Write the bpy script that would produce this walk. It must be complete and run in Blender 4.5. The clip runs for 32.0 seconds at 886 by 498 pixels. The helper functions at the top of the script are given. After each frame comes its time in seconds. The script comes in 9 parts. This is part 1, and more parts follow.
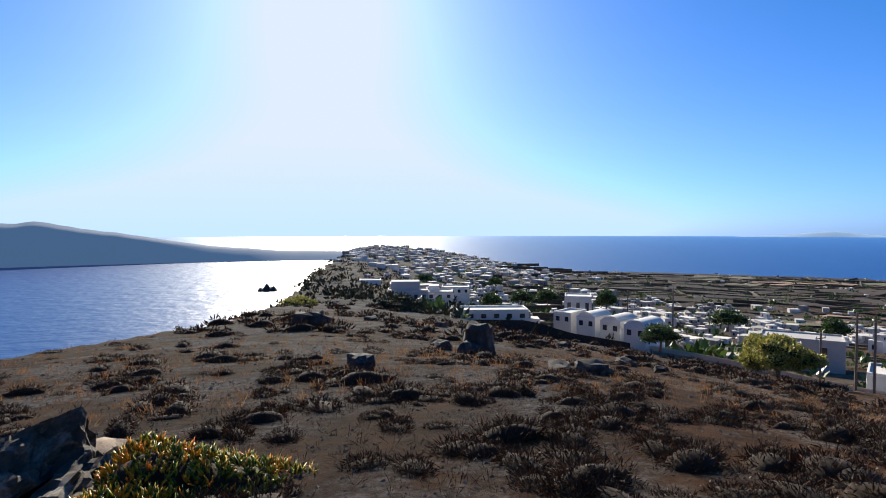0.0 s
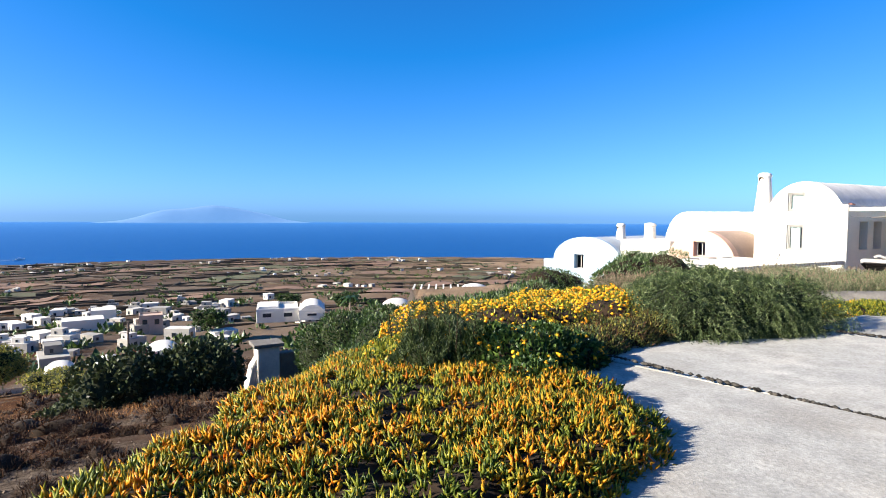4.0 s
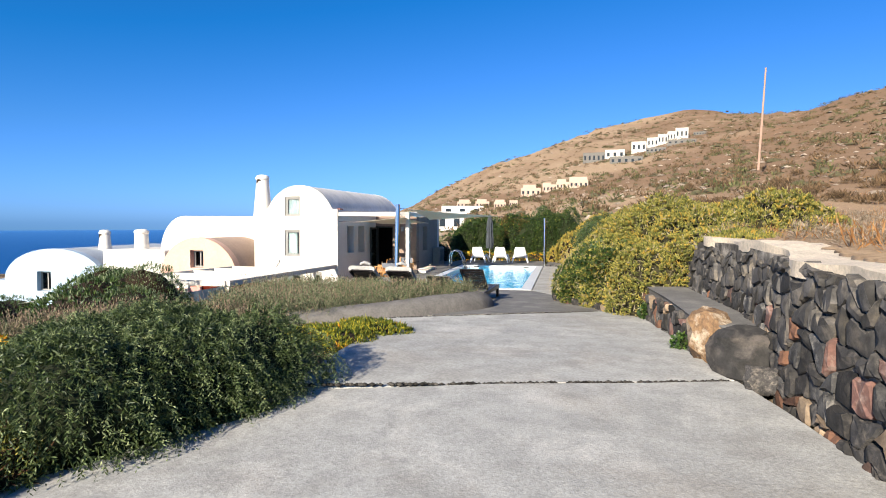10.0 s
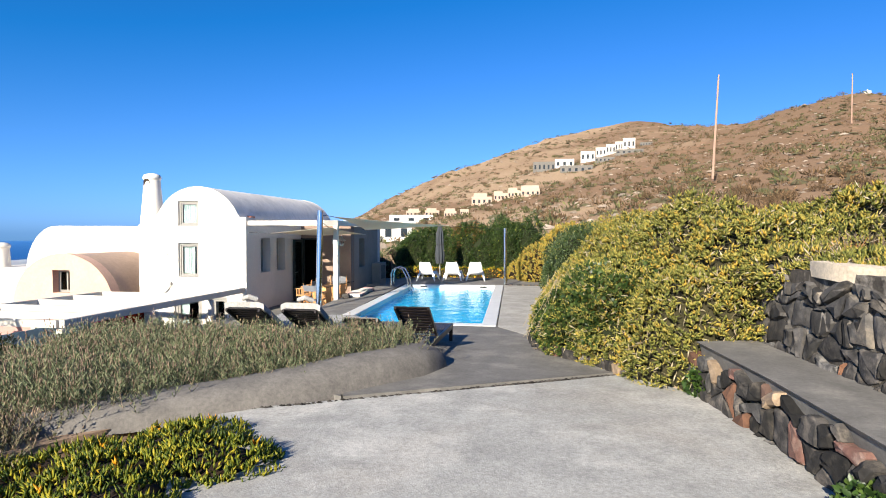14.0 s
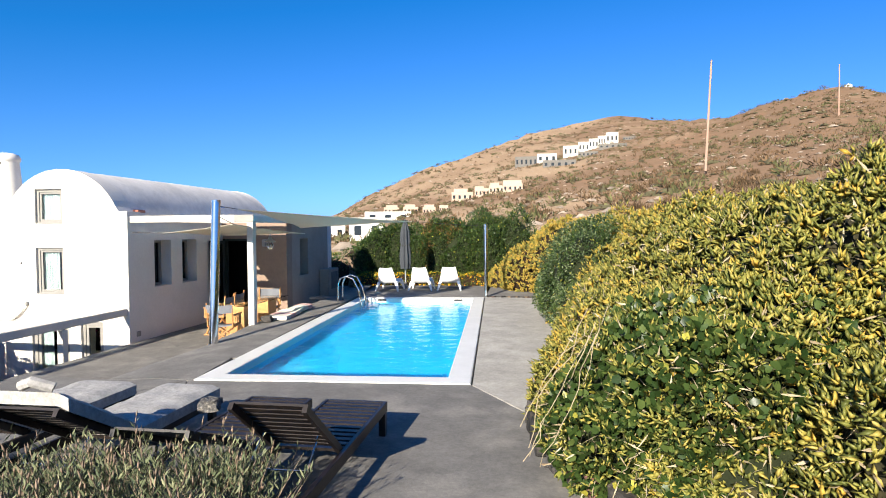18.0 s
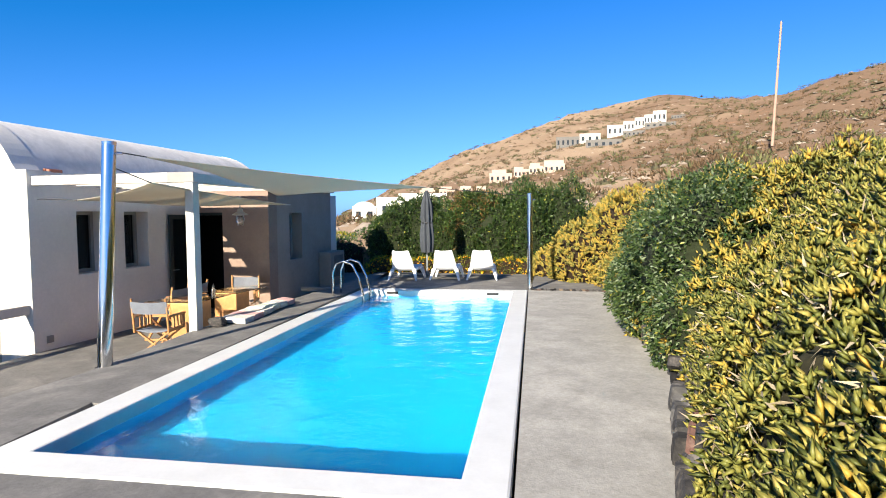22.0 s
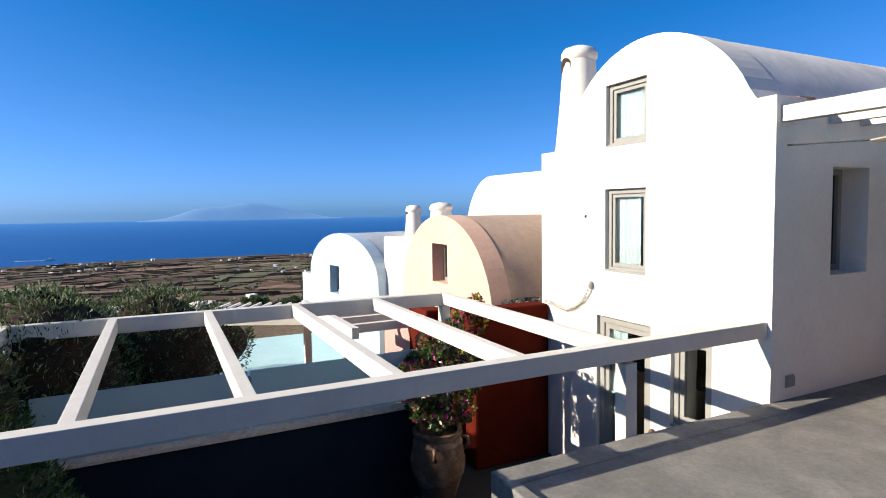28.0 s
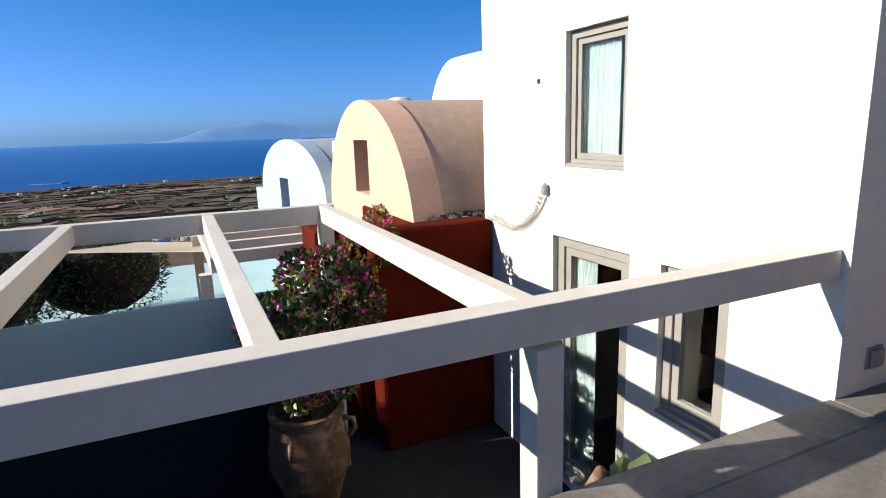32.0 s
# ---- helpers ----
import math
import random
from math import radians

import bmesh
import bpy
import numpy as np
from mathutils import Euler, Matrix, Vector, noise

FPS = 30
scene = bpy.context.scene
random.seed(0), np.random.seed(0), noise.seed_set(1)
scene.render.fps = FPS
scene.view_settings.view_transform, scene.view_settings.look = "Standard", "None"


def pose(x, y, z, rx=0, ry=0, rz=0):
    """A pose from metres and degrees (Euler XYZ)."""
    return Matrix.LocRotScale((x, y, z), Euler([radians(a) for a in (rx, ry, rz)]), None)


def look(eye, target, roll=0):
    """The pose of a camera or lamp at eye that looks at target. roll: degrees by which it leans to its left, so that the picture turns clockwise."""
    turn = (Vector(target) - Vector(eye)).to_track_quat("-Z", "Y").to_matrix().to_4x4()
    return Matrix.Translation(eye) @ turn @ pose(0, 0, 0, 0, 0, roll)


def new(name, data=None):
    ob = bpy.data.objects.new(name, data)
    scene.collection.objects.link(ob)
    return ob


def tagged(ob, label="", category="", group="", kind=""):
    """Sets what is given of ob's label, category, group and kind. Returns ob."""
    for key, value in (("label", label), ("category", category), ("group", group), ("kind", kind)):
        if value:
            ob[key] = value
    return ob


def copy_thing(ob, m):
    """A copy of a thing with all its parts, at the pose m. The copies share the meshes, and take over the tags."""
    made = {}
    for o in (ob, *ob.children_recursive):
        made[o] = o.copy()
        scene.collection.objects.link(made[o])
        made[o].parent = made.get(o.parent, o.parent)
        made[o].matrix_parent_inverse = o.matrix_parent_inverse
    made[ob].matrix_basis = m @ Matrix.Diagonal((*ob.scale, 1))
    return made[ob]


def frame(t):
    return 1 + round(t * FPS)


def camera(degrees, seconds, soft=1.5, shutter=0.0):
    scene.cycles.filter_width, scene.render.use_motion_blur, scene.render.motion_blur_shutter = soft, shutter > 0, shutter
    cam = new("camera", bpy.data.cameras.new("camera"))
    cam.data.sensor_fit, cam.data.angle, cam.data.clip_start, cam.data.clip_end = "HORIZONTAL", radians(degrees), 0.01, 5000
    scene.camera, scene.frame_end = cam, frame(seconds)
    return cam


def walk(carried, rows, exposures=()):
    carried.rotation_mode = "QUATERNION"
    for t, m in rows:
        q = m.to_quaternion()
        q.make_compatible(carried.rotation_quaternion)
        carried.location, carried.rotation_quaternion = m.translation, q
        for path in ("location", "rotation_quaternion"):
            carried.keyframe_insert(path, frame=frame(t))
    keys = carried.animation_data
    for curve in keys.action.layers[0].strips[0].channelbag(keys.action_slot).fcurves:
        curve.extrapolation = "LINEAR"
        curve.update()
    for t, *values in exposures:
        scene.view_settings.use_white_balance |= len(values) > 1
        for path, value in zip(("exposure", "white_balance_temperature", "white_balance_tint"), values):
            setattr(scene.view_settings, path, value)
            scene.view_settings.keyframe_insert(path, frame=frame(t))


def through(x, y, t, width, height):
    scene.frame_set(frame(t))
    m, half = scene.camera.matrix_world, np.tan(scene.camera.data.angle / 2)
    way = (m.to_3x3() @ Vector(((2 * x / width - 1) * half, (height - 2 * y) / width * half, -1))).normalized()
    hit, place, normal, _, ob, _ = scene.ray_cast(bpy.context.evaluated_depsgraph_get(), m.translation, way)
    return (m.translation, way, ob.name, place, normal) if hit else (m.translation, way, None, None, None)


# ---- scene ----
cam = camera(75.0, 32.0, soft=1.0)
PATH = [
    (0, (-0.998, 1.258, 2.264), (-0.121, 3.054, 2.198), -0.1),
    (0.5, (-0.913, 1.014, 2.263), (0.35, 2.564, 2.194), -0.1),
    (1, (-0.834, 0.776, 2.262), (0.736, 2.013, 2.195), -0.2),
    (1.5, (-0.766, 0.555, 2.261), (1.025, 1.442, 2.191), 0),
    (2, (-0.713, 0.361, 2.262), (1.218, 0.876, 2.190), 0.2),
    (2.5, (-0.656, 0.206, 2.265), (1.335, 0.376, 2.180), 0.2),
    (3, (-0.571, 0.104, 2.267), (1.417, -0.094, 2.167), 0.3),
    (3.5, (-0.431, 0.07, 2.272), (1.465, -0.559, 2.165), 0.4),
    (4, (-0.174, 0.1, 2.287), (1.565, -0.881, 2.175), 0.3),
    (4.5, (0.233, 0.195, 2.368), (1.772, -1.077, 2.246), 0.1),
    (6.5, (0.361, -0.195, 2.414), (1.293, -1.956, 2.241), 0.1),
    (7, (0.44, -0.655, 2.394), (1.293, -2.457, 2.234), 0.0),
    (7.5, (0.622, -1.157, 2.326), (1.389, -2.999, 2.186), 0.3),
    (8, (0.785, -1.604, 2.323), (1.5, -3.468, 2.193), 0.4),
    (8.5, (0.928, -2.056, 2.335), (1.588, -3.94, 2.216), 0.3),
    (9, (1.123, -2.48, 2.346), (1.742, -4.378, 2.235), 0.3),
    (9.5, (1.283, -3.045, 2.289), (1.865, -4.956, 2.192), 0.1),
    (10, (1.421, -3.5, 2.286), (1.956, -5.425, 2.198), 0.1),
    (10.5, (1.525, -3.953, 2.269), (2.047, -5.882, 2.193), 0.0),
    (11, (1.671, -4.462, 2.277), (2.152, -6.402, 2.204), -0.0),
    (11.5, (1.796, -4.941, 2.248), (2.245, -6.89, 2.185), -0.0),
    (12, (1.875, -5.484, 2.319), (2.296, -7.438, 2.25), 0.1),
    (12.5, (2.012, -6.016, 2.35), (2.412, -7.975, 2.286), 0.1),
    (13, (2.092, -6.576, 2.339), (2.495, -8.534, 2.277), -0.0),
    (13.5, (2.14, -7.095, 2.356), (2.52, -9.058, 2.294), -0.1),
    (14, (2.208, -7.637, 2.341), (2.576, -9.602, 2.286), -0.0),
    (14.5, (2.259, -8.223, 2.343), (2.603, -10.192, 2.287), -0.2),
    (16.5, (2.403, -10.456, 2.385), (2.717, -12.431, 2.355), -0.3),
    (17, (2.485, -10.96, 2.384), (2.787, -12.937, 2.345), -0.3),
    (17.5, (2.489, -11.549, 2.364), (2.805, -13.523, 2.311), -0.4),
    (18, (2.523, -12.126, 2.36), (2.83, -14.101, 2.295), -0.4),
    (18.5, (2.526, -12.647, 2.378), (2.856, -14.619, 2.321), -0.4),
    (19, (2.554, -13.156, 2.406), (2.886, -15.127, 2.355), -0.4),
    (19.5, (2.649, -13.584, 2.411), (3.016, -15.549, 2.338), -0.3),
    (20, (2.733, -14.016, 2.375), (3.14, -15.972, 2.287), -0.2),
    (20.5, (2.838, -14.502, 2.306), (3.247, -16.457, 2.204), -0.2),
    (21, (2.89, -14.947, 2.236), (3.281, -16.905, 2.125), -0.2),
    (21.5, (2.938, -15.466, 2.142), (3.324, -17.425, 2.029), -0.3),
    (22, (2.942, -15.966, 2.072), (3.379, -17.914, 1.955), -0.4),
    (22.5, (3.003, -16.477, 2.042), (3.541, -18.401, 1.938), -0.4),
    (23, (3.168, -16.919, 2.008), (3.918, -18.77, 1.91), -0.3),
    (23.5, (3.464, -17.379, 2.0), (4.518, -19.076, 1.904), -0.1),
    (24, (3.922, -17.625, 1.994), (5.274, -19.096, 1.902), 0.0),
    (24.5, (4.491, -17.778, 1.999), (6.096, -18.969, 1.915), 0.3),
    (25, (5.052, -17.832, 2.007), (6.812, -18.778, 1.921), 0.2),
    (25.5, (5.529, -17.894, 1.979), (7.388, -18.628, 1.917), 0.2),
    (27.5, (7.293, -17.961, 1.879), (9.161, -18.666, 1.769), -0.5),
    (28, (7.571, -18.127, 1.827), (9.363, -19.003, 1.691), -0.9),
    (28.5, (7.86, -18.318, 1.72), (9.525, -19.409, 1.529), -1.4),
    (29, (8.098, -18.6, 1.642), (9.613, -19.886, 1.418), -1.2),
    (29.5, (8.312, -18.91, 1.605), (9.688, -20.338, 1.344), -1.0),
    (30, (8.543, -19.176, 1.594), (9.845, -20.662, 1.286), -1.0),
    (30.5, (8.708, -19.44, 1.482), (10.057, -20.878, 1.148), -1.0),
    (31, (8.935, -19.658, 1.346), (10.329, -21.05, 1.001), -1.0),
    (31.5, (9.139, -19.896, 1.387), (10.672, -21.12, 1.0), -1.6),
    (32, (9.348, -20.288, 1.377), (11.129, -21.098, 0.96), -1.9),
]
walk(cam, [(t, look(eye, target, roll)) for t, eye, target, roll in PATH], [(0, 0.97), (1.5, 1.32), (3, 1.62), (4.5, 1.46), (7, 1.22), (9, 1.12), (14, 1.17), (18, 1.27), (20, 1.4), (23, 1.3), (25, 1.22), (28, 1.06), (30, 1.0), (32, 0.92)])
# ---- world, sun, exposure ----
SUN_AZ, SUN_EL = 14.5, 24.5
world = bpy.data.worlds.new("world")
scene.world = world
world.use_nodes = True
wn = world.node_tree.nodes
sky = wn.new("ShaderNodeTexSky")
sky.sky_type, sky.sun_disc = "NISHITA", False
sky.sun_elevation, sky.sun_rotation = radians(SUN_EL), radians(SUN_AZ)
sky.altitude, sky.air_density, sky.dust_density, sky.ozone_density = 0, 0.8, 0.50, 3.0
blue = wn.new("ShaderNodeHueSaturation")
blue.inputs["Saturation"].default_value, blue.inputs["Value"].default_value = 1.0, 1.12
tint = wn.new("ShaderNodeMix")
tint.data_type, tint.blend_type = "RGBA", "MULTIPLY"
tint.inputs["Factor"].default_value, tint.inputs[7].default_value = 1.0, (0.72, 0.88, 1.48, 1)
glare = wn.new("ShaderNodeVectorMath")
glare.operation = "MINIMUM"
glare.inputs[1].default_value = (11.0, 9.3, 6.9)
world.node_tree.links.new(sky.outputs[0], glare.inputs[0])
clear = wn.new("ShaderNodeVectorMath")
clear.operation = "SUBTRACT"
clear.inputs[1].default_value = (0.74, 0.06, 0.0)
deep = wn.new("ShaderNodeVectorMath")
deep.operation = "MAXIMUM"
deep.inputs[1].default_value = (0.12, 0.05, 0.05)
world.node_tree.links.new(glare.outputs[0], tint.inputs[6])
world.node_tree.links.new(tint.outputs[2], clear.inputs[0])
world.node_tree.links.new(clear.outputs[0], deep.inputs[0])
world.node_tree.links.new(deep.outputs[0], blue.inputs["Color"])
way, height, near, haze = wn.new("ShaderNodeTexCoord"), wn.new("ShaderNodeSeparateXYZ"), wn.new("ShaderNodeMapRange"), wn.new("ShaderNodeMix")
haze.data_type, haze.blend_type = "RGBA", "MULTIPLY"
near.inputs["From Max"].default_value, near.inputs["To Min"].default_value, near.inputs["To Max"].default_value = 0.15, 0.75, 0.0
haze.inputs[7].default_value = (0.73, 0.98, 1.36, 1)
world.node_tree.links.new(way.outputs["Generated"], height.inputs[0])
world.node_tree.links.new(height.outputs["Z"], near.inputs["Value"])
world.node_tree.links.new(near.outputs[0], haze.inputs["Factor"])
world.node_tree.links.new(blue.outputs["Color"], haze.inputs[6])
world.node_tree.links.new(haze.outputs[2], wn["Background"].inputs[0])
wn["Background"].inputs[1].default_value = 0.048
sun_dir = Vector((math.sin(radians(SUN_AZ)) * math.cos(radians(SUN_EL)), math.cos(radians(SUN_AZ)) * math.cos(radians(SUN_EL)), math.sin(radians(SUN_EL))))
sun = new("sun", bpy.data.lights.new("sun", "SUN"))
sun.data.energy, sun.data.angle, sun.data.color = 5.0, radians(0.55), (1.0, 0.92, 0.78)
sun.matrix_world = look(sun_dir * 60, (0, 0, 0))


# ---- materials ----
def shader(name):
    m = bpy.data.materials.new(name)
    m.use_nodes = True
    return m, m.node_tree.nodes, m.node_tree.links, m.node_tree.nodes["Principled BSDF"]


def mat(name, a, b=None, scale=6.0, rough=0.85, bump=0.15, fine=60.0, stain=None, stain_scale=0.7, metal=0.0, spec=0.35, jitter=0.0, island=0.0, coat=0.0, wash=None, wash_scale=0.4):
    """Two tones mixed by noise at two scales, with a fine relief; jitter varies alike objects, island the pieces of one mesh."""
    m, n, l, p = shader(name)
    b = b or tuple(v * 0.8 for v in a)
    tc = n.new("ShaderNodeTexCoord")
    n1 = n.new("ShaderNodeTexNoise")
    n1.inputs["Scale"].default_value, n1.inputs["Detail"].default_value, n1.inputs["Roughness"].default_value = scale, 8, 0.65
    l.new(tc.outputs["Object"], n1.inputs["Vector"])
    ramp = n.new("ShaderNodeValToRGB")
    ramp.color_ramp.elements[0].position, ramp.color_ramp.elements[1].position = 0.32, 0.68
    ramp.color_ramp.elements[0].color, ramp.color_ramp.elements[1].color = (*b, 1), (*a, 1)
    l.new(n1.outputs["Fac"], ramp.inputs["Fac"])
    col = ramp.outputs["Color"]
    for stain, stain_scale in ((stain, stain_scale), (wash, wash_scale)):
        if not stain:
            continue
        n2 = n.new("ShaderNodeTexNoise")
        n2.inputs["Scale"].default_value, n2.inputs["Detail"].default_value, n2.inputs["Roughness"].default_value = stain_scale, 8, 0.68
        n2.inputs["Distortion"].default_value = 0.3
        l.new(tc.outputs["Object"], n2.inputs["Vector"])
        r2 = n.new("ShaderNodeMapRange")
        r2.inputs["From Min"].default_value, r2.inputs["From Max"].default_value = 0.5, 0.64
        r2.inputs["To Max"].default_value = stain[3]
        l.new(n2.outputs["Fac"], r2.inputs["Value"])
        mx = n.new("ShaderNodeMix")
        mx.data_type = "RGBA"
        l.new(r2.outputs[0], mx.inputs["Factor"])
        l.new(col, mx.inputs[6])
        mx.inputs[7].default_value = (*stain[:3], 1)
        col = mx.outputs[2]
    if bump:
        n3, r3, h3 = n.new("ShaderNodeTexNoise"), n.new("ShaderNodeMapRange"), n.new("ShaderNodeHueSaturation")
        n3.inputs["Scale"].default_value, n3.inputs["Detail"].default_value, n3.inputs["Roughness"].default_value = fine * 0.45, 6, 0.75
        l.new(tc.outputs["Object"], n3.inputs["Vector"])
        r3.inputs["From Min"].default_value, r3.inputs["From Max"].default_value = 0.3, 0.7
        r3.inputs["To Min"].default_value, r3.inputs["To Max"].default_value = 1 - min(0.3, bump * 0.7), 1 + min(0.3, bump * 0.7)
        l.new(n3.outputs["Fac"], r3.inputs["Value"])
        l.new(r3.outputs[0], h3.inputs["Value"])
        l.new(col, h3.inputs["Color"])
        col = h3.outputs["Color"]
    if jitter or island:
        src = n.new("ShaderNodeObjectInfo" if jitter else "ShaderNodeNewGeometry")
        rnd = src.outputs["Random" if jitter else "Random Per Island"]
        mr = n.new("ShaderNodeMapRange")
        amt = jitter or island
        mr.inputs["To Min"].default_value, mr.inputs["To Max"].default_value = 1 - amt, 1 + amt
        l.new(rnd, mr.inputs["Value"])
        hs = n.new("ShaderNodeHueSaturation")
        l.new(mr.outputs[0], hs.inputs["Value"])
        l.new(col, hs.inputs["Color"])
        col = hs.outputs["Color"]
    l.new(col, p.inputs["Base Color"])
    p.inputs["Roughness"].default_value, p.inputs["Metallic"].default_value = rough, metal
    p.inputs["Specular IOR Level"].default_value, p.inputs["Coat Weight"].default_value = spec, coat
    if bump:
        nb = n.new("ShaderNodeTexNoise")
        nb.inputs["Scale"].default_value, nb.inputs["Detail"].default_value = fine, 5
        l.new(tc.outputs["Object"], nb.inputs["Vector"])
        bp = n.new("ShaderNodeBump")
        bp.inputs["Strength"].default_value, bp.inputs["Distance"].default_value = min(1.0, bump * 1.4), 0.006
        l.new(nb.outputs["Fac"], bp.inputs["Height"])
        l.new(bp.outputs["Normal"], p.inputs["Normal"])
    return m


def leafmat(name, tones, rough=0.5, spread=0.35, through=0.25):
    """Leaves: each island takes a tone of the ramp; a little light comes through."""
    m, n, l, p = shader(name)
    g = n.new("ShaderNodeNewGeometry")
    ramp = n.new("ShaderNodeValToRGB")
    els = ramp.color_ramp.elements
    while len(els) < len(tones):
        els.new(0.5)
    for i, (pos, c) in enumerate(tones):
        els[i].position, els[i].color = pos, (*c, 1)
    l.new(g.outputs["Random Per Island"], ramp.inputs["Fac"])
    l.new(ramp.outputs["Color"], p.inputs["Base Color"])
    p.inputs["Roughness"].default_value, p.inputs["Specular IOR Level"].default_value = rough, 0.35
    tr = n.new("ShaderNodeBsdfTranslucent")
    l.new(ramp.outputs["Color"], tr.inputs["Color"])
    ms = n.new("ShaderNodeMixShader")
    ms.inputs[0].default_value = through
    l.new(p.outputs[0], ms.inputs[1])
    l.new(tr.outputs[0], ms.inputs[2])
    l.new(ms.outputs[0], n["Material Output"].inputs["Surface"])
    return m


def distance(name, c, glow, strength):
    """Far land behind much air: the haze is painted on as blue emission."""
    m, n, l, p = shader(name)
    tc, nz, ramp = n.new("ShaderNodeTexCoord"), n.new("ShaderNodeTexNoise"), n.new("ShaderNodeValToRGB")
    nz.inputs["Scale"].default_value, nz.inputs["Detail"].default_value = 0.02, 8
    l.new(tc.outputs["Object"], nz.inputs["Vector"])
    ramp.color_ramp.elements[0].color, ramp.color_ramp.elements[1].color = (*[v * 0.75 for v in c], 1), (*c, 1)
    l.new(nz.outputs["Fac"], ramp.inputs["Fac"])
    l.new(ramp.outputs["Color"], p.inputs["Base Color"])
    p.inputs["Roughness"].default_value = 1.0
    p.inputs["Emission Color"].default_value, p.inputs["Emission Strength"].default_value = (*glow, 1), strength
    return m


M_WHITE = mat("white_plaster", (0.70, 0.655, 0.585), (0.65, 0.61, 0.545), 1.5, 0.9, 0.08, 45, (0.60, 0.56, 0.50, 0.4), 0.5)
M_VAULT = mat("weathered_white_plaster", (0.72, 0.68, 0.62), (0.62, 0.585, 0.53), 1.2, 0.9, 0.15, 20, (0.46, 0.44, 0.41, 0.55), 1.1)
M_BROWN = mat("brown_plaster", (0.27, 0.19, 0.145), (0.23, 0.16, 0.122), 2.0, 0.9, 0.12, 30, (0.31, 0.22, 0.165, 0.4), 0.6)
M_TAUPE = mat("taupe_plaster", (0.33, 0.275, 0.225), (0.28, 0.235, 0.19), 2.0, 0.9, 0.12, 30)
M_PEACH = mat("peach_plaster", (0.61, 0.395, 0.295), (0.55, 0.35, 0.26), 1.2, 0.9, 0.12, 30, (0.62, 0.44, 0.33, 0.45), 0.8)
M_PEACHROOF = mat("peach_roof_plaster", (0.46, 0.33, 0.24), (0.38, 0.27, 0.20), 1.0, 0.9, 0.15, 20, (0.34, 0.25, 0.22, 0.55), 1.2)
M_BLUEWHITE = mat("pale_blue_plaster", (0.36, 0.445, 0.53), (0.33, 0.41, 0.49), 1.0, 0.9, 0.1, 30)
M_BLUEROOF = mat("grey_blue_roof_plaster", (0.40, 0.43, 0.46), (0.33, 0.36, 0.39), 1.0, 0.9, 0.12, 20)
M_RED = mat("red_plaster", (0.080, 0.0075, 0.0025), (0.062, 0.006, 0.002), 2.0, 0.9, 0.14, 25, (0.115, 0.015, 0.006, 0.5), 0.7, spec=0.08)
M_PINK = mat("rose_plaster", (0.48, 0.26, 0.22), (0.42, 0.22, 0.19), 2.0, 0.9, 0.12, 30)
M_CONC = mat("pale_concrete", (0.405, 0.392, 0.358), (0.285, 0.276, 0.252), 3.5, 0.9, 0.42, 70, (0.56, 0.53, 0.475, 0.6), 1.1, wash=(0.25, 0.225, 0.19, 0.5), wash_scale=0.55)
M_DECK = mat("grey_cement_screed", (0.185, 0.174, 0.157), (0.125, 0.117, 0.106), 3.2, 0.8, 0.28, 60, (0.27, 0.25, 0.218, 0.5), 1.6, wash=(0.108, 0.10, 0.09, 0.5), wash_scale=0.7)
M_KERB = mat("dark_cement_render", (0.185, 0.168, 0.148), (0.12, 0.109, 0.097), 5.0, 0.92, 0.35, 60)
M_FRAME = mat("greige_painted_timber", (0.275, 0.262, 0.238), (0.24, 0.228, 0.207), 4.0, 0.5, 0.05, 60)
M_BEAM = mat("white_painted_timber", (0.60, 0.555, 0.485), (0.545, 0.505, 0.44), 2.0, 0.55, 0.08, 40, (0.66, 0.63, 0.57, 0.4), 1.5)
M_RIM = mat("white_pool_coping", (0.64, 0.63, 0.60), (0.57, 0.56, 0.53), 3.0, 0.4, 0.04, 60)
M_LINER = mat("turquoise_pool_liner", (0.002, 0.33, 0.60), (0.0015, 0.30, 0.56), 0.8, 0.5, 0.03, 20)
M_SOIL = mat("dry_scrub_soil", (0.34, 0.235, 0.15), (0.23, 0.15, 0.095), 1.2, 1.0, 0.6, 14, (0.47, 0.42, 0.36, 0.85), 0.16)
M_ROCK = mat("volcanic_stone", (0.052, 0.047, 0.044), (0.014, 0.0135, 0.013), 9.0, 0.95, 1.0, 30, (0.19, 0.16, 0.13, 0.4), 7.0, jitter=0.75)
# Near-black for rooms behind openings: their shade is put into the colour.
M_ROOMSHADE = mat("painted_room_shade", (0.010, 0.009, 0.009), (0.006, 0.006, 0.006), 2.0, 1.0, 0.0, spec=0.0)


def tintedglass(name, tone, rough=0.0, trans=1.0):
    m, n, l, p = shader(name)
    p.inputs["Base Color"].default_value = (*tone, 1)
    p.inputs["Transmission Weight"].default_value, p.inputs["Roughness"].default_value, p.inputs["IOR"].default_value = trans, rough, 1.45
    return m


M_GLASS = tintedglass("window_glass", (0.80, 0.86, 0.86))


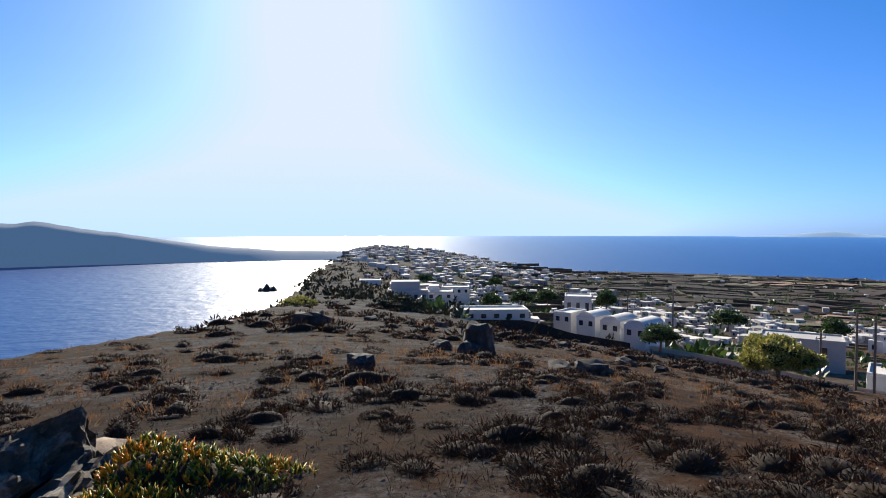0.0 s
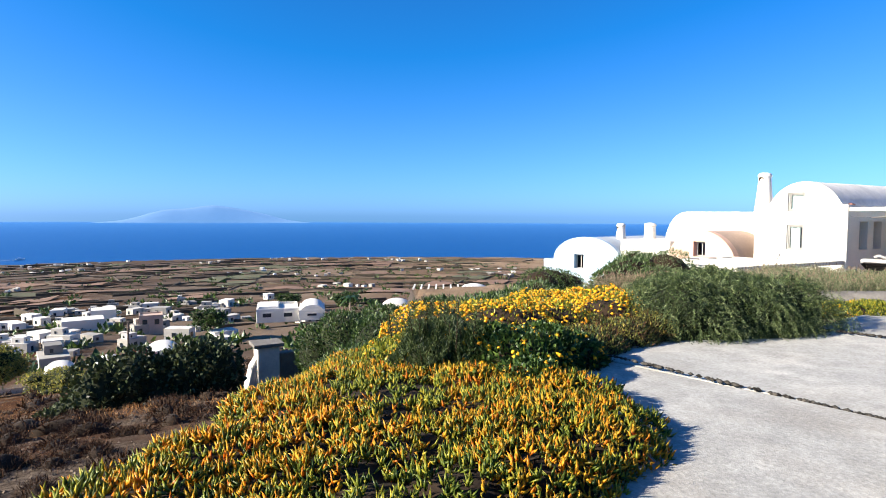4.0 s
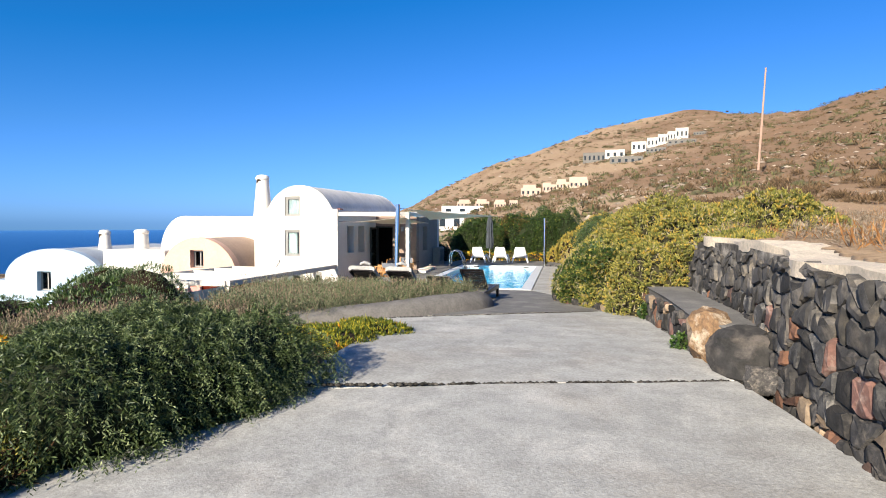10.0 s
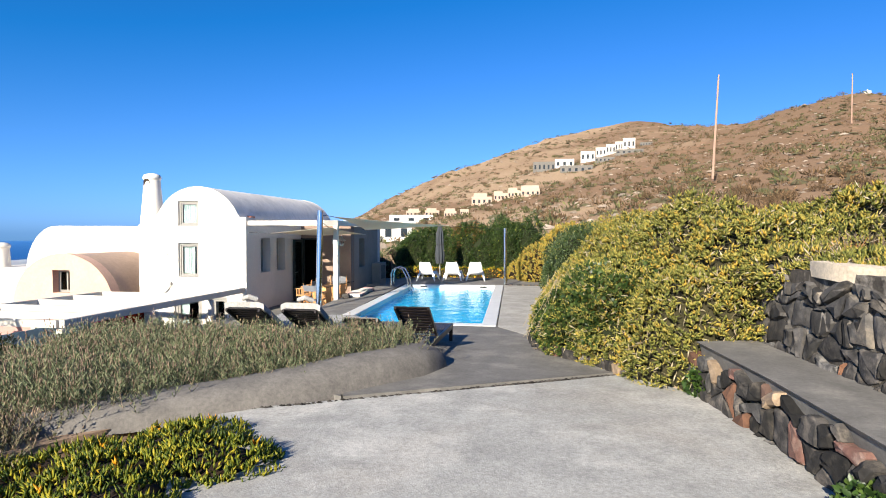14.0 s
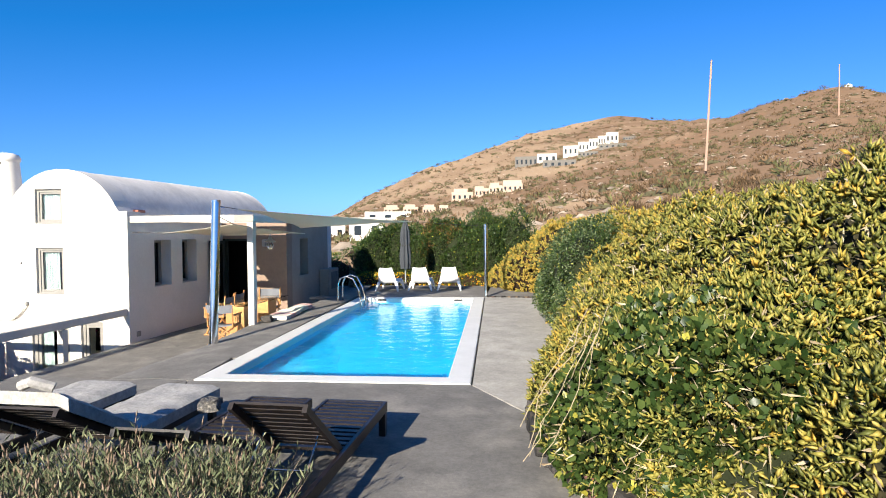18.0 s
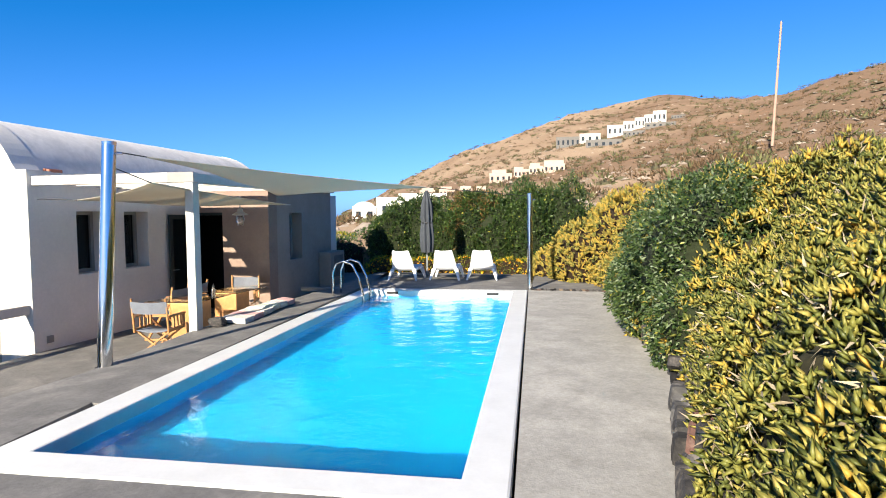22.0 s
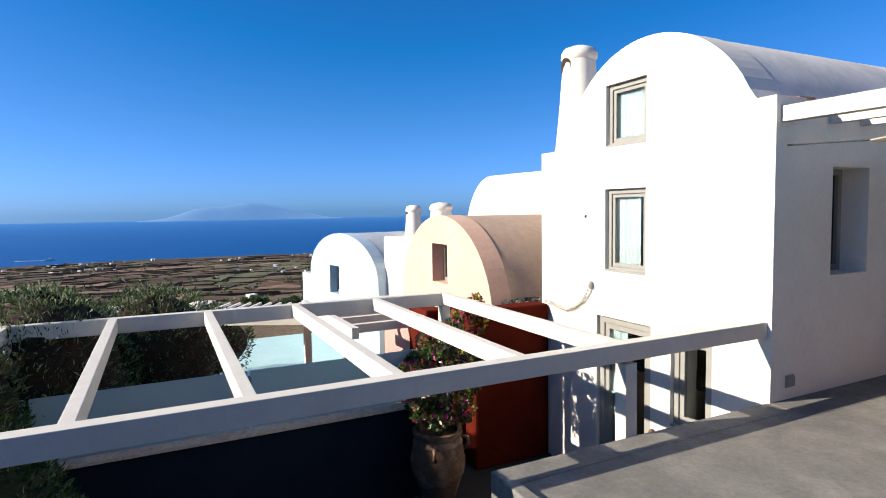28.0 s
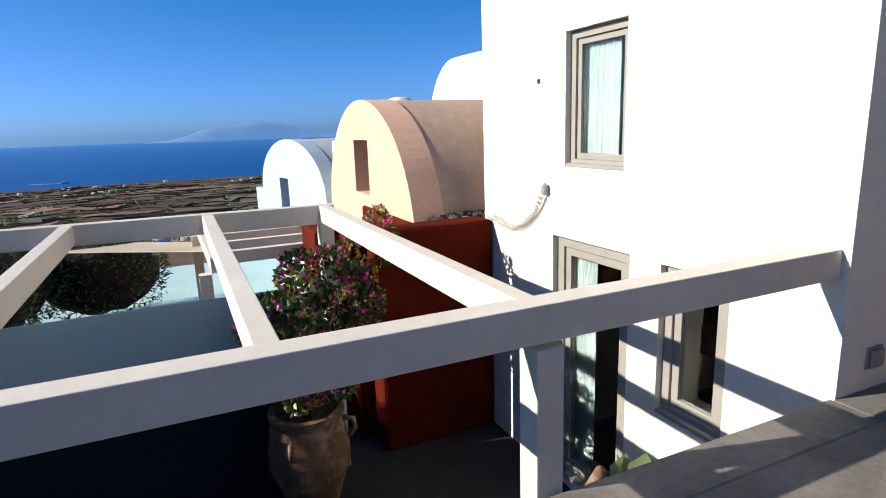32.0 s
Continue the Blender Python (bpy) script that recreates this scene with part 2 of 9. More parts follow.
# ---- mesh tools ----
class Shape:
    """Gathers faces of one mesh in world metres."""

    def __init__(self):
        self.v, self.f, self.weld = [], [], False

    def add(self, verts, faces):
        o = len(self.v)
        self.v += [tuple(p) for p in verts]
        self.f += [tuple(o + i for i in f) for f in faces]
        return self

    def box(self, x0, x1, y0, y1, z0, z1):
        v = [(x, y, z) for z in (z0, z1) for x, y in ((x0, y0), (x1, y0), (x1, y1), (x0, y1))]
        return self.add(v, [(3, 2, 1, 0), (4, 5, 6, 7), (0, 1, 5, 4), (1, 2, 6, 5), (2, 3, 7, 6), (3, 0, 4, 7)])

    def bar(self, p, q, w, h, up=(0, 0, 1)):
        """A straight bar of section w x h from p to q, centred on the line."""
        p, q = Vector(p), Vector(q)
        d = (q - p).normalized()
        s = d.cross(Vector(up)).normalized()
        u = s.cross(d)
        v = [e + s * a * w / 2 + u * b * h / 2 for e in (p, q) for a, b in ((-1, -1), (1, -1), (1, 1), (-1, 1))]
        return self.add(v, [(0, 1, 2, 3), (7, 6, 5, 4), (0, 4, 5, 1), (1, 5, 6, 2), (2, 6, 7, 3), (3, 7, 4, 0)])

    def tube(self, pts, r, n=10, cap=True):
        """A round tube through points; r is one radius or one for each point."""
        pts = [Vector(p) for p in pts]
        rs = r if isinstance(r, (list, tuple)) else [r] * len(pts)
        v, f = [], []
        side = None
        for i, p in enumerate(pts):
            d = (pts[min(i + 1, len(pts) - 1)] - pts[max(i - 1, 0)]).normalized()
            if side is None:
                side = d.orthogonal().normalized()
            side = (side - d * side.dot(d)).normalized()
            w = d.cross(side)
            v += [p + (side * math.cos(2 * math.pi * k / n) + w * math.sin(2 * math.pi * k / n)) * rs[i] for k in range(n)]
        for i in range(len(pts) - 1):
            f += [(i * n + k, i * n + (k + 1) % n, (i + 1) * n + (k + 1) % n, (i + 1) * n + k) for k in range(n)]
        if cap:
            f += [tuple(reversed(range(n))), tuple(range((len(pts) - 1) * n, len(pts) * n))]
        return self.add(v, f)

    def lathe(self, c, profile, n=28):
        v = [(c[0] + r * math.cos(2 * math.pi * k / n), c[1] + r * math.sin(2 * math.pi * k / n), c[2] + z) for r, z in profile for k in range(n)]
        f = [(i * n + k, i * n + (k + 1) % n, (i + 1) * n + (k + 1) % n, (i + 1) * n + k) for i in range(len(profile) - 1) for k in range(n)]
        return self.add(v, f)

    def grid(self, rows, closed=False):
        """Quads over rows of points of equal length."""
        k = len(rows[0])
        v = [p for r in rows for p in r]
        f = [(i * k + j, i * k + (j + 1) % k, (i + 1) * k + (j + 1) % k, (i + 1) * k + j) for i in range(len(rows) - 1) for j in range(k if closed else k - 1)]
        return self.add(v, f)

    def slab(self, rows, depth):
        """A sheet of quads over rows of points, with a thickness downwards."""
        k, n = len(rows[0]), len(rows)
        top = [tuple(p) for r in rows for p in r]
        low = [(x, y, z - depth) for x, y, z in top]
        o = n * k
        f = [(i * k + j, i * k + j + 1, (i + 1) * k + j + 1, (i + 1) * k + j) for i in range(n - 1) for j in range(k - 1)]
        f += [tuple(o + a for a in reversed(q)) for q in f]
        ring = list(range(k)) + [i * k + k - 1 for i in range(1, n)] + [(n - 1) * k + j for j in range(k - 2, -1, -1)] + [i * k for i in range(n - 2, 0, -1)]
        f += [(a, o + a, o + b, b) for a, b in zip(ring, ring[1:] + ring[:1])]
        return self.add(top + low, f)

    def mesh(self, name, bevel=0.0, smooth=False, seg=2, angle=30):
        me = bpy.data.meshes.new(name)
        bm = bmesh.new()
        vs = [bm.verts.new(p) for p in self.v]
        for f in self.f:
            try:
                bm.faces.new([vs[i] for i in f])
            except ValueError:
                pass
        if self.weld:
            bmesh.ops.remove_doubles(bm, verts=bm.verts, dist=1e-4)
        bmesh.ops.recalc_face_normals(bm, faces=bm.faces)
        if bevel:
            bmesh.ops.remove_doubles(bm, verts=bm.verts, dist=1e-4)
            es = [e for e in bm.edges if len(e.link_faces) == 2 and e.calc_face_angle(0) > radians(angle)]
            bmesh.ops.bevel(bm, geom=es, offset=bevel, segments=seg, profile=0.5, affect="EDGES", clamp_overlap=True)
        bm.to_mesh(me)
        bm.free()
        if smooth:
            me.shade_smooth() if smooth is True else me.shade_smooth()
            if smooth is not True:
                me.set_sharp_from_angle(angle=radians(smooth))
        return me


def part(name, shape, material, parent=None, label="", bevel=0.0, smooth=False, seg=2):
    me = shape.mesh(name, bevel, smooth, seg) if isinstance(shape, Shape) else shape
    if material and not me.materials:
        me.materials.append(material)
    ob = new(name, me)
    if parent is not None:
        ob.parent = parent
        ob.matrix_parent_inverse = parent.matrix_world.inverted() if parent.matrix_world != Matrix() else Matrix()
    return tagged(ob, label)


def thing(name, label, category, group="", kind=""):
    ob = new(name)
    ob.empty_display_size = 0.1
    return tagged(ob, label, category, group, kind)


def setting(name, shape, material, label="", category="", bevel=0.0, smooth=False, seg=2):
    return tagged(part(name, shape, material, None, label, bevel, smooth, seg), "", category or name.split("_")[0], "", "structure")


def lerp(keys, t):
    if t <= keys[0][0]:
        return keys[0][1]
    for (a, u), (b, v) in zip(keys, keys[1:]):
        if t <= b:
            return u + (v - u) * (t - a) / (b - a)
    return keys[-1][1]


def smooth01(a, b, t):
    t = max(0.0, min(1.0, (t - a) / (b - a)))
    return t * t * (3 - 2 * t)


# ---- terrain ----
SEA = -50.0
FAR = [(0, 1.0), (60, -12.8), (100, -17.8), (150, -22.3), (250, -28.5), (350, -33.2), (747, -50), (800, -56)]
RIM_AZ = [(16, -40), (20, -16), (30, 2), (60, 9.4), (110, 11.5), (220, 13.6), (400, 15.8), (700, 17.5)]
RIM_Z = [(20, -1.4), (60, -5.3), (110, -8), (220, -12), (400, -16.4), (620, -21), (800, -56)]
RIDGE = [(150, -0.06), (155, -0.03), (158.6, 0.0127), (160.3, 0.0279), (163.0, 0.0564), (165.8, 0.0745), (168.6, 0.0957), (171.4, 0.1169), (174.2, 0.1362), (177.0, 0.151), (179.2, 0.1616), (180.2, 0.1652), (182.4, 0.1745), (185.0, 0.185), (187.4, 0.1901), (190.1, 0.1811), (192.6, 0.1757), (194.9, 0.1723), (197.2, 0.1731), (199.4, 0.1844), (201.4, 0.1887), (204.6, 0.2013), (207.2, 0.1969), (209, 0.18), (225, 0.16), (270, 0.12), (320, 0.02), (335, -0.02)]
WALL_X = [(-28, 2.0), (-24, 2.3), (-16.2, 2.2), (-15.3, 1.35), (-14.5, 1.1), (-13.5, 0.62), (-11.4, 0.5), (-10.3, 0.45), (-8.6, 0.09), (-6.5, -0.2), (-4.45, -0.16), (-2.2, -0.45), (0, -2.6), (4, -4.5)]
BACK_X = [(-40, 0.6), (-28, 0.2), (-24, 0.3), (-19, 0.2), (-16, -0.2), (-14.3, -0.5), (-13.6, -0.55), (-12.5, -0.6), (-11.4, -0.7), (-8.6, -0.65), (-4.45, -0.8), (-2.2, -1.1), (0, -2.9), (4, -4.5)]
DRIVE_Z = [(-30, 0.5), (-19, 0.5), (-14.4, 0.634), (-10, 0.76), (5, 0.78)]
LEFT_X = [(-16, 3.6), (-14.5, 3.83), (-13.6, 4.46), (-12.7, 5.2), (-11.6, 4.7), (-10.5, 4.4), (-9, 4.3), (-7.8, 4.0), (-6.8, 4.46), (-5.84, 4.93), (-4.65, 4.59), (-3.5, 3.75), (-3.1, 2.8), (-2.6, 2.15), (-1, 1.5), (1, 1.1), (2.4, 0.5), (3.2, -0.6)]


def hill(x, y):
    dx, dy = x - 2.0, y + 13.0
    d = math.hypot(dx, dy)
    az = math.degrees(math.atan2(dx, dy)) % 360
    t = lerp(RIDGE, az)
    reach = 240 + 25 * math.sin(az * 0.21) + 18 * noise.noise((x * 0.006, y * 0.006, 3.0))
    z = 1.2 + (t * reach + 1.2) * (min(d, reach) / reach) ** (1 +  lerp([(150, 1.2), (172, 1.1), (181, 0.75), (190, 0.5), (225, 0.35)], az))
    z -= 0.35 * max(0, d - reach)
    bumps = noise.fractal((x * 0.03, y * 0.03, 1.0), 1.0, 2.0, 5) * min(1.6, d * 0.010)
    return z + bumps


def slope(x, y):
    d = max(1e-3, math.hypot(x, y))
    az = math.degrees(math.atan2(x, y))
    k = lerp([(-20, 0.1), (10, 0.12), (26, 0.146), (41, 0.184), (52, 0.2), (59, 0.214), (70, 0.24), (82, 0.248), (100, 0.25), (140, 0.2)], az)
    far = lerp(FAR, d)
    near = 0.55 - k * max(0, d - 4)
    z = max(near, far) if d < 400 else far
    edge = lerp(RIM_AZ, d)
    crest = lerp(RIM_Z, d)
    if d > 16:
        side = math.radians(az - edge) * d
        if side >= 0:
            w = smooth01(0, 26, az - edge) if d > 40 else smooth01(0, 40, az - edge)
            z = max(z, crest * (1 - w) + z * w)
        else:
            z = min(z, crest + 1.1 * side)
    z += 7 * math.exp(-(((az - 23) / 8) ** 2) - ((d - 640) / 130) ** 2)
    rough = noise.fractal((x * 0.05, y * 0.05, 0.0), 1.0, 2.0, 4) * (0.12 + min(1.0, d * 0.006))
    return z + rough


def ground_z(x, y):
    az = math.degrees(math.atan2(x - 1, y + 6)) % 360
    w = smooth01(138, 158, az) if az < 200 else 1 - smooth01(318, 336, az)
    z = slope(x, y) * (1 - w) + hill(x, y) * w
    wall = lerp(WALL_X, y)
    if -40 < y < 8 and x < 40:
        back = 1 - smooth01(0, 10, x - wall)
        edge = lerp(BACK_X, y)
        if x < edge and y < -1:
            z = max(z, min(lerp([(-11, 2.0), (-9, 1.93), (-6.4, 1.82), (-2, 1.68)], y), 0.9 + 0.25 * (-1 - y)) + 0.06 * (wall - x))
        left = lerp(LEFT_X, y)
        if edge <= x < wall - 0.3 and y < -1:
            z = 0.45
        if wall - 0.3 <= x <= left + 0.4 and y < 3.2:
            z = 0.45
        elif left + 0.4 < x < 11.0 and -14.8 < y < 3:
            w = (1 - smooth01(7.5, 11.0, x)) * (1 - smooth01(-1.5 - 0.5 * (x - 4), 1.5 - 0.5 * (x - 4), y))
            z = z * (1 - w) + (0.70 - 0.14 * (x - left)) * w
        if 1.7 < x < 9.5 and -36 < y < -14.8:
            z = -1.4 if y > -31.5 else 0.3
        if 9.3 < x < 31 and -33 < y < -15.0:
            z = -2.1
        if 9.0 < x < 31 and -15.0 <= y < -8:
            w = smooth01(15.5, 19.5, x) * smooth01(-15.8, -13.0, y)
            z = (-2.1 + (y + 15) * 0.05) * (1 - w) + min(z, -2.1) * w
    return z


def ground():
    s = []
    radii = [0.6]
    while radii[-1] < 830:
        radii.append(radii[-1] * 1.032 + 0.09)
    steps = 420
    for r in radii:
        row = []
        for k in range(steps):
            a = 2 * math.pi * k / steps
            x, y = 1 + r * math.sin(a), -6 + r * math.cos(a)
            row.append((x, y, ground_z(x, y)))
        s.append(row)
    return Shape().grid(s, closed=True)


M_GROUND = None


def groundmat():
    """Dry volcanic slope: brown soil, pale pumice patches, olive scrub far off, dark terrace walls on the plain."""
    m, n, l, p = shader("dry_island_ground")
    tc = n.new("ShaderNodeTexCoord")

    def nz(scale, detail=8, rough=0.65):
        t = n.new("ShaderNodeTexNoise")
        t.inputs["Scale"].default_value, t.inputs["Detail"].default_value, t.inputs["Roughness"].default_value = scale, detail, rough
        l.new(tc.outputs["Object"], t.inputs["Vector"])
        return t.outputs["Fac"]

    def mask(src, lo, hi):
        r = n.new("ShaderNodeMapRange")
        r.inputs["From Min"].default_value, r.inputs["From Max"].default_value = lo, hi
        l.new(src, r.inputs["Value"])
        return r.outputs[0]

    def mix(fac, a, b):
        x = n.new("ShaderNodeMix")
        x.data_type = "RGBA"
        l.new(fac, x.inputs["Factor"])
        for slot, c in ((6, a), (7, b)):
            if isinstance(c, tuple):
                x.inputs[slot].default_value = (*c, 1)
            else:
                l.new(c, x.inputs[slot])
        return x.outputs[2]

    c = mix(mask(nz(0.9), 0.35, 0.65), (0.13, 0.072, 0.042), (0.225, 0.135, 0.082))
    c = mix(mask(nz(0.23), 0.54, 0.66), c, (0.25, 0.195, 0.15))
    c = mix(mask(nz(0.05), 0.50, 0.66), c, (0.27, 0.13, 0.075))
    c = mix(mask(nz(14.0, 4), 0.55, 0.62), c, (0.10, 0.075, 0.05))
    c = mix(mask(nz(3.2), 0.56, 0.66), c, (0.12, 0.082, 0.052))
    c = mix(mask(nz(0.35, 10, 0.75), 0.56, 0.68), c, (0.15, 0.105, 0.065))
    pos = n.new("ShaderNodeSeparateXYZ")
    l.new(tc.outputs["Object"], pos.inputs[0])
    # North slope given darker tones than the hill, its backlight put into the colour.
    c = mix(mask(pos.outputs["Y"], -3.0, 2.0), mix(mask(nz(0.5), 0.08, 0.5), c, (0.115, 0.076, 0.050)), mix(mask(nz(0.33, 9, 0.7), 0.475, 0.555), mix(mask(nz(1.7), 0.4, 0.6), (0.058, 0.024, 0.009), (0.135, 0.056, 0.019)), mix(mask(nz(11.0, 8, 0.8), 0.42, 0.58), (0.28, 0.21, 0.145), (0.070, 0.047, 0.029))))
    geo, sep = n.new("ShaderNodeNewGeometry"), n.new("ShaderNodeSeparateXYZ")
    l.new(geo.outputs["Normal"], sep.inputs[0])
    c = mix(mask(nz(0.012, 3), 0.46, 0.60), c, mix(mask(nz(7.0, 6), 0.4, 0.6), (0.235, 0.17, 0.115), (0.155, 0.11, 0.075)))
    c = mix(mask(sep.outputs["Z"], 0.80, 0.62), c, (0.075, 0.062, 0.055))
    l.new(c, p.inputs["Base Color"])
    p.inputs["Roughness"].default_value, p.inputs["Specular IOR Level"].default_value, p.inputs["Diffuse Roughness"].default_value = 1.0, 0.05, 1.0
    b = n.new("ShaderNodeBump")
    b.inputs["Strength"].default_value, b.inputs["Distance"].default_value = 0.8, 0.05
    l.new(nz(6.0, 10, 0.75), b.inputs["Height"])
    l.new(b.outputs["Normal"], p.inputs["Normal"])
    return m


M_GROUND = groundmat()
setting("ground", ground(), M_GROUND, "dry brown scrub hillside falling to terraced plain", "ground", smooth=True)


def seamat():
    m, n, l, p = shader("deep_blue_sea")
    tc = n.new("ShaderNodeTexCoord")
    p.inputs["Base Color"].default_value = (0.002, 0.05, 0.19, 1)
    p.inputs["Specular IOR Level"].default_value = 0.32
    p.inputs["Roughness"].default_value, p.inputs["IOR"].default_value = 0.34, 1.33
    h = None
    b = n.new("ShaderNodeBump")
    w = n.new("ShaderNodeTexNoise")
    w.inputs["Scale"].default_value, w.inputs["Detail"].default_value = 0.09, 6
    l.new(tc.outputs["Object"], w.inputs["Vector"])
    b.inputs["Strength"].default_value, b.inputs["Distance"].default_value = 0.6, 2.0
    l.new(w.outputs["Fac"], b.inputs["Height"])
    l.new(b.outputs["Normal"], p.inputs["Normal"])
    # Haze towards the horizon: blue emission painted in, stronger with distance from the centre.
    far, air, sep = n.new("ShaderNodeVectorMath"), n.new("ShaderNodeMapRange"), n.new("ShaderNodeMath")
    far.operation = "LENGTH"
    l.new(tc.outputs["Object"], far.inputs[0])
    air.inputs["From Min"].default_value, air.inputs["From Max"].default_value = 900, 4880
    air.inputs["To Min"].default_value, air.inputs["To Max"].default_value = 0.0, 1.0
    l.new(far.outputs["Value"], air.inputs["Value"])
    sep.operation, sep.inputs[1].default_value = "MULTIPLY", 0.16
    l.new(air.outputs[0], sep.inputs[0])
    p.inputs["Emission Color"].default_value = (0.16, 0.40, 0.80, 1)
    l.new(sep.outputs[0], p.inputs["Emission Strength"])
    return m


def sea():
    rows = []
    for r in (5, 300, 700, 1200, 2000, 3200, 4880):
        rows.append([(r * math.sin(2 * math.pi * k / 96), r * math.cos(2 * math.pi * k / 96), SEA) for k in range(96)])
    return Shape().grid(rows, closed=True)


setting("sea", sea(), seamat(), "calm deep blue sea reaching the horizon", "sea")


def island(name, az0, az1, dist, crest, label, material, depth=120):
    """A far island: a crest line over its bearing, falling to the water on both sides."""
    rows = []
    n = 90
    for j in range(7):
        u = j / 6
        row = []
        for i in range(n + 1):
            a = radians(az0 + (az1 - az0) * i / n)
            t = i / n
            h = crest(t) * (1 + 0.05 * noise.noise((t * 14, 2.0, az0)) + 0.02 * noise.noise((t * 45, 5.0, az0)))
            r = dist + (u - 0.5) * depth
            z = SEA - 0.5 + h * (1 - abs(2 * u - 1) ** 1.6)
            row.append((r * math.sin(a), r * math.cos(a), z))
        rows.append(row)
    return setting(name, Shape().grid(rows), material, label, "island", smooth=True)


# Island colours carry a bluish emission in place of haze.
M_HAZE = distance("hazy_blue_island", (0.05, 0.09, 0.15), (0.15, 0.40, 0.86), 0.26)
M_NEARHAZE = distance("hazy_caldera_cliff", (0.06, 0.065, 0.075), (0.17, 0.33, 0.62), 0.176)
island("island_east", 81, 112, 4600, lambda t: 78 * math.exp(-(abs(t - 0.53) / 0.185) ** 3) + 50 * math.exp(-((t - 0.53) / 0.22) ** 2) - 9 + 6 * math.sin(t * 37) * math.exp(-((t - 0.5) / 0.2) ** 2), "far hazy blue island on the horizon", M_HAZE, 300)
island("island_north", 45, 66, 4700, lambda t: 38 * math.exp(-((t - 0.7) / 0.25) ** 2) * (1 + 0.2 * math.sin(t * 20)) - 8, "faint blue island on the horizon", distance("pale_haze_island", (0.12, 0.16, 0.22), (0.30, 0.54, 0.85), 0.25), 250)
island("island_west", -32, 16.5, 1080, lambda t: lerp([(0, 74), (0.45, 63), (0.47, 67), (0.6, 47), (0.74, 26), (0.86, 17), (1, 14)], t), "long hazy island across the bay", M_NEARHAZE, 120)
island("rock_islet", 8.0, 9.9, 520, lambda t: 5.5 * math.sin(math.pi * t) ** 0.7 * (1 + 0.3 * math.sin(t * 17)), "small dark rock islet in the bay", mat("dark_sea_rock", (0.07, 0.06, 0.055), (0.04, 0.035, 0.03), 0.3, 1.0, 0.5, 1.0), 16)


# ---- driveway ----
JOINTS = [(-5.21, 0.135), (-9.67, 0.322), (-15.77, 0.637)]


def joint_y(k, x):
    return 3.2 if k < 0 else JOINTS[k][0] + JOINTS[k][1] * x


def drive_panel(k):
    """The slab between joint k - 1 and joint k."""
    rows = []
    g0, g1 = (0.0 if k == 0 else 0.022), 0.022
    n = 14
    for i in range(n + 1):
        t = i / n
        ym = (joint_y(k - 1, 2) - g0) * (1 - t) + (joint_y(k, 2) + g1) * t
        row = []
        for j in range(17):
            x = 2.0
            for _ in range(4):
                y = (joint_y(k - 1, x) - g0) * (1 - t) + (joint_y(k, x) + g1) * t
                a, b = lerp(WALL_X, y) - 0.15, lerp(LEFT_X, y) + 0.12
                x = a + (b - a) * j / 16
            row.append((x, y, lerp(DRIVE_Z, y) - 0.035 * max(0.0, x - 2.4) * smooth01(-10.5, -7.5, y) + 0.010 * noise.noise((x, y, 0))))
        rows.append(row)
    return Shape().slab(rows, 0.16)


drive = thing("driveway", "pale trowelled concrete driveway with pebble joints", "driveway", "", "structure")
for k in range(3):
    part("concrete_panel", drive_panel(k), M_CONC, drive, smooth=30)
    part("joint_bed", Shape().bar((-0.4, joint_y(k, -0.4), lerp(DRIVE_Z, joint_y(k, 0)) - 0.035), (5.4, joint_y(k, 5.4), lerp(DRIVE_Z, joint_y(k, 5.4)) - 0.035 - 0.1 * (k < 2)), 0.2, 0.03), M_KERB, drive, "dark mortar bed of the joint")

# ---- pool deck, terrace and pool ----
PA = radians(3.7)
PU, PV = Vector((math.cos(PA), math.sin(PA), 0)), Vector((math.sin(PA), -math.cos(PA), 0))
PO = Vector((3.26, -18.97, 0.0))
PW, PL = 3.49, 8.98


def pool(u, v, z):
    return tuple(PO + PU * u + PV * v + Vector((0, 0, z)))


def quad_slab(corners, depth, nu=8, nv=8, zf=None):
    a, b, c, d = [Vector(p) for p in corners]
    rows = []
    for i in range(nv + 1):
        v = i / nv
        p, q = a.lerp(d, v), b.lerp(c, v)
        row = [p.lerp(q, j / nu) for j in range(nu + 1)]
        rows.append([(w.x, w.y, zf(w.x, w.y) if zf else w.z) for w in row])
    return Shape().slab(rows, depth)


def deck_z(x, y):
    z = lerp(DRIVE_Z, y) if x < 6 else 0.5
    crest = lerp([(-24.5, 8.25), (-23.3, 8.2), (-21.2, 7.9), (-18.9, 7.95)], y)
    if y > -18.93:
        z = 0.5 - 0.05 * smooth01(7.1, 8.0, x) if x > 6 else z
    elif y > -24.6:
        z = 0.5 - 0.05 * smooth01(crest - 0.8, crest, x) if x > 6 else z
        z -= 0.45 * smooth01(crest, crest + 0.85, x)
    else:
        z -= 0.5 * smooth01(8.1, 9.0, x) * (1 - smooth01(-28.5, -31, y) * 0.6)
    return z


M_PALE = mat("pale_cement_screed", (0.345, 0.325, 0.29), (0.26, 0.245, 0.215), 3.2, 0.85, 0.28, 60, (0.42, 0.395, 0.35, 0.7), 1.2)
deck = thing("pool_deck", "grey cement pool deck with expansion joints", "deck", "", "structure")
part("deck_panel", quad_slab([(1.0, -15.28, 0), (4.3, -13.23, 0), pool(PW + 0.05, -0.006, 0), pool(0, -0.006, 0)], 0.14, 10, 10, deck_z), M_DECK, deck, smooth=30)
part("deck_panel", quad_slab([(0.98, -15.3, 0), pool(-0.02, -0.006, 0), pool(-0.02, 0.0, 0), (1.6, -19.0, 0)], 0.14, 6, 6, deck_z), M_PALE, deck, smooth=30)
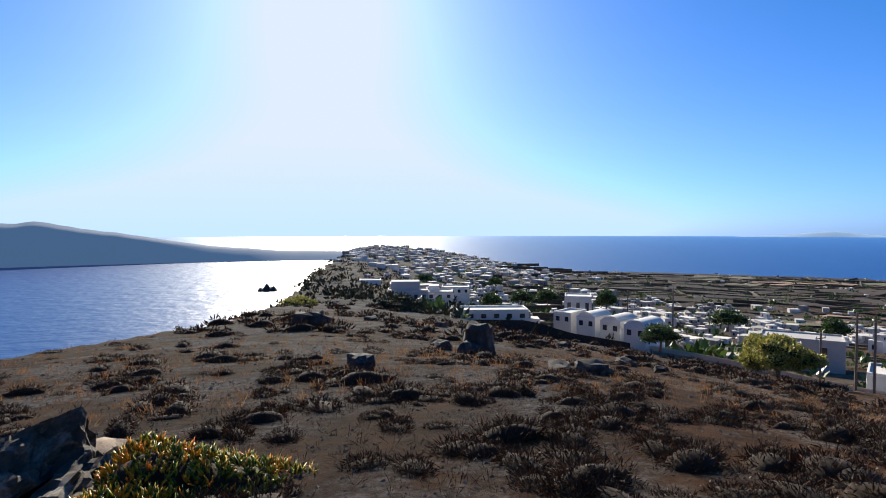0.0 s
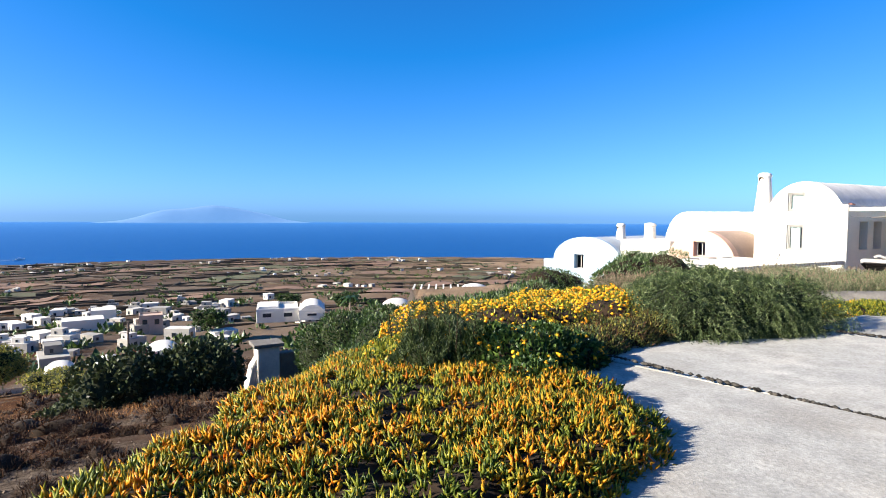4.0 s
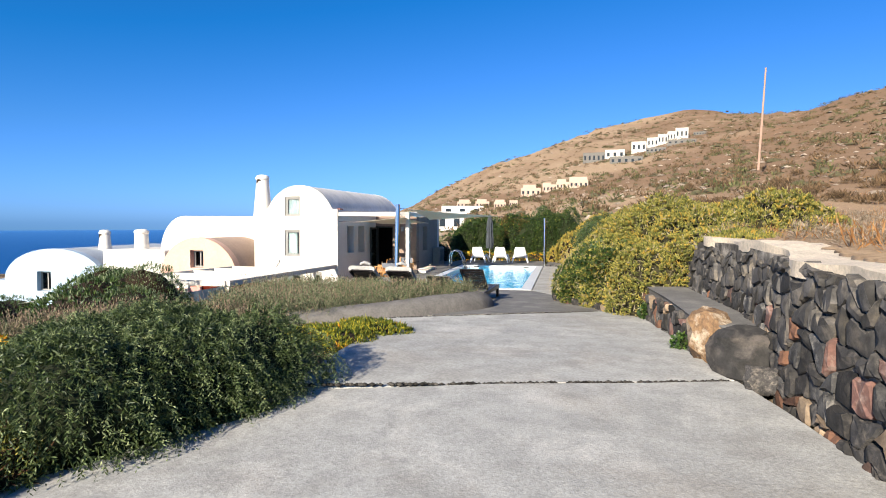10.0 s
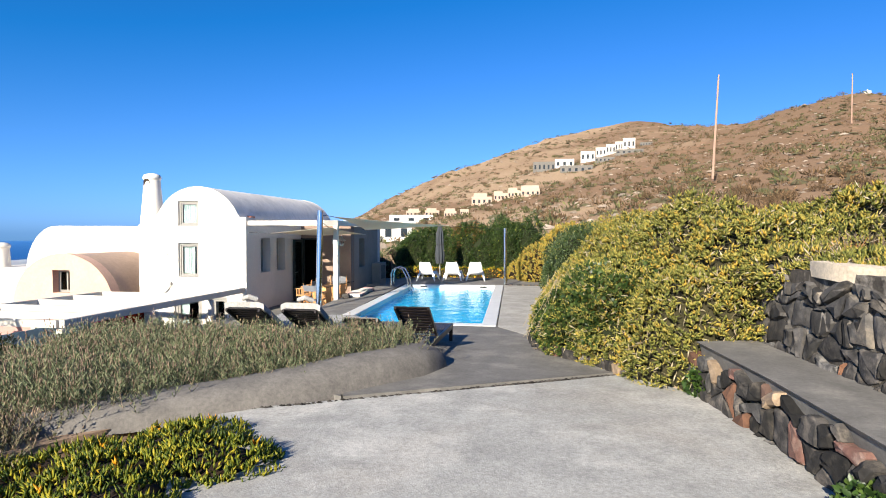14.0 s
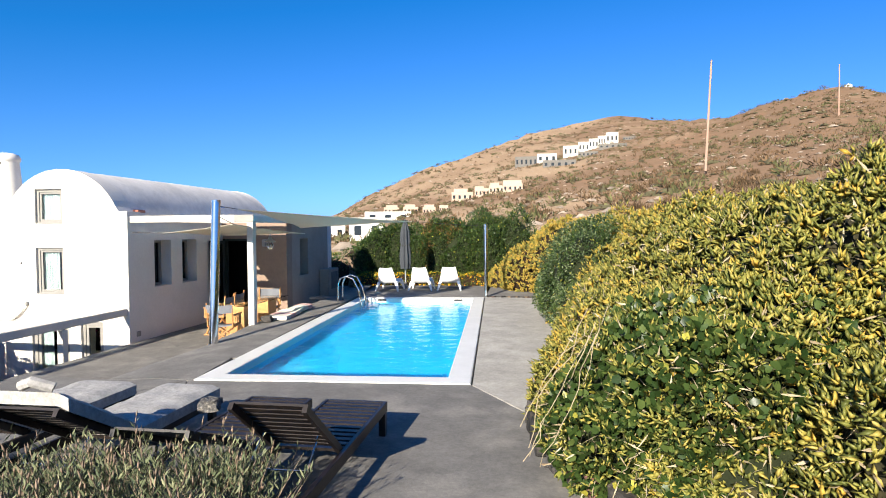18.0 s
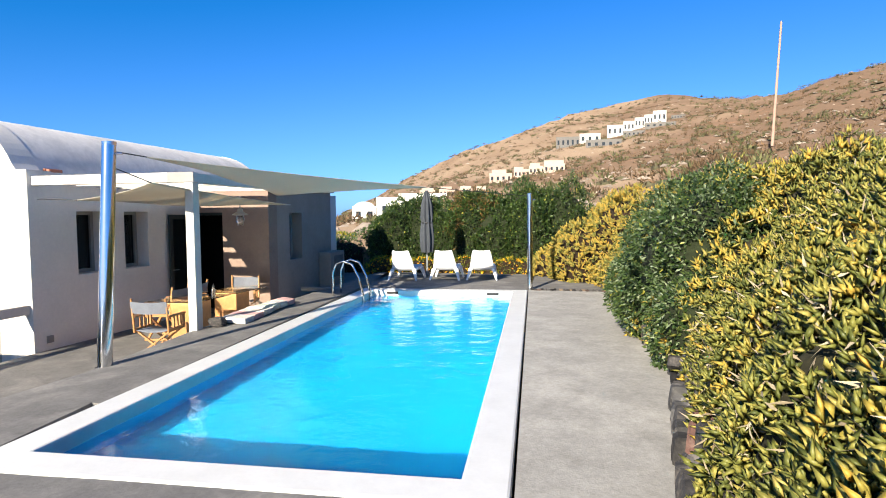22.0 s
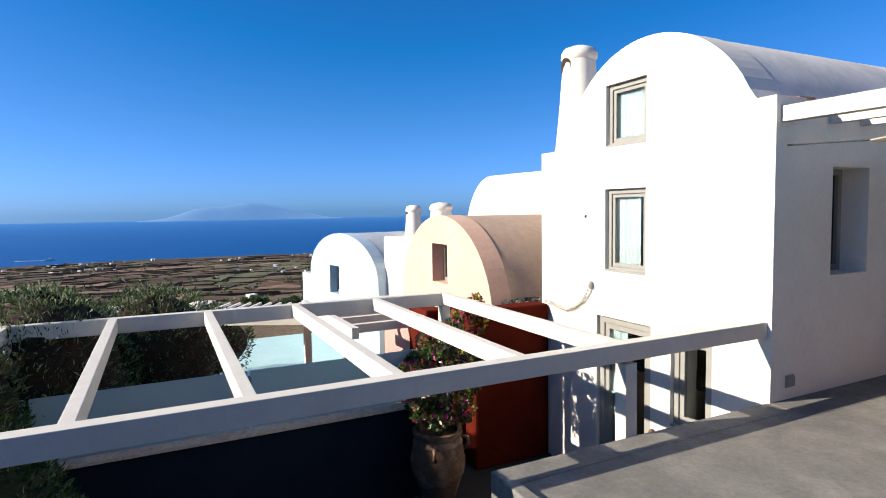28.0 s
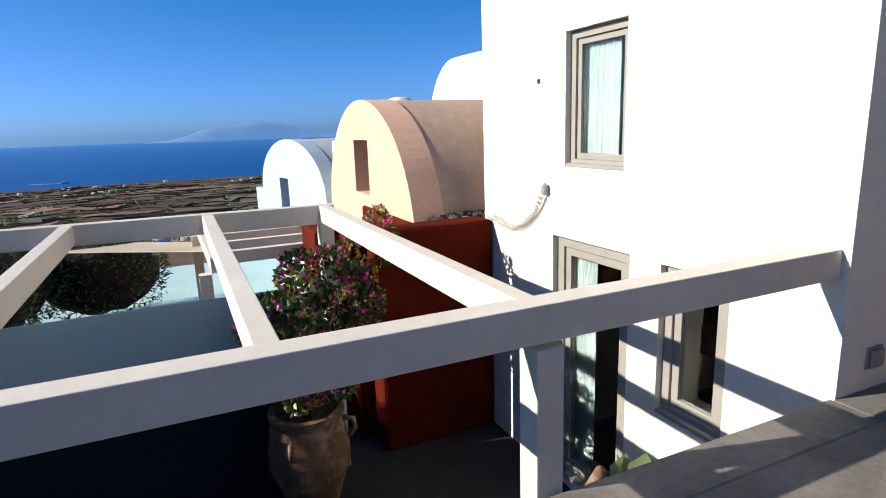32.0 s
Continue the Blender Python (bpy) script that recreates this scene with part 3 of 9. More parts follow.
part("deck_panel", quad_slab([(4.32, -13.23, 0), (8.3, -14.6, 0), (8.2, -16.0, 0), pool(PW + 0.07, -0.006, 0)], 0.14, 10, 8, deck_z), M_DECK, deck, smooth=30)
part("deck_panel", quad_slab([(1.6, -19.0, 0), pool(-0.02, 0, 0), pool(-0.02, PL + 0.1, 0), (1.5, -28.0, 0)], 0.14, 6, 14, deck_z), M_PALE, deck, smooth=30)
part("deck_panel", quad_slab([(1.0, -28.12, 0), pool(-0.05, PL + 0.14, 0), pool(0, PL + 4, 0), (1.0, -32, 0)], 0.14, 6, 8, deck_z), M_DECK, deck, smooth=30)
part("deck_panel", quad_slab([pool(-0.03, PL + 0.006, 0), pool(PW + 0.04, PL + 0.006, 0), (8.1, -32, 0), (3.9, -32, 0)], 0.14, 8, 8, deck_z), M_DECK, deck, smooth=30)
part("deck_panel", quad_slab([pool(PW + 0.006, 1.28, 0), (10.69, -20.06, 0), (10.9, -33, 0), (7.9, -33, 0)], 0.14, 26, 40, deck_z), M_DECK, deck, "grey cement terrace sloping down to the house", smooth=30)
part("deck_panel", quad_slab([pool(PW + 0.09, -0.006, 0), (8.22, -16.0, 0), (9.3, -16.6, 0), (9.3, -18.92, 0)], 0.14, 12, 12, deck_z), M_DECK, deck, smooth=30)
part("deck_panel", quad_slab([pool(PW + 0.006, 0, 0), (9.44, -18.94, 0), (9.44, -20.05, 0), pool(PW + 0.1, 1.3, 0)], 0.14, 16, 8, lambda x, y: deck_z(x, min(y, -18.95))), M_DECK, deck, smooth=30)

for p, q in (((4.31, -13.23), tuple(pool(PW + 0.06, -0.006, 0)[:2])), ((0.99, -15.29), tuple(pool(-0.01, -0.006, 0)[:2]))):
    part("joint_filler", Shape().bar((*p, lerp(DRIVE_Z, p[1]) - 0.06), (*q, 0.45), 0.12, 0.03), M_KERB, deck, "dark filler of the expansion joint")

part("joint_filler", Shape().bar((6.85, -18.87, 0.41), (9.4, -18.93, 0.38), 0.3, 0.03), M_KERB, deck, "dark filler of the expansion joint")

swim = thing("swimming_pool", "rectangular swimming pool with white coping and turquoise liner", "pool")


def frame_slab(u0, u1, v0, v1, z, inset, depth, n=1):
    s = Shape()
    o = [(u0, v0), (u1, v0), (u1, v1), (u0, v1)]
    i = [(u0 + inset, v0 + inset), (u1 - inset, v0 + inset), (u1 - inset, v1 - inset), (u0 + inset, v1 - inset)]
    vs = [pool(*p, zz) for zz in (z, z - depth) for ring in (o, i) for p in ring]
    f = []
    for k in range(4):
        j = (k + 1) % 4
        f += [(k, j, 4 + j, 4 + k), (8 + k, 12 + k, 12 + j, 8 + j), (k, 8 + k, 8 + j, j), (4 + k, 4 + j, 12 + j, 12 + k)]
    return s.add(vs, f)


part("coping", frame_slab(0, PW, 0, PL, 0.515, 0.3, 0.15), M_RIM, swim, "white painted pool coping", bevel=0.02)
basin = Shape()
b0 = [pool(u, v, 0.362) for u, v in ((0.28, 0.28), (PW - 0.28, 0.28), (PW - 0.28, PL - 0.28), (0.28, PL - 0.28))]
b1 = [pool(u, v, 0.07) for u, v in ((0.32, 0.32), (PW - 0.32, 0.32), (PW - 0.32, PL - 0.32), (0.32, PL - 0.32))]
basin.add(b0 + b1, [(4, 5, 6, 7)] + [(k, (k + 1) % 4, 4 + (k + 1) % 4, 4 + k) for k in range(4)])
part("basin", basin, M_LINER, swim, "turquoise pool basin")


def watermat():
    m, n, l, p = shader("pool_water")
    p.inputs["Base Color"].default_value = (0.78, 0.97, 1.0, 1)
    p.inputs["Transmission Weight"].default_value, p.inputs["Roughness"].default_value, p.inputs["IOR"].default_value = 1.0, 0.0, 1.33
    p.inputs["Specular IOR Level"].default_value = 0.22
    tc, w, b = n.new("ShaderNodeTexCoord"), n.new("ShaderNodeTexNoise"), n.new("ShaderNodeBump")
    w.inputs["Scale"].default_value, w.inputs["Detail"].default_value = 3.2, 5
    l.new(tc.outputs["Object"], w.inputs["Vector"])
    b.inputs["Strength"].default_value, b.inputs["Distance"].default_value = 0.32, 0.08
    l.new(w.outputs["Fac"], b.inputs["Height"])
    l.new(b.outputs["Normal"], p.inputs["Normal"])
    return m


water = part("water", Shape().grid([[pool(0.27 + (PW - 0.54) * i / 8, 0.27 + (PL - 0.54) * j / 16, 0.405) for i in range(9)] for j in range(17)]), watermat(), swim, "clear rippled pool water")
water.visible_shadow = False


# ---- house ----
def columns(cuts, face, depth, top, bottom, holes, axis="x"):
    """A wall as columns between cuts; holes are (a0, a1, z0, z1); top(a) gives its height."""
    s = Shape()
    s.weld = True
    for a0, a1 in zip(cuts, cuts[1:]):
        mid = (a0 + a1) / 2
        spans = [(bottom, None)]
        hs = sorted([h for h in holes if h[0] <= mid <= h[1]], key=lambda h: h[2])
        lo = bottom
        pieces = []
        for h in hs:
            pieces.append((lo, lo, h[2], h[2]))
            lo = h[3]
        pieces.append((lo, lo, top(a0), top(a1)))
        for z0, _, t0, t1 in pieces:
            if max(t0, t1) - z0 < 0.005:
                continue
            p = [(a0, face, z0), (a1, face, z0), (a1, face, t1), (a0, face, t0), (a0, face + depth, z0), (a1, face + depth, z0), (a1, face + depth, t1), (a0, face + depth, t0)]
            if axis == "y":
                p = [(q[1], q[0], q[2]) for q in p]
            s.add(p, [(0, 1, 2, 3), (7, 6, 5, 4), (0, 4, 5, 1), (1, 5, 6, 2), (2, 6, 7, 3), (3, 7, 4, 0)])
    return s


def cuts(a0, a1, holes, n=1):
    c = {a0 + (a1 - a0) * i / n for i in range(n + 1)}
    for h in holes:
        c |= {h[0], h[1]}
    return sorted(c)


HX0, HX1, HY = 10.93, 14.45, -23.09
VC, VR, VZ = 12.5, 1.45, 2.27
FRONT = [(12.46, 13.12, 2.55, 3.30), (12.46, 13.13, 1.03, 2.045), (12.37, 13.28, -1.7, 0.46), (11.555, 12.085, -0.60, 0.45)]


def facade_top(x):
    z = 2.80 if x < VC else 2.60
    if abs(x - VC) < VR:
        z = max(z, VZ + math.sqrt(max(0, VR ** 2 - (x - VC) ** 2)))
    if x > VC + 1.0:
        z = max(z, lerp([(13.5, 3.33), (13.75, 2.98), (13.95, 2.76), (14.15, 2.60), (14.3, 2.56)], x))
    return z


house = thing("main_house", "white plastered island house with a barrel-vaulted roof", "house")
fc = sorted(set(cuts(HX0, HX1, FRONT) + [VC - VR + 2 * VR * i / 40 for i in range(41)] + [13.5, 13.75, 13.95, 14.15]))
fc = [c for i, c in enumerate(fc) if i == 0 or c - fc[i - 1] > 0.002]
part("front_wall", columns(fc, HY, -0.42, facade_top, -1.9, FRONT), M_WHITE, house, "sunlit white front wall with an arched top")
SIDE = [(-24.56, -23.95, 1.13, 2.18), (-25.60, -24.99, 1.13, 2.18)]
part("side_wall", columns(cuts(-26.85, HY - 0.42, SIDE), HX0, 0.42, lambda y: 2.785, -0.3, SIDE, "y"), M_WHITE, house, "white side wall with deep narrow windows")
part("corner_pier", Shape().box(HX0 + 0.002, HX0 + 0.42, HY - 0.44, HY - 0.41, -1.9, 2.782), M_WHITE, house)
vault = []
for j in range(2):
    y = HY - 0.415 if j == 0 else -30.2
    vault.append([(VC + (VR - 0.01) * math.cos(a), y, VZ + 0.02 + (VR - 0.03) * math.sin(a)) for a in [math.pi * i / 36 for i in range(37)]])
part("vault_roof", Shape().grid(vault), M_VAULT, house, "weathered white barrel vault", smooth=True)
part("roof_ledge", Shape().box(HX0 + 0.42, 14.4, -30, HY - 0.42, 2.30, 2.45), M_VAULT, house)
part("back_wall", Shape().box(14.03, 14.45, -30.2, HY - 0.42, -1.9, 2.56), M_WHITE, house)
part("rear_wall", Shape().box(9.1, 14.45, -30.4, -30.0, -1.9, 2.6), M_WHITE, house)
part("rear_gable", Shape().add([(VC + VR * math.cos(math.pi * i / 24), -30.2, VZ + VR * math.sin(math.pi * i / 24)) for i in range(25)] + [(VC + VR * math.cos(math.pi * i / 24), -30.3, VZ + VR * math.sin(math.pi * i / 24)) for i in range(25)], [tuple(range(25)), tuple(range(49, 24, -1))] + [(i, i + 1, 26 + i, 25 + i) for i in range(24)]), M_WHITE, house)
# Added near-black sheets stand for the shade in the rooms behind the openings.
part("door_shade_panel", Shape().box(9.6, 11.6, -27.75, -27.65, -0.02, 2.29), M_ROOMSHADE, house, "near-black panel standing for room shade behind the door")
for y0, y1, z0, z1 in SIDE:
    part("inner_shade", Shape().box(HX0 + 0.425, HX0 + 0.45, y0 - 0.1, y1 + 0.1, z0 - 0.1, z1 + 0.1), M_ROOMSHADE, house, "near-black sheet standing for room shade behind the glass")
part("inner_shade", Shape().box(9.44, 9.47, -28.5, -27.6, 1.0, 2.25), M_ROOMSHADE, house, "near-black sheet standing for room shade behind the glass")
DOOR = [(10.15, 10.93, -0.02, 2.16)]
part("brown_wall", columns(cuts(9.08, 10.93, DOOR), -26.85, -0.35, lambda x: 2.66, -0.2, DOOR), M_BROWN, house, "brown plastered wall beside the open door")
FARW = [(-28.35, -27.75, 1.1, 2.15)]
part("annex_wall", columns(cuts(-30.0, -27.2, FARW), 9.08, 0.35, lambda y: 2.66, -0.2, FARW, "y"), M_TAUPE, house, "taupe shaded wall with a deep window")
part("annex_roof", Shape().box(9.0, 12.0, -30.1, -26.78, 2.662, 2.78), M_WHITE, house, "flat roof slab", bevel=0.02)
# Inside floor painted near black in place of room shade.
part("terrace_floor_inside", Shape().box(10.0, 14.0, -30, -23.5, -0.25, -0.03), M_ROOMSHADE, house, "near-black floor standing for the shade inside")

# ---- neighbouring vaulted houses ----
def vaulted(name, label, x0, x1, y0, y1, spring, rise, base, holes, wallm, roofm, seg=36, lip=0.0):
    h = thing(name, label, "house")
    xc, r = (x0 + x1) / 2, (x1 - x0) / 2

    def top(x):
        return spring + rise * math.sqrt(max(0, 1 - ((x - xc) / r) ** 2))
    cs = sorted(set([xc - r * math.cos(math.pi * i / seg) for i in range(seg + 1)] + [e for q in holes for e in q[:2]]))
    cs = [c for i, c in enumerate(cs) if i == 0 or c - cs[i - 1] > 0.002]
    part("front_wall", columns(cs, y0, -0.35, top, base, holes), wallm, h)
    rows = [[(xc - (r - 0.01) * math.cos(math.pi * i / 40), y, spring + (rise - 0.015) * math.sin(math.pi * i / 40)) for i in range(41)] for y in (y0 - 0.34, (y0 + y1) / 2, y1)]
    part("vault_roof", Shape().grid(rows), roofm, h, "weathered barrel vault roof", smooth=True)
    part("side_wall", Shape().box(x0 + 0.01, x0 + 0.3, y1, y0 - 0.35, base, spring), roofm, h)
    part("side_wall", Shape().box(x1 - 0.3, x1 - 0.01, y1, y0 - 0.35, base, spring), roofm, h)
    part("rear_wall", Shape().add([(xc - (r - 0.02) * math.cos(math.pi * i / 24), y1, spring + (rise - 0.03) * math.sin(math.pi * i / 24)) for i in range(25)] + [(x1, y1, base), (x0, y1, base)], [tuple(range(27))]), wallm, h)
    return h


peach = vaulted("peach_house", "peach plastered vaulted house with one deep window", 14.82, 18.32, -22.47, -27.0, 0.12, 1.61, -2.0, [(16.30, 16.90, 0.555, 1.235)], M_PEACH, M_PEACHROOF)
blue = vaulted("pale_blue_house", "pale blue-white vaulted house with a small window", 21.9, 26.5, -22.87, -30.0, -0.13, 1.31, -4.0, [(24.32, 24.98, -0.65, 0.195)], M_BLUEWHITE, M_BLUEROOF)
part("flank_wall", Shape().box(26.5, 27.3, -29, -22.90, -4.0, -0.21), M_BLUEWHITE, blue)
blue.matrix_world = Matrix.Translation((24.2, -22.87, 0)) @ Matrix.Rotation(radians(9), 4, "Z") @ Matrix.Translation((-24.2, 22.87, 0))
link = thing("link_block", "low white flat-roofed block between the vaulted houses", "house")
part("wall_block", Shape().box(19.0, 22.2, -27.5, -23.5, -3, 1.14), M_WHITE, link, bevel=0.05)
cream = thing("cream_house", "large white house with a rounded roof edge", "house")
prof = [(20.7 - 1.3 + 1.3 * math.cos(a), 0.90 + 1.70 * math.sin(a)) for a in [math.pi / 2 * i / 12 for i in range(13)]]
ring = [(20.7, -2.0)] + prof + [(14.6, 2.57), (14.6, -2.0)]
part("wall_block", Shape().add([(x, -25.2, z) for x, z in ring] + [(x, -30.8, z) for x, z in ring], [tuple(range(len(ring))), tuple(range(2 * len(ring) - 1, len(ring) - 1, -1))] + [(i, (i + 1) % len(ring), len(ring) + (i + 1) % len(ring), len(ring) + i) for i in range(len(ring))]), M_WHITE, cream, smooth=30)

# ---- courtyard ----
setting("terrace_margin", Shape().box(10.55, 10.929, -30.0, -23.082, -0.25, 0.003), M_DECK, "cement terrace margin along the house wall", "floor")
# Floor colour taken near black: the shade of the courtyard is painted in.
setting("courtyard_floor", Shape().box(9.6, 19.5, -23.1, -15.5, -1.95, -1.75), mat("cement_with_painted_shade", (0.036, 0.032, 0.028), (0.02, 0.018, 0.016), 3, 0.85, 0.3, 60), "grey cement courtyard floor below the terrace, shade painted into its colour", "floor")

# ---- plants: tools ----
rng = np.random.default_rng(7)


def raw_mesh(name, verts, tris, smooth=False):
    me = bpy.data.meshes.new(name)
    v, f = np.asarray(verts, np.float32).reshape(-1, 3), np.asarray(tris, np.int32).reshape(-1, 3)
    me.vertices.add(len(v))
    me.vertices.foreach_set("co", v.ravel())
    me.loops.add(len(f) * 3)
    me.loops.foreach_set("vertex_index", f.ravel())
    me.polygons.add(len(f))
    me.polygons.foreach_set("loop_start", np.arange(0, len(f) * 3, 3, dtype=np.int32))
    me.update(calc_edges=True)
    if smooth:
        me.shade_smooth()
    return me


def hexa(r, z):
    return [(r * math.cos(a), r * math.sin(a), z) for a in (0, 2.094, 4.189)]


SPINDLE = (np.array([(0, 0, 0)] + hexa(0.55, 0.45) + [(0, 0, 1)]), np.array([(0, 2, 1), (0, 3, 2), (0, 1, 3), (1, 2, 4), (2, 3, 4), (3, 1, 4)]))
FINGER = (np.array(hexa(0.35, 0) + hexa(0.55, 0.5) + [(0, 0, 1)]), np.array([(0, 1, 4), (0, 4, 3), (1, 2, 5), (1, 5, 4), (2, 0, 3), (2, 3, 5), (3, 4, 6), (4, 5, 6), (5, 3, 6)]))
BLADE = (np.array([(0, 0, 0), (0.5, 0.14, 0.45), (-0.5, 0.14, 0.45), (0, -0.1, 1)]), np.array([(0, 1, 3), (0, 3, 2)]))
ROUND = (np.array([(0, 0, 0), (0.42, 0.1, 0.2), (0.5, 0.14, 0.6), (0, 0.0, 1.0), (-0.5, 0.14, 0.6), (-0.42, 0.1, 0.2)]), np.array([(0, 1, 2), (0, 2, 3), (0, 3, 4), (0, 4, 5)]))
BUD = (np.array([(0.5, 0, 0.5), (0, 0.5, 0.5), (-0.5, 0, 0.5), (0, -0.5, 0.5), (0, 0, 0), (0, 0, 0.8)]), np.array([(0, 1, 5), (1, 2, 5), (2, 3, 5), (3, 0, 5), (1, 0, 4), (2, 1, 4), (3, 2, 4), (0, 3, 4)]))


def unit(a):
    return a / np.maximum(1e-6, np.linalg.norm(a, axis=1, keepdims=True))


def leaves(p, d, length, width, form):
    """Verts and triangles of leaves at p along d."""
    n = len(p)
    d = unit(d)
    s = unit(np.cross(d, rng.normal(size=(n, 3))))
    u = np.cross(s, d)
    t, f = form
    w = np.broadcast_to(np.asarray(width, float), n)[:, None, None]
    h = np.broadcast_to(np.asarray(length, float), n)[:, None, None]
    v = p[:, None, :] + t[None, :, 0:1] * w * s[:, None, :] + t[None, :, 1:2] * w * u[:, None, :] + t[None, :, 2:3] * h * d[:, None, :]
    tri = f[None] + (np.arange(n) * len(t))[:, None, None]
    return v.reshape(-1, 3), tri.reshape(-1, 3)


def wobble(p):
    return 0.5 * np.sin(p[:, 0] * 3.1 + p[:, 1] * 2.3) * np.cos(p[:, 1] * 2.9 - p[:, 2] * 3.7) + 0.3 * np.sin(p[:, 0] * 7.3 + p[:, 2] * 6.1) * np.cos(p[:, 1] * 8.3) + 0.2 * np.sin(p[:, 0] * 15 + p[:, 1] * 17 + p[:, 2] * 13)


def on_blobs(blobs, count, low=None, rough=0.12, depth=0.1, back=None):
    """Points and outward normals on the skin of a union of ellipsoids."""
    b = np.array(blobs, float)
    area = (b[:, 3] * b[:, 4] + b[:, 4] * b[:, 5] + b[:, 3] * b[:, 5])
    k = rng.choice(len(b), size=int(count * (5 if back is not None else 2.2)), p=area / area.sum())
    n = unit(rng.normal(size=(len(k), 3)))
    c, r = b[k, :3], b[k, 3:]
    q = c + n * r
    q = c + n * r * (1 + rough * wobble(q) - depth * rng.random(len(k)))[:, None]
    keep = np.ones(len(k), bool)
    for i in range(len(b)):
        inside = (((q - b[i, :3]) / b[i, 3:]) ** 2).sum(1) < 0.80
        keep &= ~(inside & (k != i))
    if low is not None:
        keep &= q[:, 2] > low
    if back is not None:
        keep &= ((n[:, 0] > -0.25) | (n[:, 2] > 0.35)) & (q[:, 0] > back)
    q, n, r = q[keep][:count], n[keep][:count], r[keep][:count]
    return q, unit(n / r)


def hull(blobs, shrink=0.9, n=14):
    s = Shape()
    for x, y, z, a, b, c in blobs:
        rows = []
        for i in range(n // 2 + 1):
            th = math.pi * i / (n // 2)
            row = []
            for j in range(n):
                ph = 2 * math.pi * j / n
                e = shrink * (1 + 0.10 * noise.noise((x + a * math.cos(ph) * 1.7, y + b * math.sin(ph) * 1.7, z + i)))
                row.append((x + a * e * math.sin(th) * math.cos(ph), y + b * e * math.sin(th) * math.sin(ph), z + c * e * math.cos(th)))
            rows.append(row)
        s.grid(rows, closed=True)
    return s


def plant(name, label, blobs, layers, inner, low=None, category="shrub", shrink=0.86, rough=0.12, back=None):
    """A shrub: a dark hull painted as the shade inside it, and layers of leaves (name, count, form, length, width,
    material, outwards, up, spread).
    """
    ob = thing(name, label, category)
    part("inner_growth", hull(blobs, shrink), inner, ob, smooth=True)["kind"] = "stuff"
    for nm, count, form, length, width, material, out, up, spread in layers:
        tuft = 5 if form is SPINDLE or form is FINGER else 1
        p, n = on_blobs(blobs, count // tuft, low, rough, 0.1, back)
        if tuft > 1:
            p = np.repeat(p, tuft, 0) + rng.normal(size=(len(p) * tuft, 3)) * 0.010
            n = unit(np.repeat(n + rng.normal(size=n.shape) * 0.35, tuft, 0))
        if nm.startswith("golden"):
            keep = np.sin(p[:, 0] * 2.6 + 1.7 * np.sin(p[:, 1] * 2.1)) + np.sin(p[:, 1] * 3.3 + 1.1 * p[:, 0]) + np.repeat(rng.normal(size=len(p) // tuft), tuft) * 0.7 > -0.45
            p, n = p[keep], n[keep]
        d = n * out + np.array([0, 0, up]) + rng.normal(size=p.shape) * spread
        v, f = leaves(p, d, length * rng.uniform(0.6, 1.3, len(p)), width * rng.uniform(0.7, 1.2, len(p)), form)
        o = part(nm, raw_mesh(nm, v, f), material, ob)
        o["kind"] = "stuff"
    return ob


def sprigs(ob, name, blobs, stems, per, long, needle, width, material, low, droop=1.0, rise=0.2, rough=0.25):
    """Leafy stems that start on the skin of the blobs, arch outwards and hang; a finite number of needles along each."""
    p, n = on_blobs(blobs, stems, low, rough, 0.05)
    k = len(p)
    ln = long * rng.uniform(0.55, 1.25, k)
    d = unit(n * np.array([1, 1, 0.35]) + np.array([0, 0, rise]) + rng.normal(size=p.shape) * 0.3)
    t = np.tile(np.linspace(0.0, 1.0, per), k)[:, None]
    root, dd, ll = np.repeat(p, per, 0), np.repeat(d, per, 0), np.repeat(ln, per)[:, None]
    q = root + dd * ll * t * (1 - 0.35 * droop * t) + np.array([0, 0, -1.0]) * ll * droop * 0.75 * t * t
    along = unit(dd * (1 - 0.7 * droop * t) + np.array([0, 0, -1.5]) * droop * t)
    turn = np.tile(np.arange(per) * 2.4, k)
    side = unit(np.cross(along, np.array([0.3, 0.2, 1.0])))
    out = side * np.cos(turn)[:, None] + np.cross(along, side) * np.sin(turn)[:, None]
    v, f = leaves(q, out + along * 0.9, needle * rng.uniform(0.7, 1.2, len(q)), width, BLADE)
    part(name, raw_mesh(name, v, f), material, ob)["kind"] = "stuff"


L_ICE = leafmat("ice_plant_green", [(0, (0.036, 0.062, 0.010)), (0.45, (0.135, 0.17, 0.018)), (0.75, (0.29, 0.28, 0.025)), (1, (0.46, 0.37, 0.03))], 0.45, through=0.35)
L_GOLD = leafmat("ice_plant_gold", [(0, (0.10, 0.085, 0.010)), (0.35, (0.50, 0.30, 0.016)), (0.75, (0.74, 0.34, 0.016)), (1, (0.62, 0.17, 0.014))], 0.45, through=0.35)
L_OLIVE = leafmat("succulent_olive", [(0, (0.085, 0.10, 0.024)), (0.5, (0.215, 0.215, 0.046)), (0.85, (0.37, 0.32, 0.07)), (1, (0.48, 0.38, 0.10))], 0.45, through=0.32)
L_YEL = leafmat("succulent_yellow", [(0, (0.22, 0.20, 0.045)), (0.5, (0.43, 0.33, 0.06)), (1, (0.58, 0.36, 0.06))], 0.45, through=0.32)
L_STRAW = leafmat("dead_straw", [(0, (0.255, 0.196, 0.119)), (1, (0.442, 0.374, 0.255))], 0.9, through=0.1)
L_ROSE = leafmat("rosemary_green", [(0, (0.016, 0.030, 0.007)), (0.6, (0.042, 0.064, 0.016)), (1, (0.095, 0.125, 0.04))], 0.5, through=0.15)
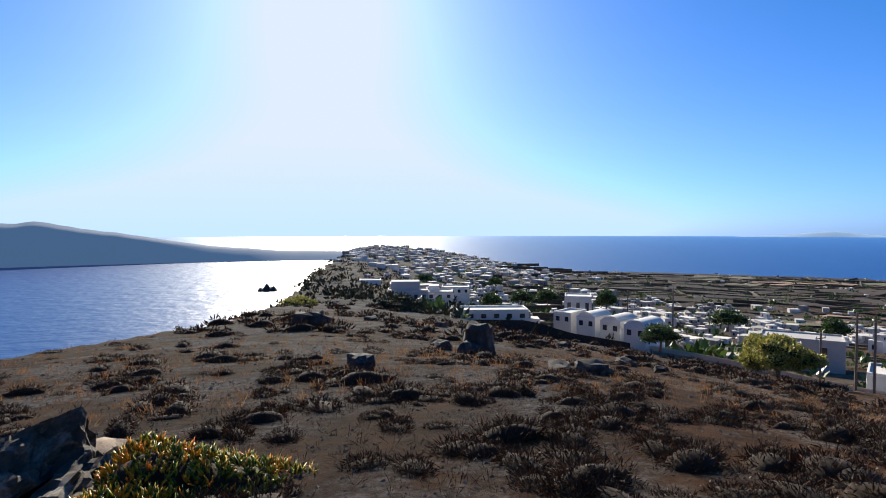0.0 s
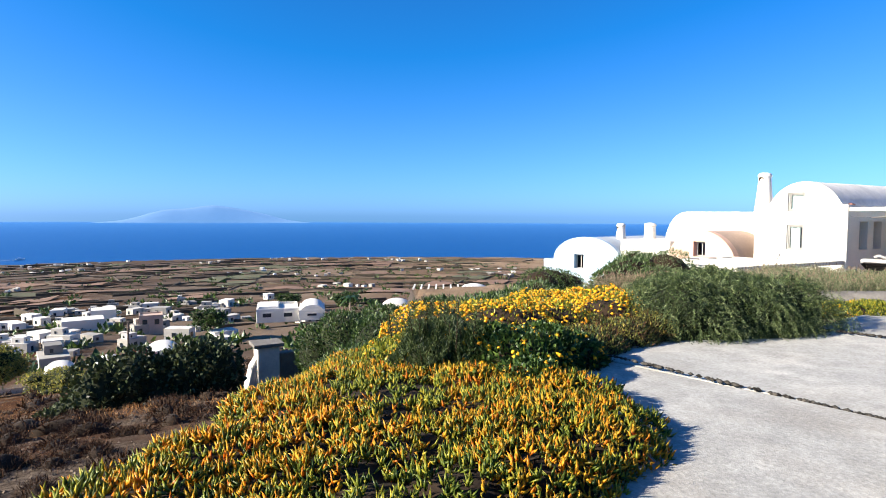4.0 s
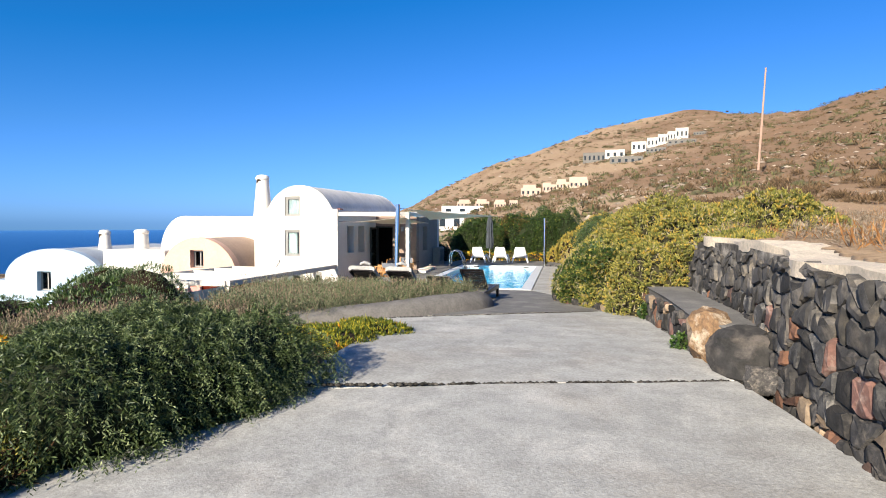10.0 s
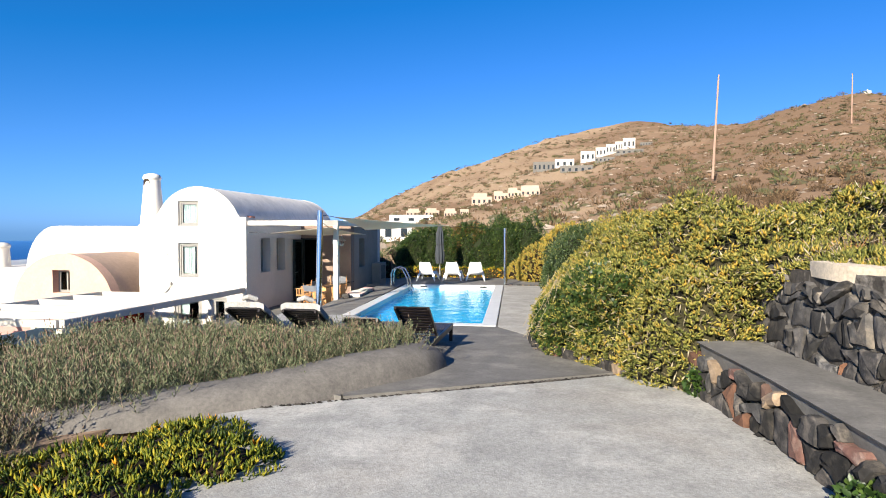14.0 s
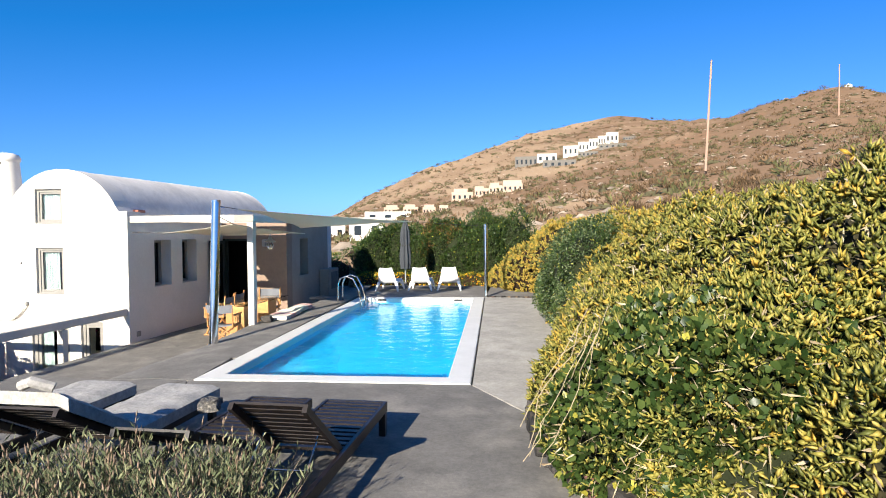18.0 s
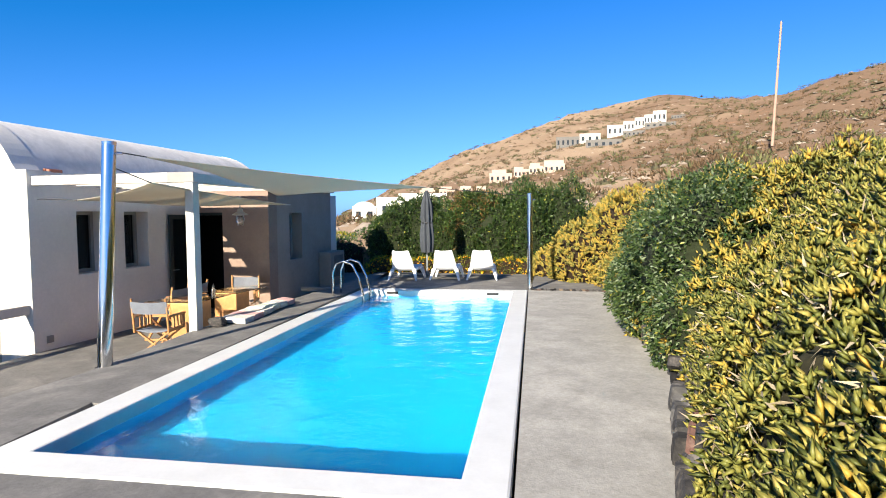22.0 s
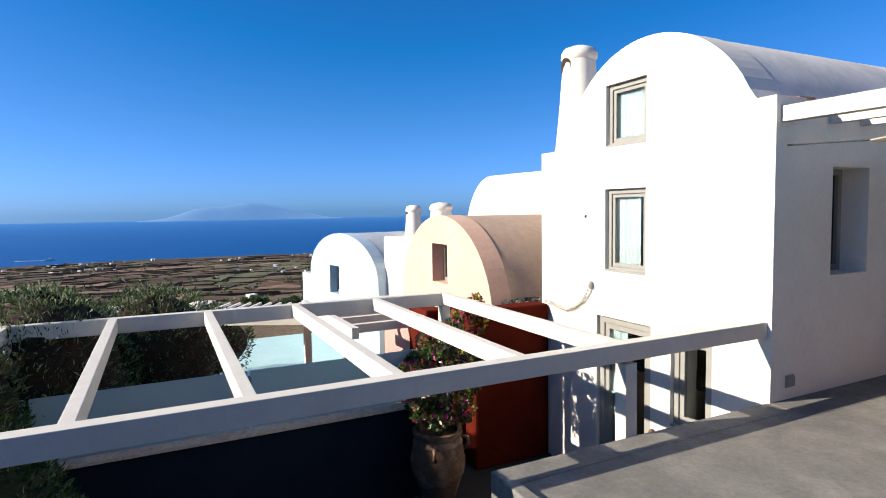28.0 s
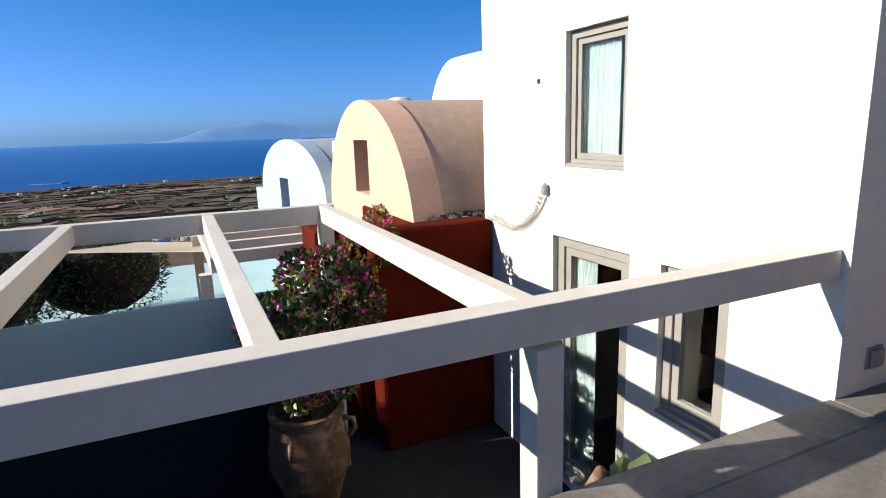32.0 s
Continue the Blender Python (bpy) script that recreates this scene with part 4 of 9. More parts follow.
L_ROSETIP = leafmat("rosemary_tip_green", [(0, (0.07, 0.10, 0.035)), (0.6, (0.15, 0.19, 0.075)), (1, (0.26, 0.29, 0.13))], 0.5, through=0.15)
L_DEEP = leafmat("deep_green_leaf", [(0, (0.014, 0.034, 0.008)), (0.6, (0.038, 0.075, 0.015)), (1, (0.10, 0.15, 0.03))], 0.4, through=0.2)
L_VINE = leafmat("round_vine_leaf", [(0, (0.016, 0.036, 0.009)), (0.7, (0.048, 0.080, 0.019)), (0.97, (0.10, 0.135, 0.035)), (1, (0.45, 0.40, 0.06))], 0.4)
L_FLOWER = leafmat("yellow_daisy", [(0, (0.82, 0.34, 0.01)), (1, (0.90, 0.50, 0.015))], 0.6, through=0.2)
L_LAV = leafmat("lavender_grey_green", [(0, (0.055, 0.075, 0.034)), (0.6, (0.13, 0.15, 0.072)), (1, (0.25, 0.25, 0.14))], 0.7, through=0.15)
L_SPIKE = leafmat("dry_lavender_spike", [(0, (0.15, 0.105, 0.075)), (1, (0.30, 0.22, 0.15))], 0.9, through=0.1)
L_SCRUB = leafmat("dry_scrub_twig", [(0, (0.015, 0.007, 0.003)), (0.7, (0.045, 0.019, 0.0065)), (1, (0.11, 0.047, 0.016))], 0.9, through=0.06)
L_HILLSCRUB = leafmat("hill_scrub_twig", [(0, (0.05, 0.034, 0.016)), (0.5, (0.115, 0.070, 0.034)), (1, (0.21, 0.13, 0.07))], 0.9, through=0.06)
L_HILLGREEN = leafmat("hill_scrub_green", [(0, (0.045, 0.05, 0.018)), (0.6, (0.10, 0.10, 0.038)), (1, (0.17, 0.16, 0.065))], 0.9, through=0.06)
L_GRASS = leafmat("dry_grass", [(0, (0.19, 0.08, 0.025)), (0.6, (0.31, 0.145, 0.05)), (1, (0.44, 0.26, 0.11))], 0.9, through=0.25)
L_GREY = leafmat("grey_scrub", [(0, (0.10, 0.07, 0.045)), (0.6, (0.20, 0.15, 0.10)), (1, (0.36, 0.29, 0.22))], 0.9, through=0.1)
L_DARKLEAF = leafmat("dark_cliff_leaf", [(0, (0.018, 0.022, 0.010)), (1, (0.06, 0.06, 0.028))], 0.9, through=0.03)
L_DARKPAD = leafmat("dark_olive_pad", [(0, (0.015, 0.024, 0.008)), (0.7, (0.045, 0.062, 0.022)), (1, (0.12, 0.14, 0.06))], 0.45, through=0.1)
L_SILVER = leafmat("silver_green_leaf", [(0, (0.05, 0.08, 0.03)), (0.6, (0.12, 0.16, 0.07)), (1, (0.26, 0.30, 0.17))], 0.5)
L_RUST = leafmat("rusty_leaf", [(0, (0.08, 0.07, 0.02)), (0.5, (0.20, 0.10, 0.035)), (1, (0.28, 0.16, 0.05))], 0.6)
L_MAGENTA = leafmat("magenta_bract", [(0, (0.42, 0.015, 0.16)), (1, (0.62, 0.05, 0.30))], 0.5)
L_CRIMSON = leafmat("crimson_bract", [(0, (0.28, 0.01, 0.03)), (1, (0.45, 0.03, 0.07))], 0.5)
# Near-black colours for inner hulls: shade between leaves painted in; brown also for stalks.
M_LEAFSHADE = mat("painted_leaf_shade", (0.020, 0.026, 0.008), (0.010, 0.014, 0.004), 14, 1.0, 0.6, 40)
M_TWIG = mat("brown_growth_and_shade", (0.030, 0.016, 0.007), (0.016, 0.009, 0.004), 8, 1.0, 0.5, 30)
M_BARK = mat("grey_brown_bark", (0.20, 0.16, 0.12), (0.12, 0.09, 0.07), 10, 0.95, 0.6, 40)

# ---- the succulent bank beside the pool ----
FOOT = [(-29, 2.45), (-28, 2.2), (-24.2, 2.3), (-22.5, 2.05), (-21, 2.0), (-19.3, 2.25), (-17.4, 2.55), (-16.2, 2.2), (-15.3, 1.55), (-14.6, 1.3), (-14.0, 0.9)]
bank = []
for i in range(17):
    y = -14.95 - i * 0.88
    f = lerp(FOOT, y)
    bank.append((f - 1.0, y, 0.75, 0.98, 0.85, 1.25 + 0.12 * math.sin(i * 1.7)))
    bank.append((f - 1.75, y - 0.2, 1.15, 1.2 + 0.1 * math.sin(i * 2.1), 0.95, 1.48 + 0.15 * math.sin(i * 1.7)))
    bank.append((f - 3.0, y - 0.3, 1.45, 1.5, 1.1, 1.25 + 0.14 * math.cos(i * 1.3)))
bank.append((-0.45, -14.35, 1.9, 0.6, 0.7, 0.32))
bank.append((-0.7, -13.4, 2.0, 0.5, 0.8, 0.16))
bank_near, bank_far = [b for b in bank if b[1] > -21.5], [b for b in bank if b[1] <= -21.5]
# Dry growth of the bank, darkened in colour for the shade in its gaps.
M_DRYHEART = mat("dry_growth_gap_shade", (0.05, 0.042, 0.017), (0.018, 0.017, 0.007), 11, 1.0, 0.6, 40)
plant("succulent_bank", "sprawling olive-green succulent bank over a stone wall", bank_near, [
    ("succulent_leaf", 112000, SPINDLE, 0.078, 0.025, L_OLIVE, 0.6, 0.5, 0.6), ("golden_leaf", 30000, SPINDLE, 0.08, 0.026, L_YEL, 0.5, 0.6, 0.55), ("dead_stem", 15000, BLADE, 0.10, 0.016, L_STRAW, 0.4, -0.3, 0.8)], M_DRYHEART, 0.42, back=-3.4)
plant("golden_succulent_bank", "yellowing succulent bank beside the pool deck", bank_far, [
    ("succulent_leaf", 26000, SPINDLE, 0.10, 0.03, L_OLIVE, 0.6, 0.5, 0.55), ("yellow_leaf", 24000, SPINDLE, 0.11, 0.03, L_YEL, 0.5, 0.6, 0.5), ("dead_stem", 2500, BLADE, 0.12, 0.02, L_STRAW, 0.4, -0.3, 0.8)], M_DRYHEART, 0.42, back=-1.6)
plant("caper_bush", "trailing dark green bush hanging over the deck edge", [(1.42, -23.2, 1.5, 0.82, 1.5, 0.95), (1.9, -24.0, 1.0, 0.55, 0.9, 0.55), (1.5, -22.2, 1.0, 0.68, 0.8, 0.7)], [
    ("leaf", 26000, BLADE, 0.06, 0.026, L_VINE, 0.7, -0.2, 0.7), ("silver_leaf", 9000, BLADE, 0.06, 0.024, L_SILVER, 0.8, -0.3, 0.6)], M_LEAFSHADE, 0.45, rough=0.35)
vine = plant("round_leaf_vine", "round-leaved green vine with pale runners over the bank", [(1.1, -15.7, 1.2, 0.82, 0.62, 0.72), (1.60, -16.3, 0.98, 0.72, 0.62, 0.74)], [
    ("olive_leaf", 9000, SPINDLE, 0.07, 0.02, L_OLIVE, 0.7, 0.4, 0.6), ("round_leaf", 15000, ROUND, 0.052, 0.05, L_VINE, 0.8, 0.5, 0.5), ("dead_stem", 1500, BLADE, 0.12, 0.012, L_STRAW, 0.5, -0.4, 0.8)], M_LEAFSHADE, 0.5, rough=0.35)
for i in range(9):
    a = Vector((1.95 + 0.3 * rng.random(), -15.6 - 1.4 * rng.random(), 1.5 + 0.3 * rng.random()))
    pts = []
    for j in range(9):
        pts.append(tuple(a))
        a = a + Vector((0.045 + 0.03 * rng.normal(), 0.07 * rng.normal(), -0.085 - 0.04 * rng.random()))
    part("runner", Shape().tube(pts, 0.003, 5), L_STRAW, vine, "pale dry runner")

# ---- beds left of the driveway ----
def bed_blobs(pts, r, h, z0=0.0):
    return [(x, y, 0.72 - 0.13 * max(0, x - 4) + z0, r * rng.uniform(0.8, 1.2), r * rng.uniform(0.8, 1.2), h * rng.uniform(0.85, 1.15)) for x, y in pts]


carpet = []
for i in range(11):
    for j in range(9):
        x, y = 2.3 + 0.5 * i + 0.2 * rng.random(), 0.9 - 0.5 * j + 0.2 * rng.random()
        if y < 0.75 - 0.80 * (x - 2.4) and x > lerp(LEFT_X, y) + 0.25 and x < 6.4:
            carpet.append((x, y))
carpet += [(2.85, -2.2), (3.1, -2.5), (3.6, -2.7), (2.45, -1.6), (2.2, -0.8), (2.55, -2.5), (2.75, -2.75), (3.0, -2.85)]
CARPET = [("green_leaf", 42000, SPINDLE, 0.080, 0.019, L_ICE, 0.45, 0.7, 0.6), ("golden_leaf", 62000, SPINDLE, 0.078, 0.019, L_GOLD, 0.4, 0.8, 0.6)]
plant("ice_plant_carpet", "golden and green ice plant carpet beside the driveway", bed_blobs(carpet, 0.52, 0.24, -0.02), CARPET, M_TWIG, 0.3, "ground cover", 0.8)
plant("ice_plant_clump", "golden ice plant clump at the driveway end", [(-1.12 + 0.18 * i, 5.92 - 0.02 * i, 0.37 - 0.055 * i, 0.33, 0.38, 0.32) for i in range(9)] + [(-1.3 + 0.25 * i, 5.5, 0.26 - 0.06 * i, 0.4, 0.4, 0.28) for i in range(6)], [(a, n // 5, *r) for a, n, *r in CARPET], M_TWIG, 0.3, "ground cover", 0.8)
plant("ice_plant_patch", "low ice plant patch spilling onto the concrete", bed_blobs([(4.6, -11.3), (5.1, -11.0), (5.6, -11.3), (5.0, -11.7), (4.75, -10.6), (5.6, -10.5), (6.2, -11.0), (6.6, -10.4), (5.5, -9.95), (6.2, -9.9), (6.9, -9.8), (7.3, -10.5)], 0.5, 0.2), [
    ("green_leaf", 16000, SPINDLE, 0.075, 0.019, L_ICE, 0.5, 0.7, 0.5), ("golden_leaf", 500, SPINDLE, 0.09, 0.02, L_GOLD, 0.3, 0.9, 0.4)], M_TWIG, 0.6, "ground cover", 0.8)
plant("yellow_daisy_bed", "bed of bright yellow daisies among green leaves", bed_blobs([(5.9 + 0.6 * i + 0.45 * max(0, j - 2), -4.3 - 0.85 * j) for i in range(5) for j in range(6)], 0.68, 0.58, 0.10), [
    ("leaf", 24000, BLADE, 0.06, 0.024, L_ICE, 0.6, 0.6, 0.5), ("flower", 8500, BUD, 0.05, 0.062, L_FLOWER, 0.4, 1.0, 0.25)], M_TWIG, 0.0, "flower bed", 0.82)
plant("daisy_patch", "yellow-green daisy patch with scattered blooms", bed_blobs([(5.2 + 0.6 * i + 0.25 * j, -1.95 - 0.5 * j - 0.42 * i) for i in range(5) for j in range(3)], 0.62, 0.34, -0.08), [
    ("leaf", 26000, BLADE, 0.055, 0.022, L_ICE, 0.6, 0.6, 0.5), ("flower", 900, BUD, 0.045, 0.055, L_FLOWER, 0.4, 1.0, 0.2)], M_TWIG, 0.0, "flower bed", 0.82)
plant("lantana_bush", "dark lantana bush with round orange-yellow blooms", [(4.25, -3.25, 0.75, 0.55, 0.5, 0.44), (4.65, -3.8, 0.75, 0.5, 0.45, 0.38), (3.85, -3.05, 0.72, 0.45, 0.4, 0.32), (3.55, -3.0, 0.70, 0.4, 0.35, 0.24), (4.6, -4.2, 0.72, 0.4, 0.4, 0.28), (4.5, -3.1, 0.8, 0.45, 0.4, 0.42)], [
    ("leaf", 11000, BLADE, 0.06, 0.035, L_DEEP, 0.8, 0.2, 0.5), ("flower", 330, BUD, 0.055, 0.07, L_FLOWER, 0.9, 0.4, 0.2)], M_TWIG, 0.5)
plant("upright_rosemary", "upright rosemary bush with needle-leaved stems", [(4.80, -2.6, 0.78, 0.40, 0.38, 0.40), (5.10, -2.85, 0.78, 0.38, 0.36, 0.40), (4.55, -2.9, 0.75, 0.36, 0.35, 0.36)], [
    ("sprig", 16000, BLADE, 0.07, 0.010, L_ROSE, 0.6, 0.7, 0.5), ("pale_sprig", 3000, BLADE, 0.06, 0.012, L_ROSETIP, 0.6, 0.8, 0.5)], M_LEAFSHADE, 0.5, shrink=0.7, rough=0.45)
stalks = thing("rosemary_stalks", "upright leafy rosemary stalks rising from the bush", "shrub")
sp, sd, sl = [], [], []
for i in range(64):
    q = Vector((rng.uniform(4.4, 5.3), rng.uniform(-3.1, -2.35), 0.8 + 0.25 * rng.random()))
    lean = Vector((rng.normal() * 0.35, rng.normal() * 0.35, 1)).normalized()
    ln = rng.uniform(0.25, 0.52)
    if i < 40:
        part("stalk", Shape().tube([tuple(q), tuple(q + lean * ln * 0.5), tuple(q + lean * ln + Vector((0, 0, 0.02)))], [0.008, 0.006, 0.003], 5), M_TWIG, stalks)
    for j in range(90):
        k = j / 90
        sp.append(q + lean * ln * k)
        a = 2.4 * j
        sd.append((math.cos(a) + lean.x, math.sin(a) + lean.y, 0.9))
v, f = leaves(np.array([tuple(p) for p in sp]), np.array(sd), 0.055, 0.009, BLADE)
part("needle", raw_mesh("needle", v, f), L_ROSE, stalks)["kind"] = "stuff"
hedge = [(5.18 - 0.075 * i, -6.65 - 0.30 * i, 0.88, 0.64, 0.52, 0.53) for i in range(7)] + [(5.75 + 0.05 * i, -7.4 - 0.34 * i, 0.90, 0.68, 0.5, 0.52) for i in range(5)] + [(6.6, -8.1 - 0.4 * i, 0.82, 0.7, 0.55, 0.48) for i in range(2)]
hb = plant("rosemary_hedge", "thick trailing rosemary hedge hanging over the concrete edge", hedge, [
    ("sprig", 46000, BLADE, 0.065, 0.013, L_ROSE, 0.6, -0.5, 0.6)], M_LEAFSHADE, 0.55, "hedge", 0.76, 0.3)
sprigs(hb, "trailing_stem", hedge, 2300, 32, 0.42, 0.034, 0.011, L_ROSE, 0.60)
sprigs(hb, "pale_trailing_stem", hedge, 850, 32, 0.44, 0.034, 0.010, L_ROSETIP, 0.7, 1.0, 0.35)
plant("low_thyme_edge", "low dry herbs along the concrete edge", [(5.1, -4.9, 0.68, 0.5, 0.5, 0.26), (5.25, -5.6, 0.68, 0.5, 0.5, 0.28), (5.3, -6.2, 0.72, 0.5, 0.45, 0.30), (4.7, -4.3, 0.68, 0.45, 0.45, 0.22), (5.6, -5.4, 0.7, 0.45, 0.5, 0.28)], [
    ("leaf", 12000, BLADE, 0.045, 0.014, L_OLIVE, 0.6, 0.6, 0.5), ("green_leaf", 8000, BLADE, 0.045, 0.014, L_ROSE, 0.6, 0.6, 0.5), ("dry_twig", 3800, BLADE, 0.09, 0.01, L_SCRUB, 0.6, 0.5, 0.6)], M_TWIG, 0.6)


lav = []
for i in range(420):
    x, y = rng.uniform(4.0, 9.4), rng.uniform(-15.2, -11.4)
    if y < -11.9 - 0.0 * x and x > lerp([(-15.2, 4.0), (-14.3, 4.6), (-13.4, 5.1), (-12.4, 5.9), (-11, 6.4)], y) and x < 8.6 - 0.3 * (y + 14):
        lav.append((x, y, 0.70 - 0.02 * (x - 4)))


def stalky(name, label, spots, per, height, material, spike, share, radius=0.2):
    """Clumps of leafy stalks that fan out, with dry flower spikes over a share of them."""
    ob = thing(name, label, "flower bed")
    n = len(spots) * per
    off = rng.normal(size=(n, 2)) * radius
    root = np.repeat(np.array(spots, float), per, 0) + np.c_[off * 0.55, np.zeros(n)]
    d = unit(np.c_[off * 1.5 + rng.normal(size=(n, 2)) * 0.16, np.ones(n)])
    ln = height * rng.uniform(0.55, 1.1, n) * np.repeat(rng.uniform(0.75, 1.2, len(spots)), per)
    v, f = leaves(root, d, ln, 0.007, BLADE)
    part("stalk", raw_mesh("stalk", v, f), spike, ob)["kind"] = "stuff"
    steps = 13
    k = np.tile(np.linspace(0.22, 0.97, steps), n)
    q = np.repeat(root, steps, 0) + np.repeat(d * ln[:, None], steps, 0) * k[:, None] + rng.normal(size=(n * steps, 3)) * 0.006
    turn = np.tile(np.arange(steps) * 2.4, n) + np.repeat(rng.uniform(0, 6.3, n), steps)
    ld = np.c_[np.cos(turn), np.sin(turn), np.full(len(turn), 0.9)] + np.repeat(d, steps, 0) * 0.5
    v, f = leaves(q, ld, 0.055 * rng.uniform(0.6, 1.3, len(q)), 0.011, BLADE)
    part("foliage", raw_mesh("foliage", v, f), material, ob)["kind"] = "stuff"
    pick = rng.choice(n, int(n * share), replace=False)
    tip = root[pick] + d[pick] * ln[pick][:, None] * 0.9
    up = unit(d[pick] + [0, 0, 0.6])
    long = rng.uniform(0.07, 0.17, len(pick))
    v, f = leaves(tip, up, long, 0.006, BLADE)
    part("flower_stem", raw_mesh("flower_stem", v, f), spike, ob)["kind"] = "stuff"
    v, f = leaves(tip + up * long[:, None] * 0.55, up, rng.uniform(0.04, 0.08, len(pick)), 0.014, SPINDLE)
    part("flower_spike", raw_mesh("flower_spike", v, f), spike, ob)["kind"] = "stuff"
    return ob


stalky("lavender_bed", "grey-green lavender bed with dry upright spikes", lav, 48, 0.44, L_LAV, L_SPIKE, 0.22)
setting("lavender_soil", quad_slab([(4.0, -15.2, 0.68), (9.3, -15.0, 0.6), (9.3, -11.0, 0.55), (6.2, -11.2, 0.7)], 0.6, 6, 6), M_SOIL, "dry soil of the lavender bed", "soil")
lav2 = [(rng.uniform(6.4, 9.6), rng.uniform(-11.8, -9.6), 0.5) for _ in range(130)]
stalky("brown_sage_bed", "brownish dry sage bed behind the lavender", lav2, 46, 0.42, leafmat("dull_sage", [(0, (0.07, 0.075, 0.035)), (0.6, (0.15, 0.14, 0.075)), (1, (0.25, 0.20, 0.12))], 0.8, through=0.1), L_SPIKE, 0.6, 0.24)

# ---- shrubs between the beds and the sea ----
plant("oleander_row", "row of dark green oleander shrubs below the beds", [(11.5 + 0.6 * i, -6.6 - 1.15 * i, -0.78 + 0.05 * math.sin(i * 2.0), 1.5, 1.2, 1.0) for i in range(5)] + [(10.3 + 0.4 * i, -4.0 - 0.7 * i, -1.2, 1.3, 1.1, 0.9) for i in range(4)] + [(13.5, -14.9, 0.0, 1.15, 1.2, 1.0), (13.0, -13.9, -0.15, 1.1, 1.1, 0.85), (12.8, -12.4, -0.7, 1.2, 1.2, 0.9)], [
    ("leaf", 24000, BLADE, 0.13, 0.035, L_DEEP, 0.7, 0.4, 0.5), ("pale_leaf", 9000, BLADE, 0.12, 0.04, L_SILVER, 0.8, 0.4, 0.5)], M_TWIG)
plant("oleander_hedge", "dense dark green oleander hedge along the slope", [(13.7, -4.2, -1.1, 0.7, 0.55, 0.7), (13.3, -4.7, -0.85, 0.9, 0.7, 0.8), (12.9, -5.6, -0.7, 0.9, 0.75, 0.8), (12.3, -6.8, -0.5, 0.9, 0.8, 0.8), (11.9, -5.2, -0.7, 0.8, 0.8, 0.75), (11.4, -7.9, -0.55, 0.9, 0.8, 0.8), (11.2, -9.6, -0.6, 0.9, 0.9, 0.8)], [
    ("leaf", 20000, BLADE, 0.11, 0.03, L_DEEP, 0.7, 0.4, 0.5), ("pale_leaf", 7000, BLADE, 0.10, 0.03, L_SILVER, 0.8, 0.4, 0.5)], M_LEAFSHADE)
plant("olive_shrub", "silvery olive shrub beside the pergola", [(12.7, -15.6, 0.0, 1.15, 0.9, 1.25), (13.9, -16.2, -0.1, 0.9, 0.8, 1.1), (15.2, -16.9, 0.0, 1.1, 0.9, 1.1), (16.2, -18.0, -0.15, 0.9, 0.9, 1.0), (16.0, -17.5, -0.95, 1.3, 1.0, 1.0), (12.2, -14.6, -0.4, 1.2, 1.0, 1.2), (13.0, -16.3, -1.0, 1.2, 0.7, 1.0), (15.6, -17.2, -1.0, 1.2, 0.9, 1.0)], [
    ("leaf", 20000, BLADE, 0.075, 0.02, L_DEEP, 0.8, 0.5, 0.6), ("silver_leaf", 17000, BLADE, 0.08, 0.02, L_SILVER, 0.8, 0.6, 0.5)], M_TWIG)
plant("low_olive_shrub", "low silvery shrub by the deck corner", [(10.4, -16.2, 0.0, 0.6, 0.6, 0.55), (11.0, -16.1, -0.3, 0.7, 0.6, 0.6)], [
    ("leaf", 5000, BLADE, 0.06, 0.018, L_SILVER, 0.8, 0.6, 0.5)], M_TWIG)
plant("prickly_pear_thicket", "dark prickly pear thicket on the slope", [(14.0, 0.45 - 0.55 * i, -1.68 + 0.12 * math.sin(i * 2.2) + 0.05 * i, 0.85, 0.66, 0.9) for i in range(5)] + [(13.8, 1.0, -2.0, 0.6, 0.6, 0.5)], [
    ("pad", 7500, ROUND, 0.10, 0.07, L_DARKPAD, 0.8, 0.5, 0.6)], M_LEAFSHADE, None, "cactus", 0.86, 0.3)

# ---- hedge behind the pool ----
plant("pool_hedge", "tall dark green pittosporum hedge behind the pool", [(8.2 - 0.8 * i, -33.0 - 0.25 * math.sin(i), 1.15, 0.85, 0.9, 1.32 + 0.12 * i / 2 + 0.15 * math.sin(i * 2.7)) for i in range(6)], [
    ("leaf", 38000, BLADE, 0.08, 0.045, L_VINE, 0.8, 0.4, 0.6), ("dark_leaf", 14000, BLADE, 0.08, 0.045, L_DEEP, 0.8, 0.4, 0.6)], M_LEAFSHADE, rough=0.3)
plant("low_garden_shrub", "low yellow-green garden shrubs beyond the deck", [(10.2, -36.5, 0.3, 1.2, 1.0, 0.9), (9.2, -36.2, 0.5, 1.0, 1.0, 0.9), (11.6, -37.0, 0.4, 1.2, 1.0, 1.0)], [
    ("leaf", 9000, BLADE, 0.10, 0.04, L_ICE, 0.7, 0.5, 0.5)], M_LEAFSHADE)
plant("rusty_hedge", "rust-tinged browning hedge section", [(6.0, -33.2, 1.4, 0.7, 0.8, 1.35), (5.3, -33.1, 1.2, 0.6, 0.8, 1.4)], [
    ("leaf", 14000, BLADE, 0.09, 0.035, L_RUST, 0.8, 0.2, 0.6), ("green_leaf", 5000, BLADE, 0.09, 0.035, L_VINE, 0.8, 0.2, 0.6)], M_LEAFSHADE, rough=0.3)
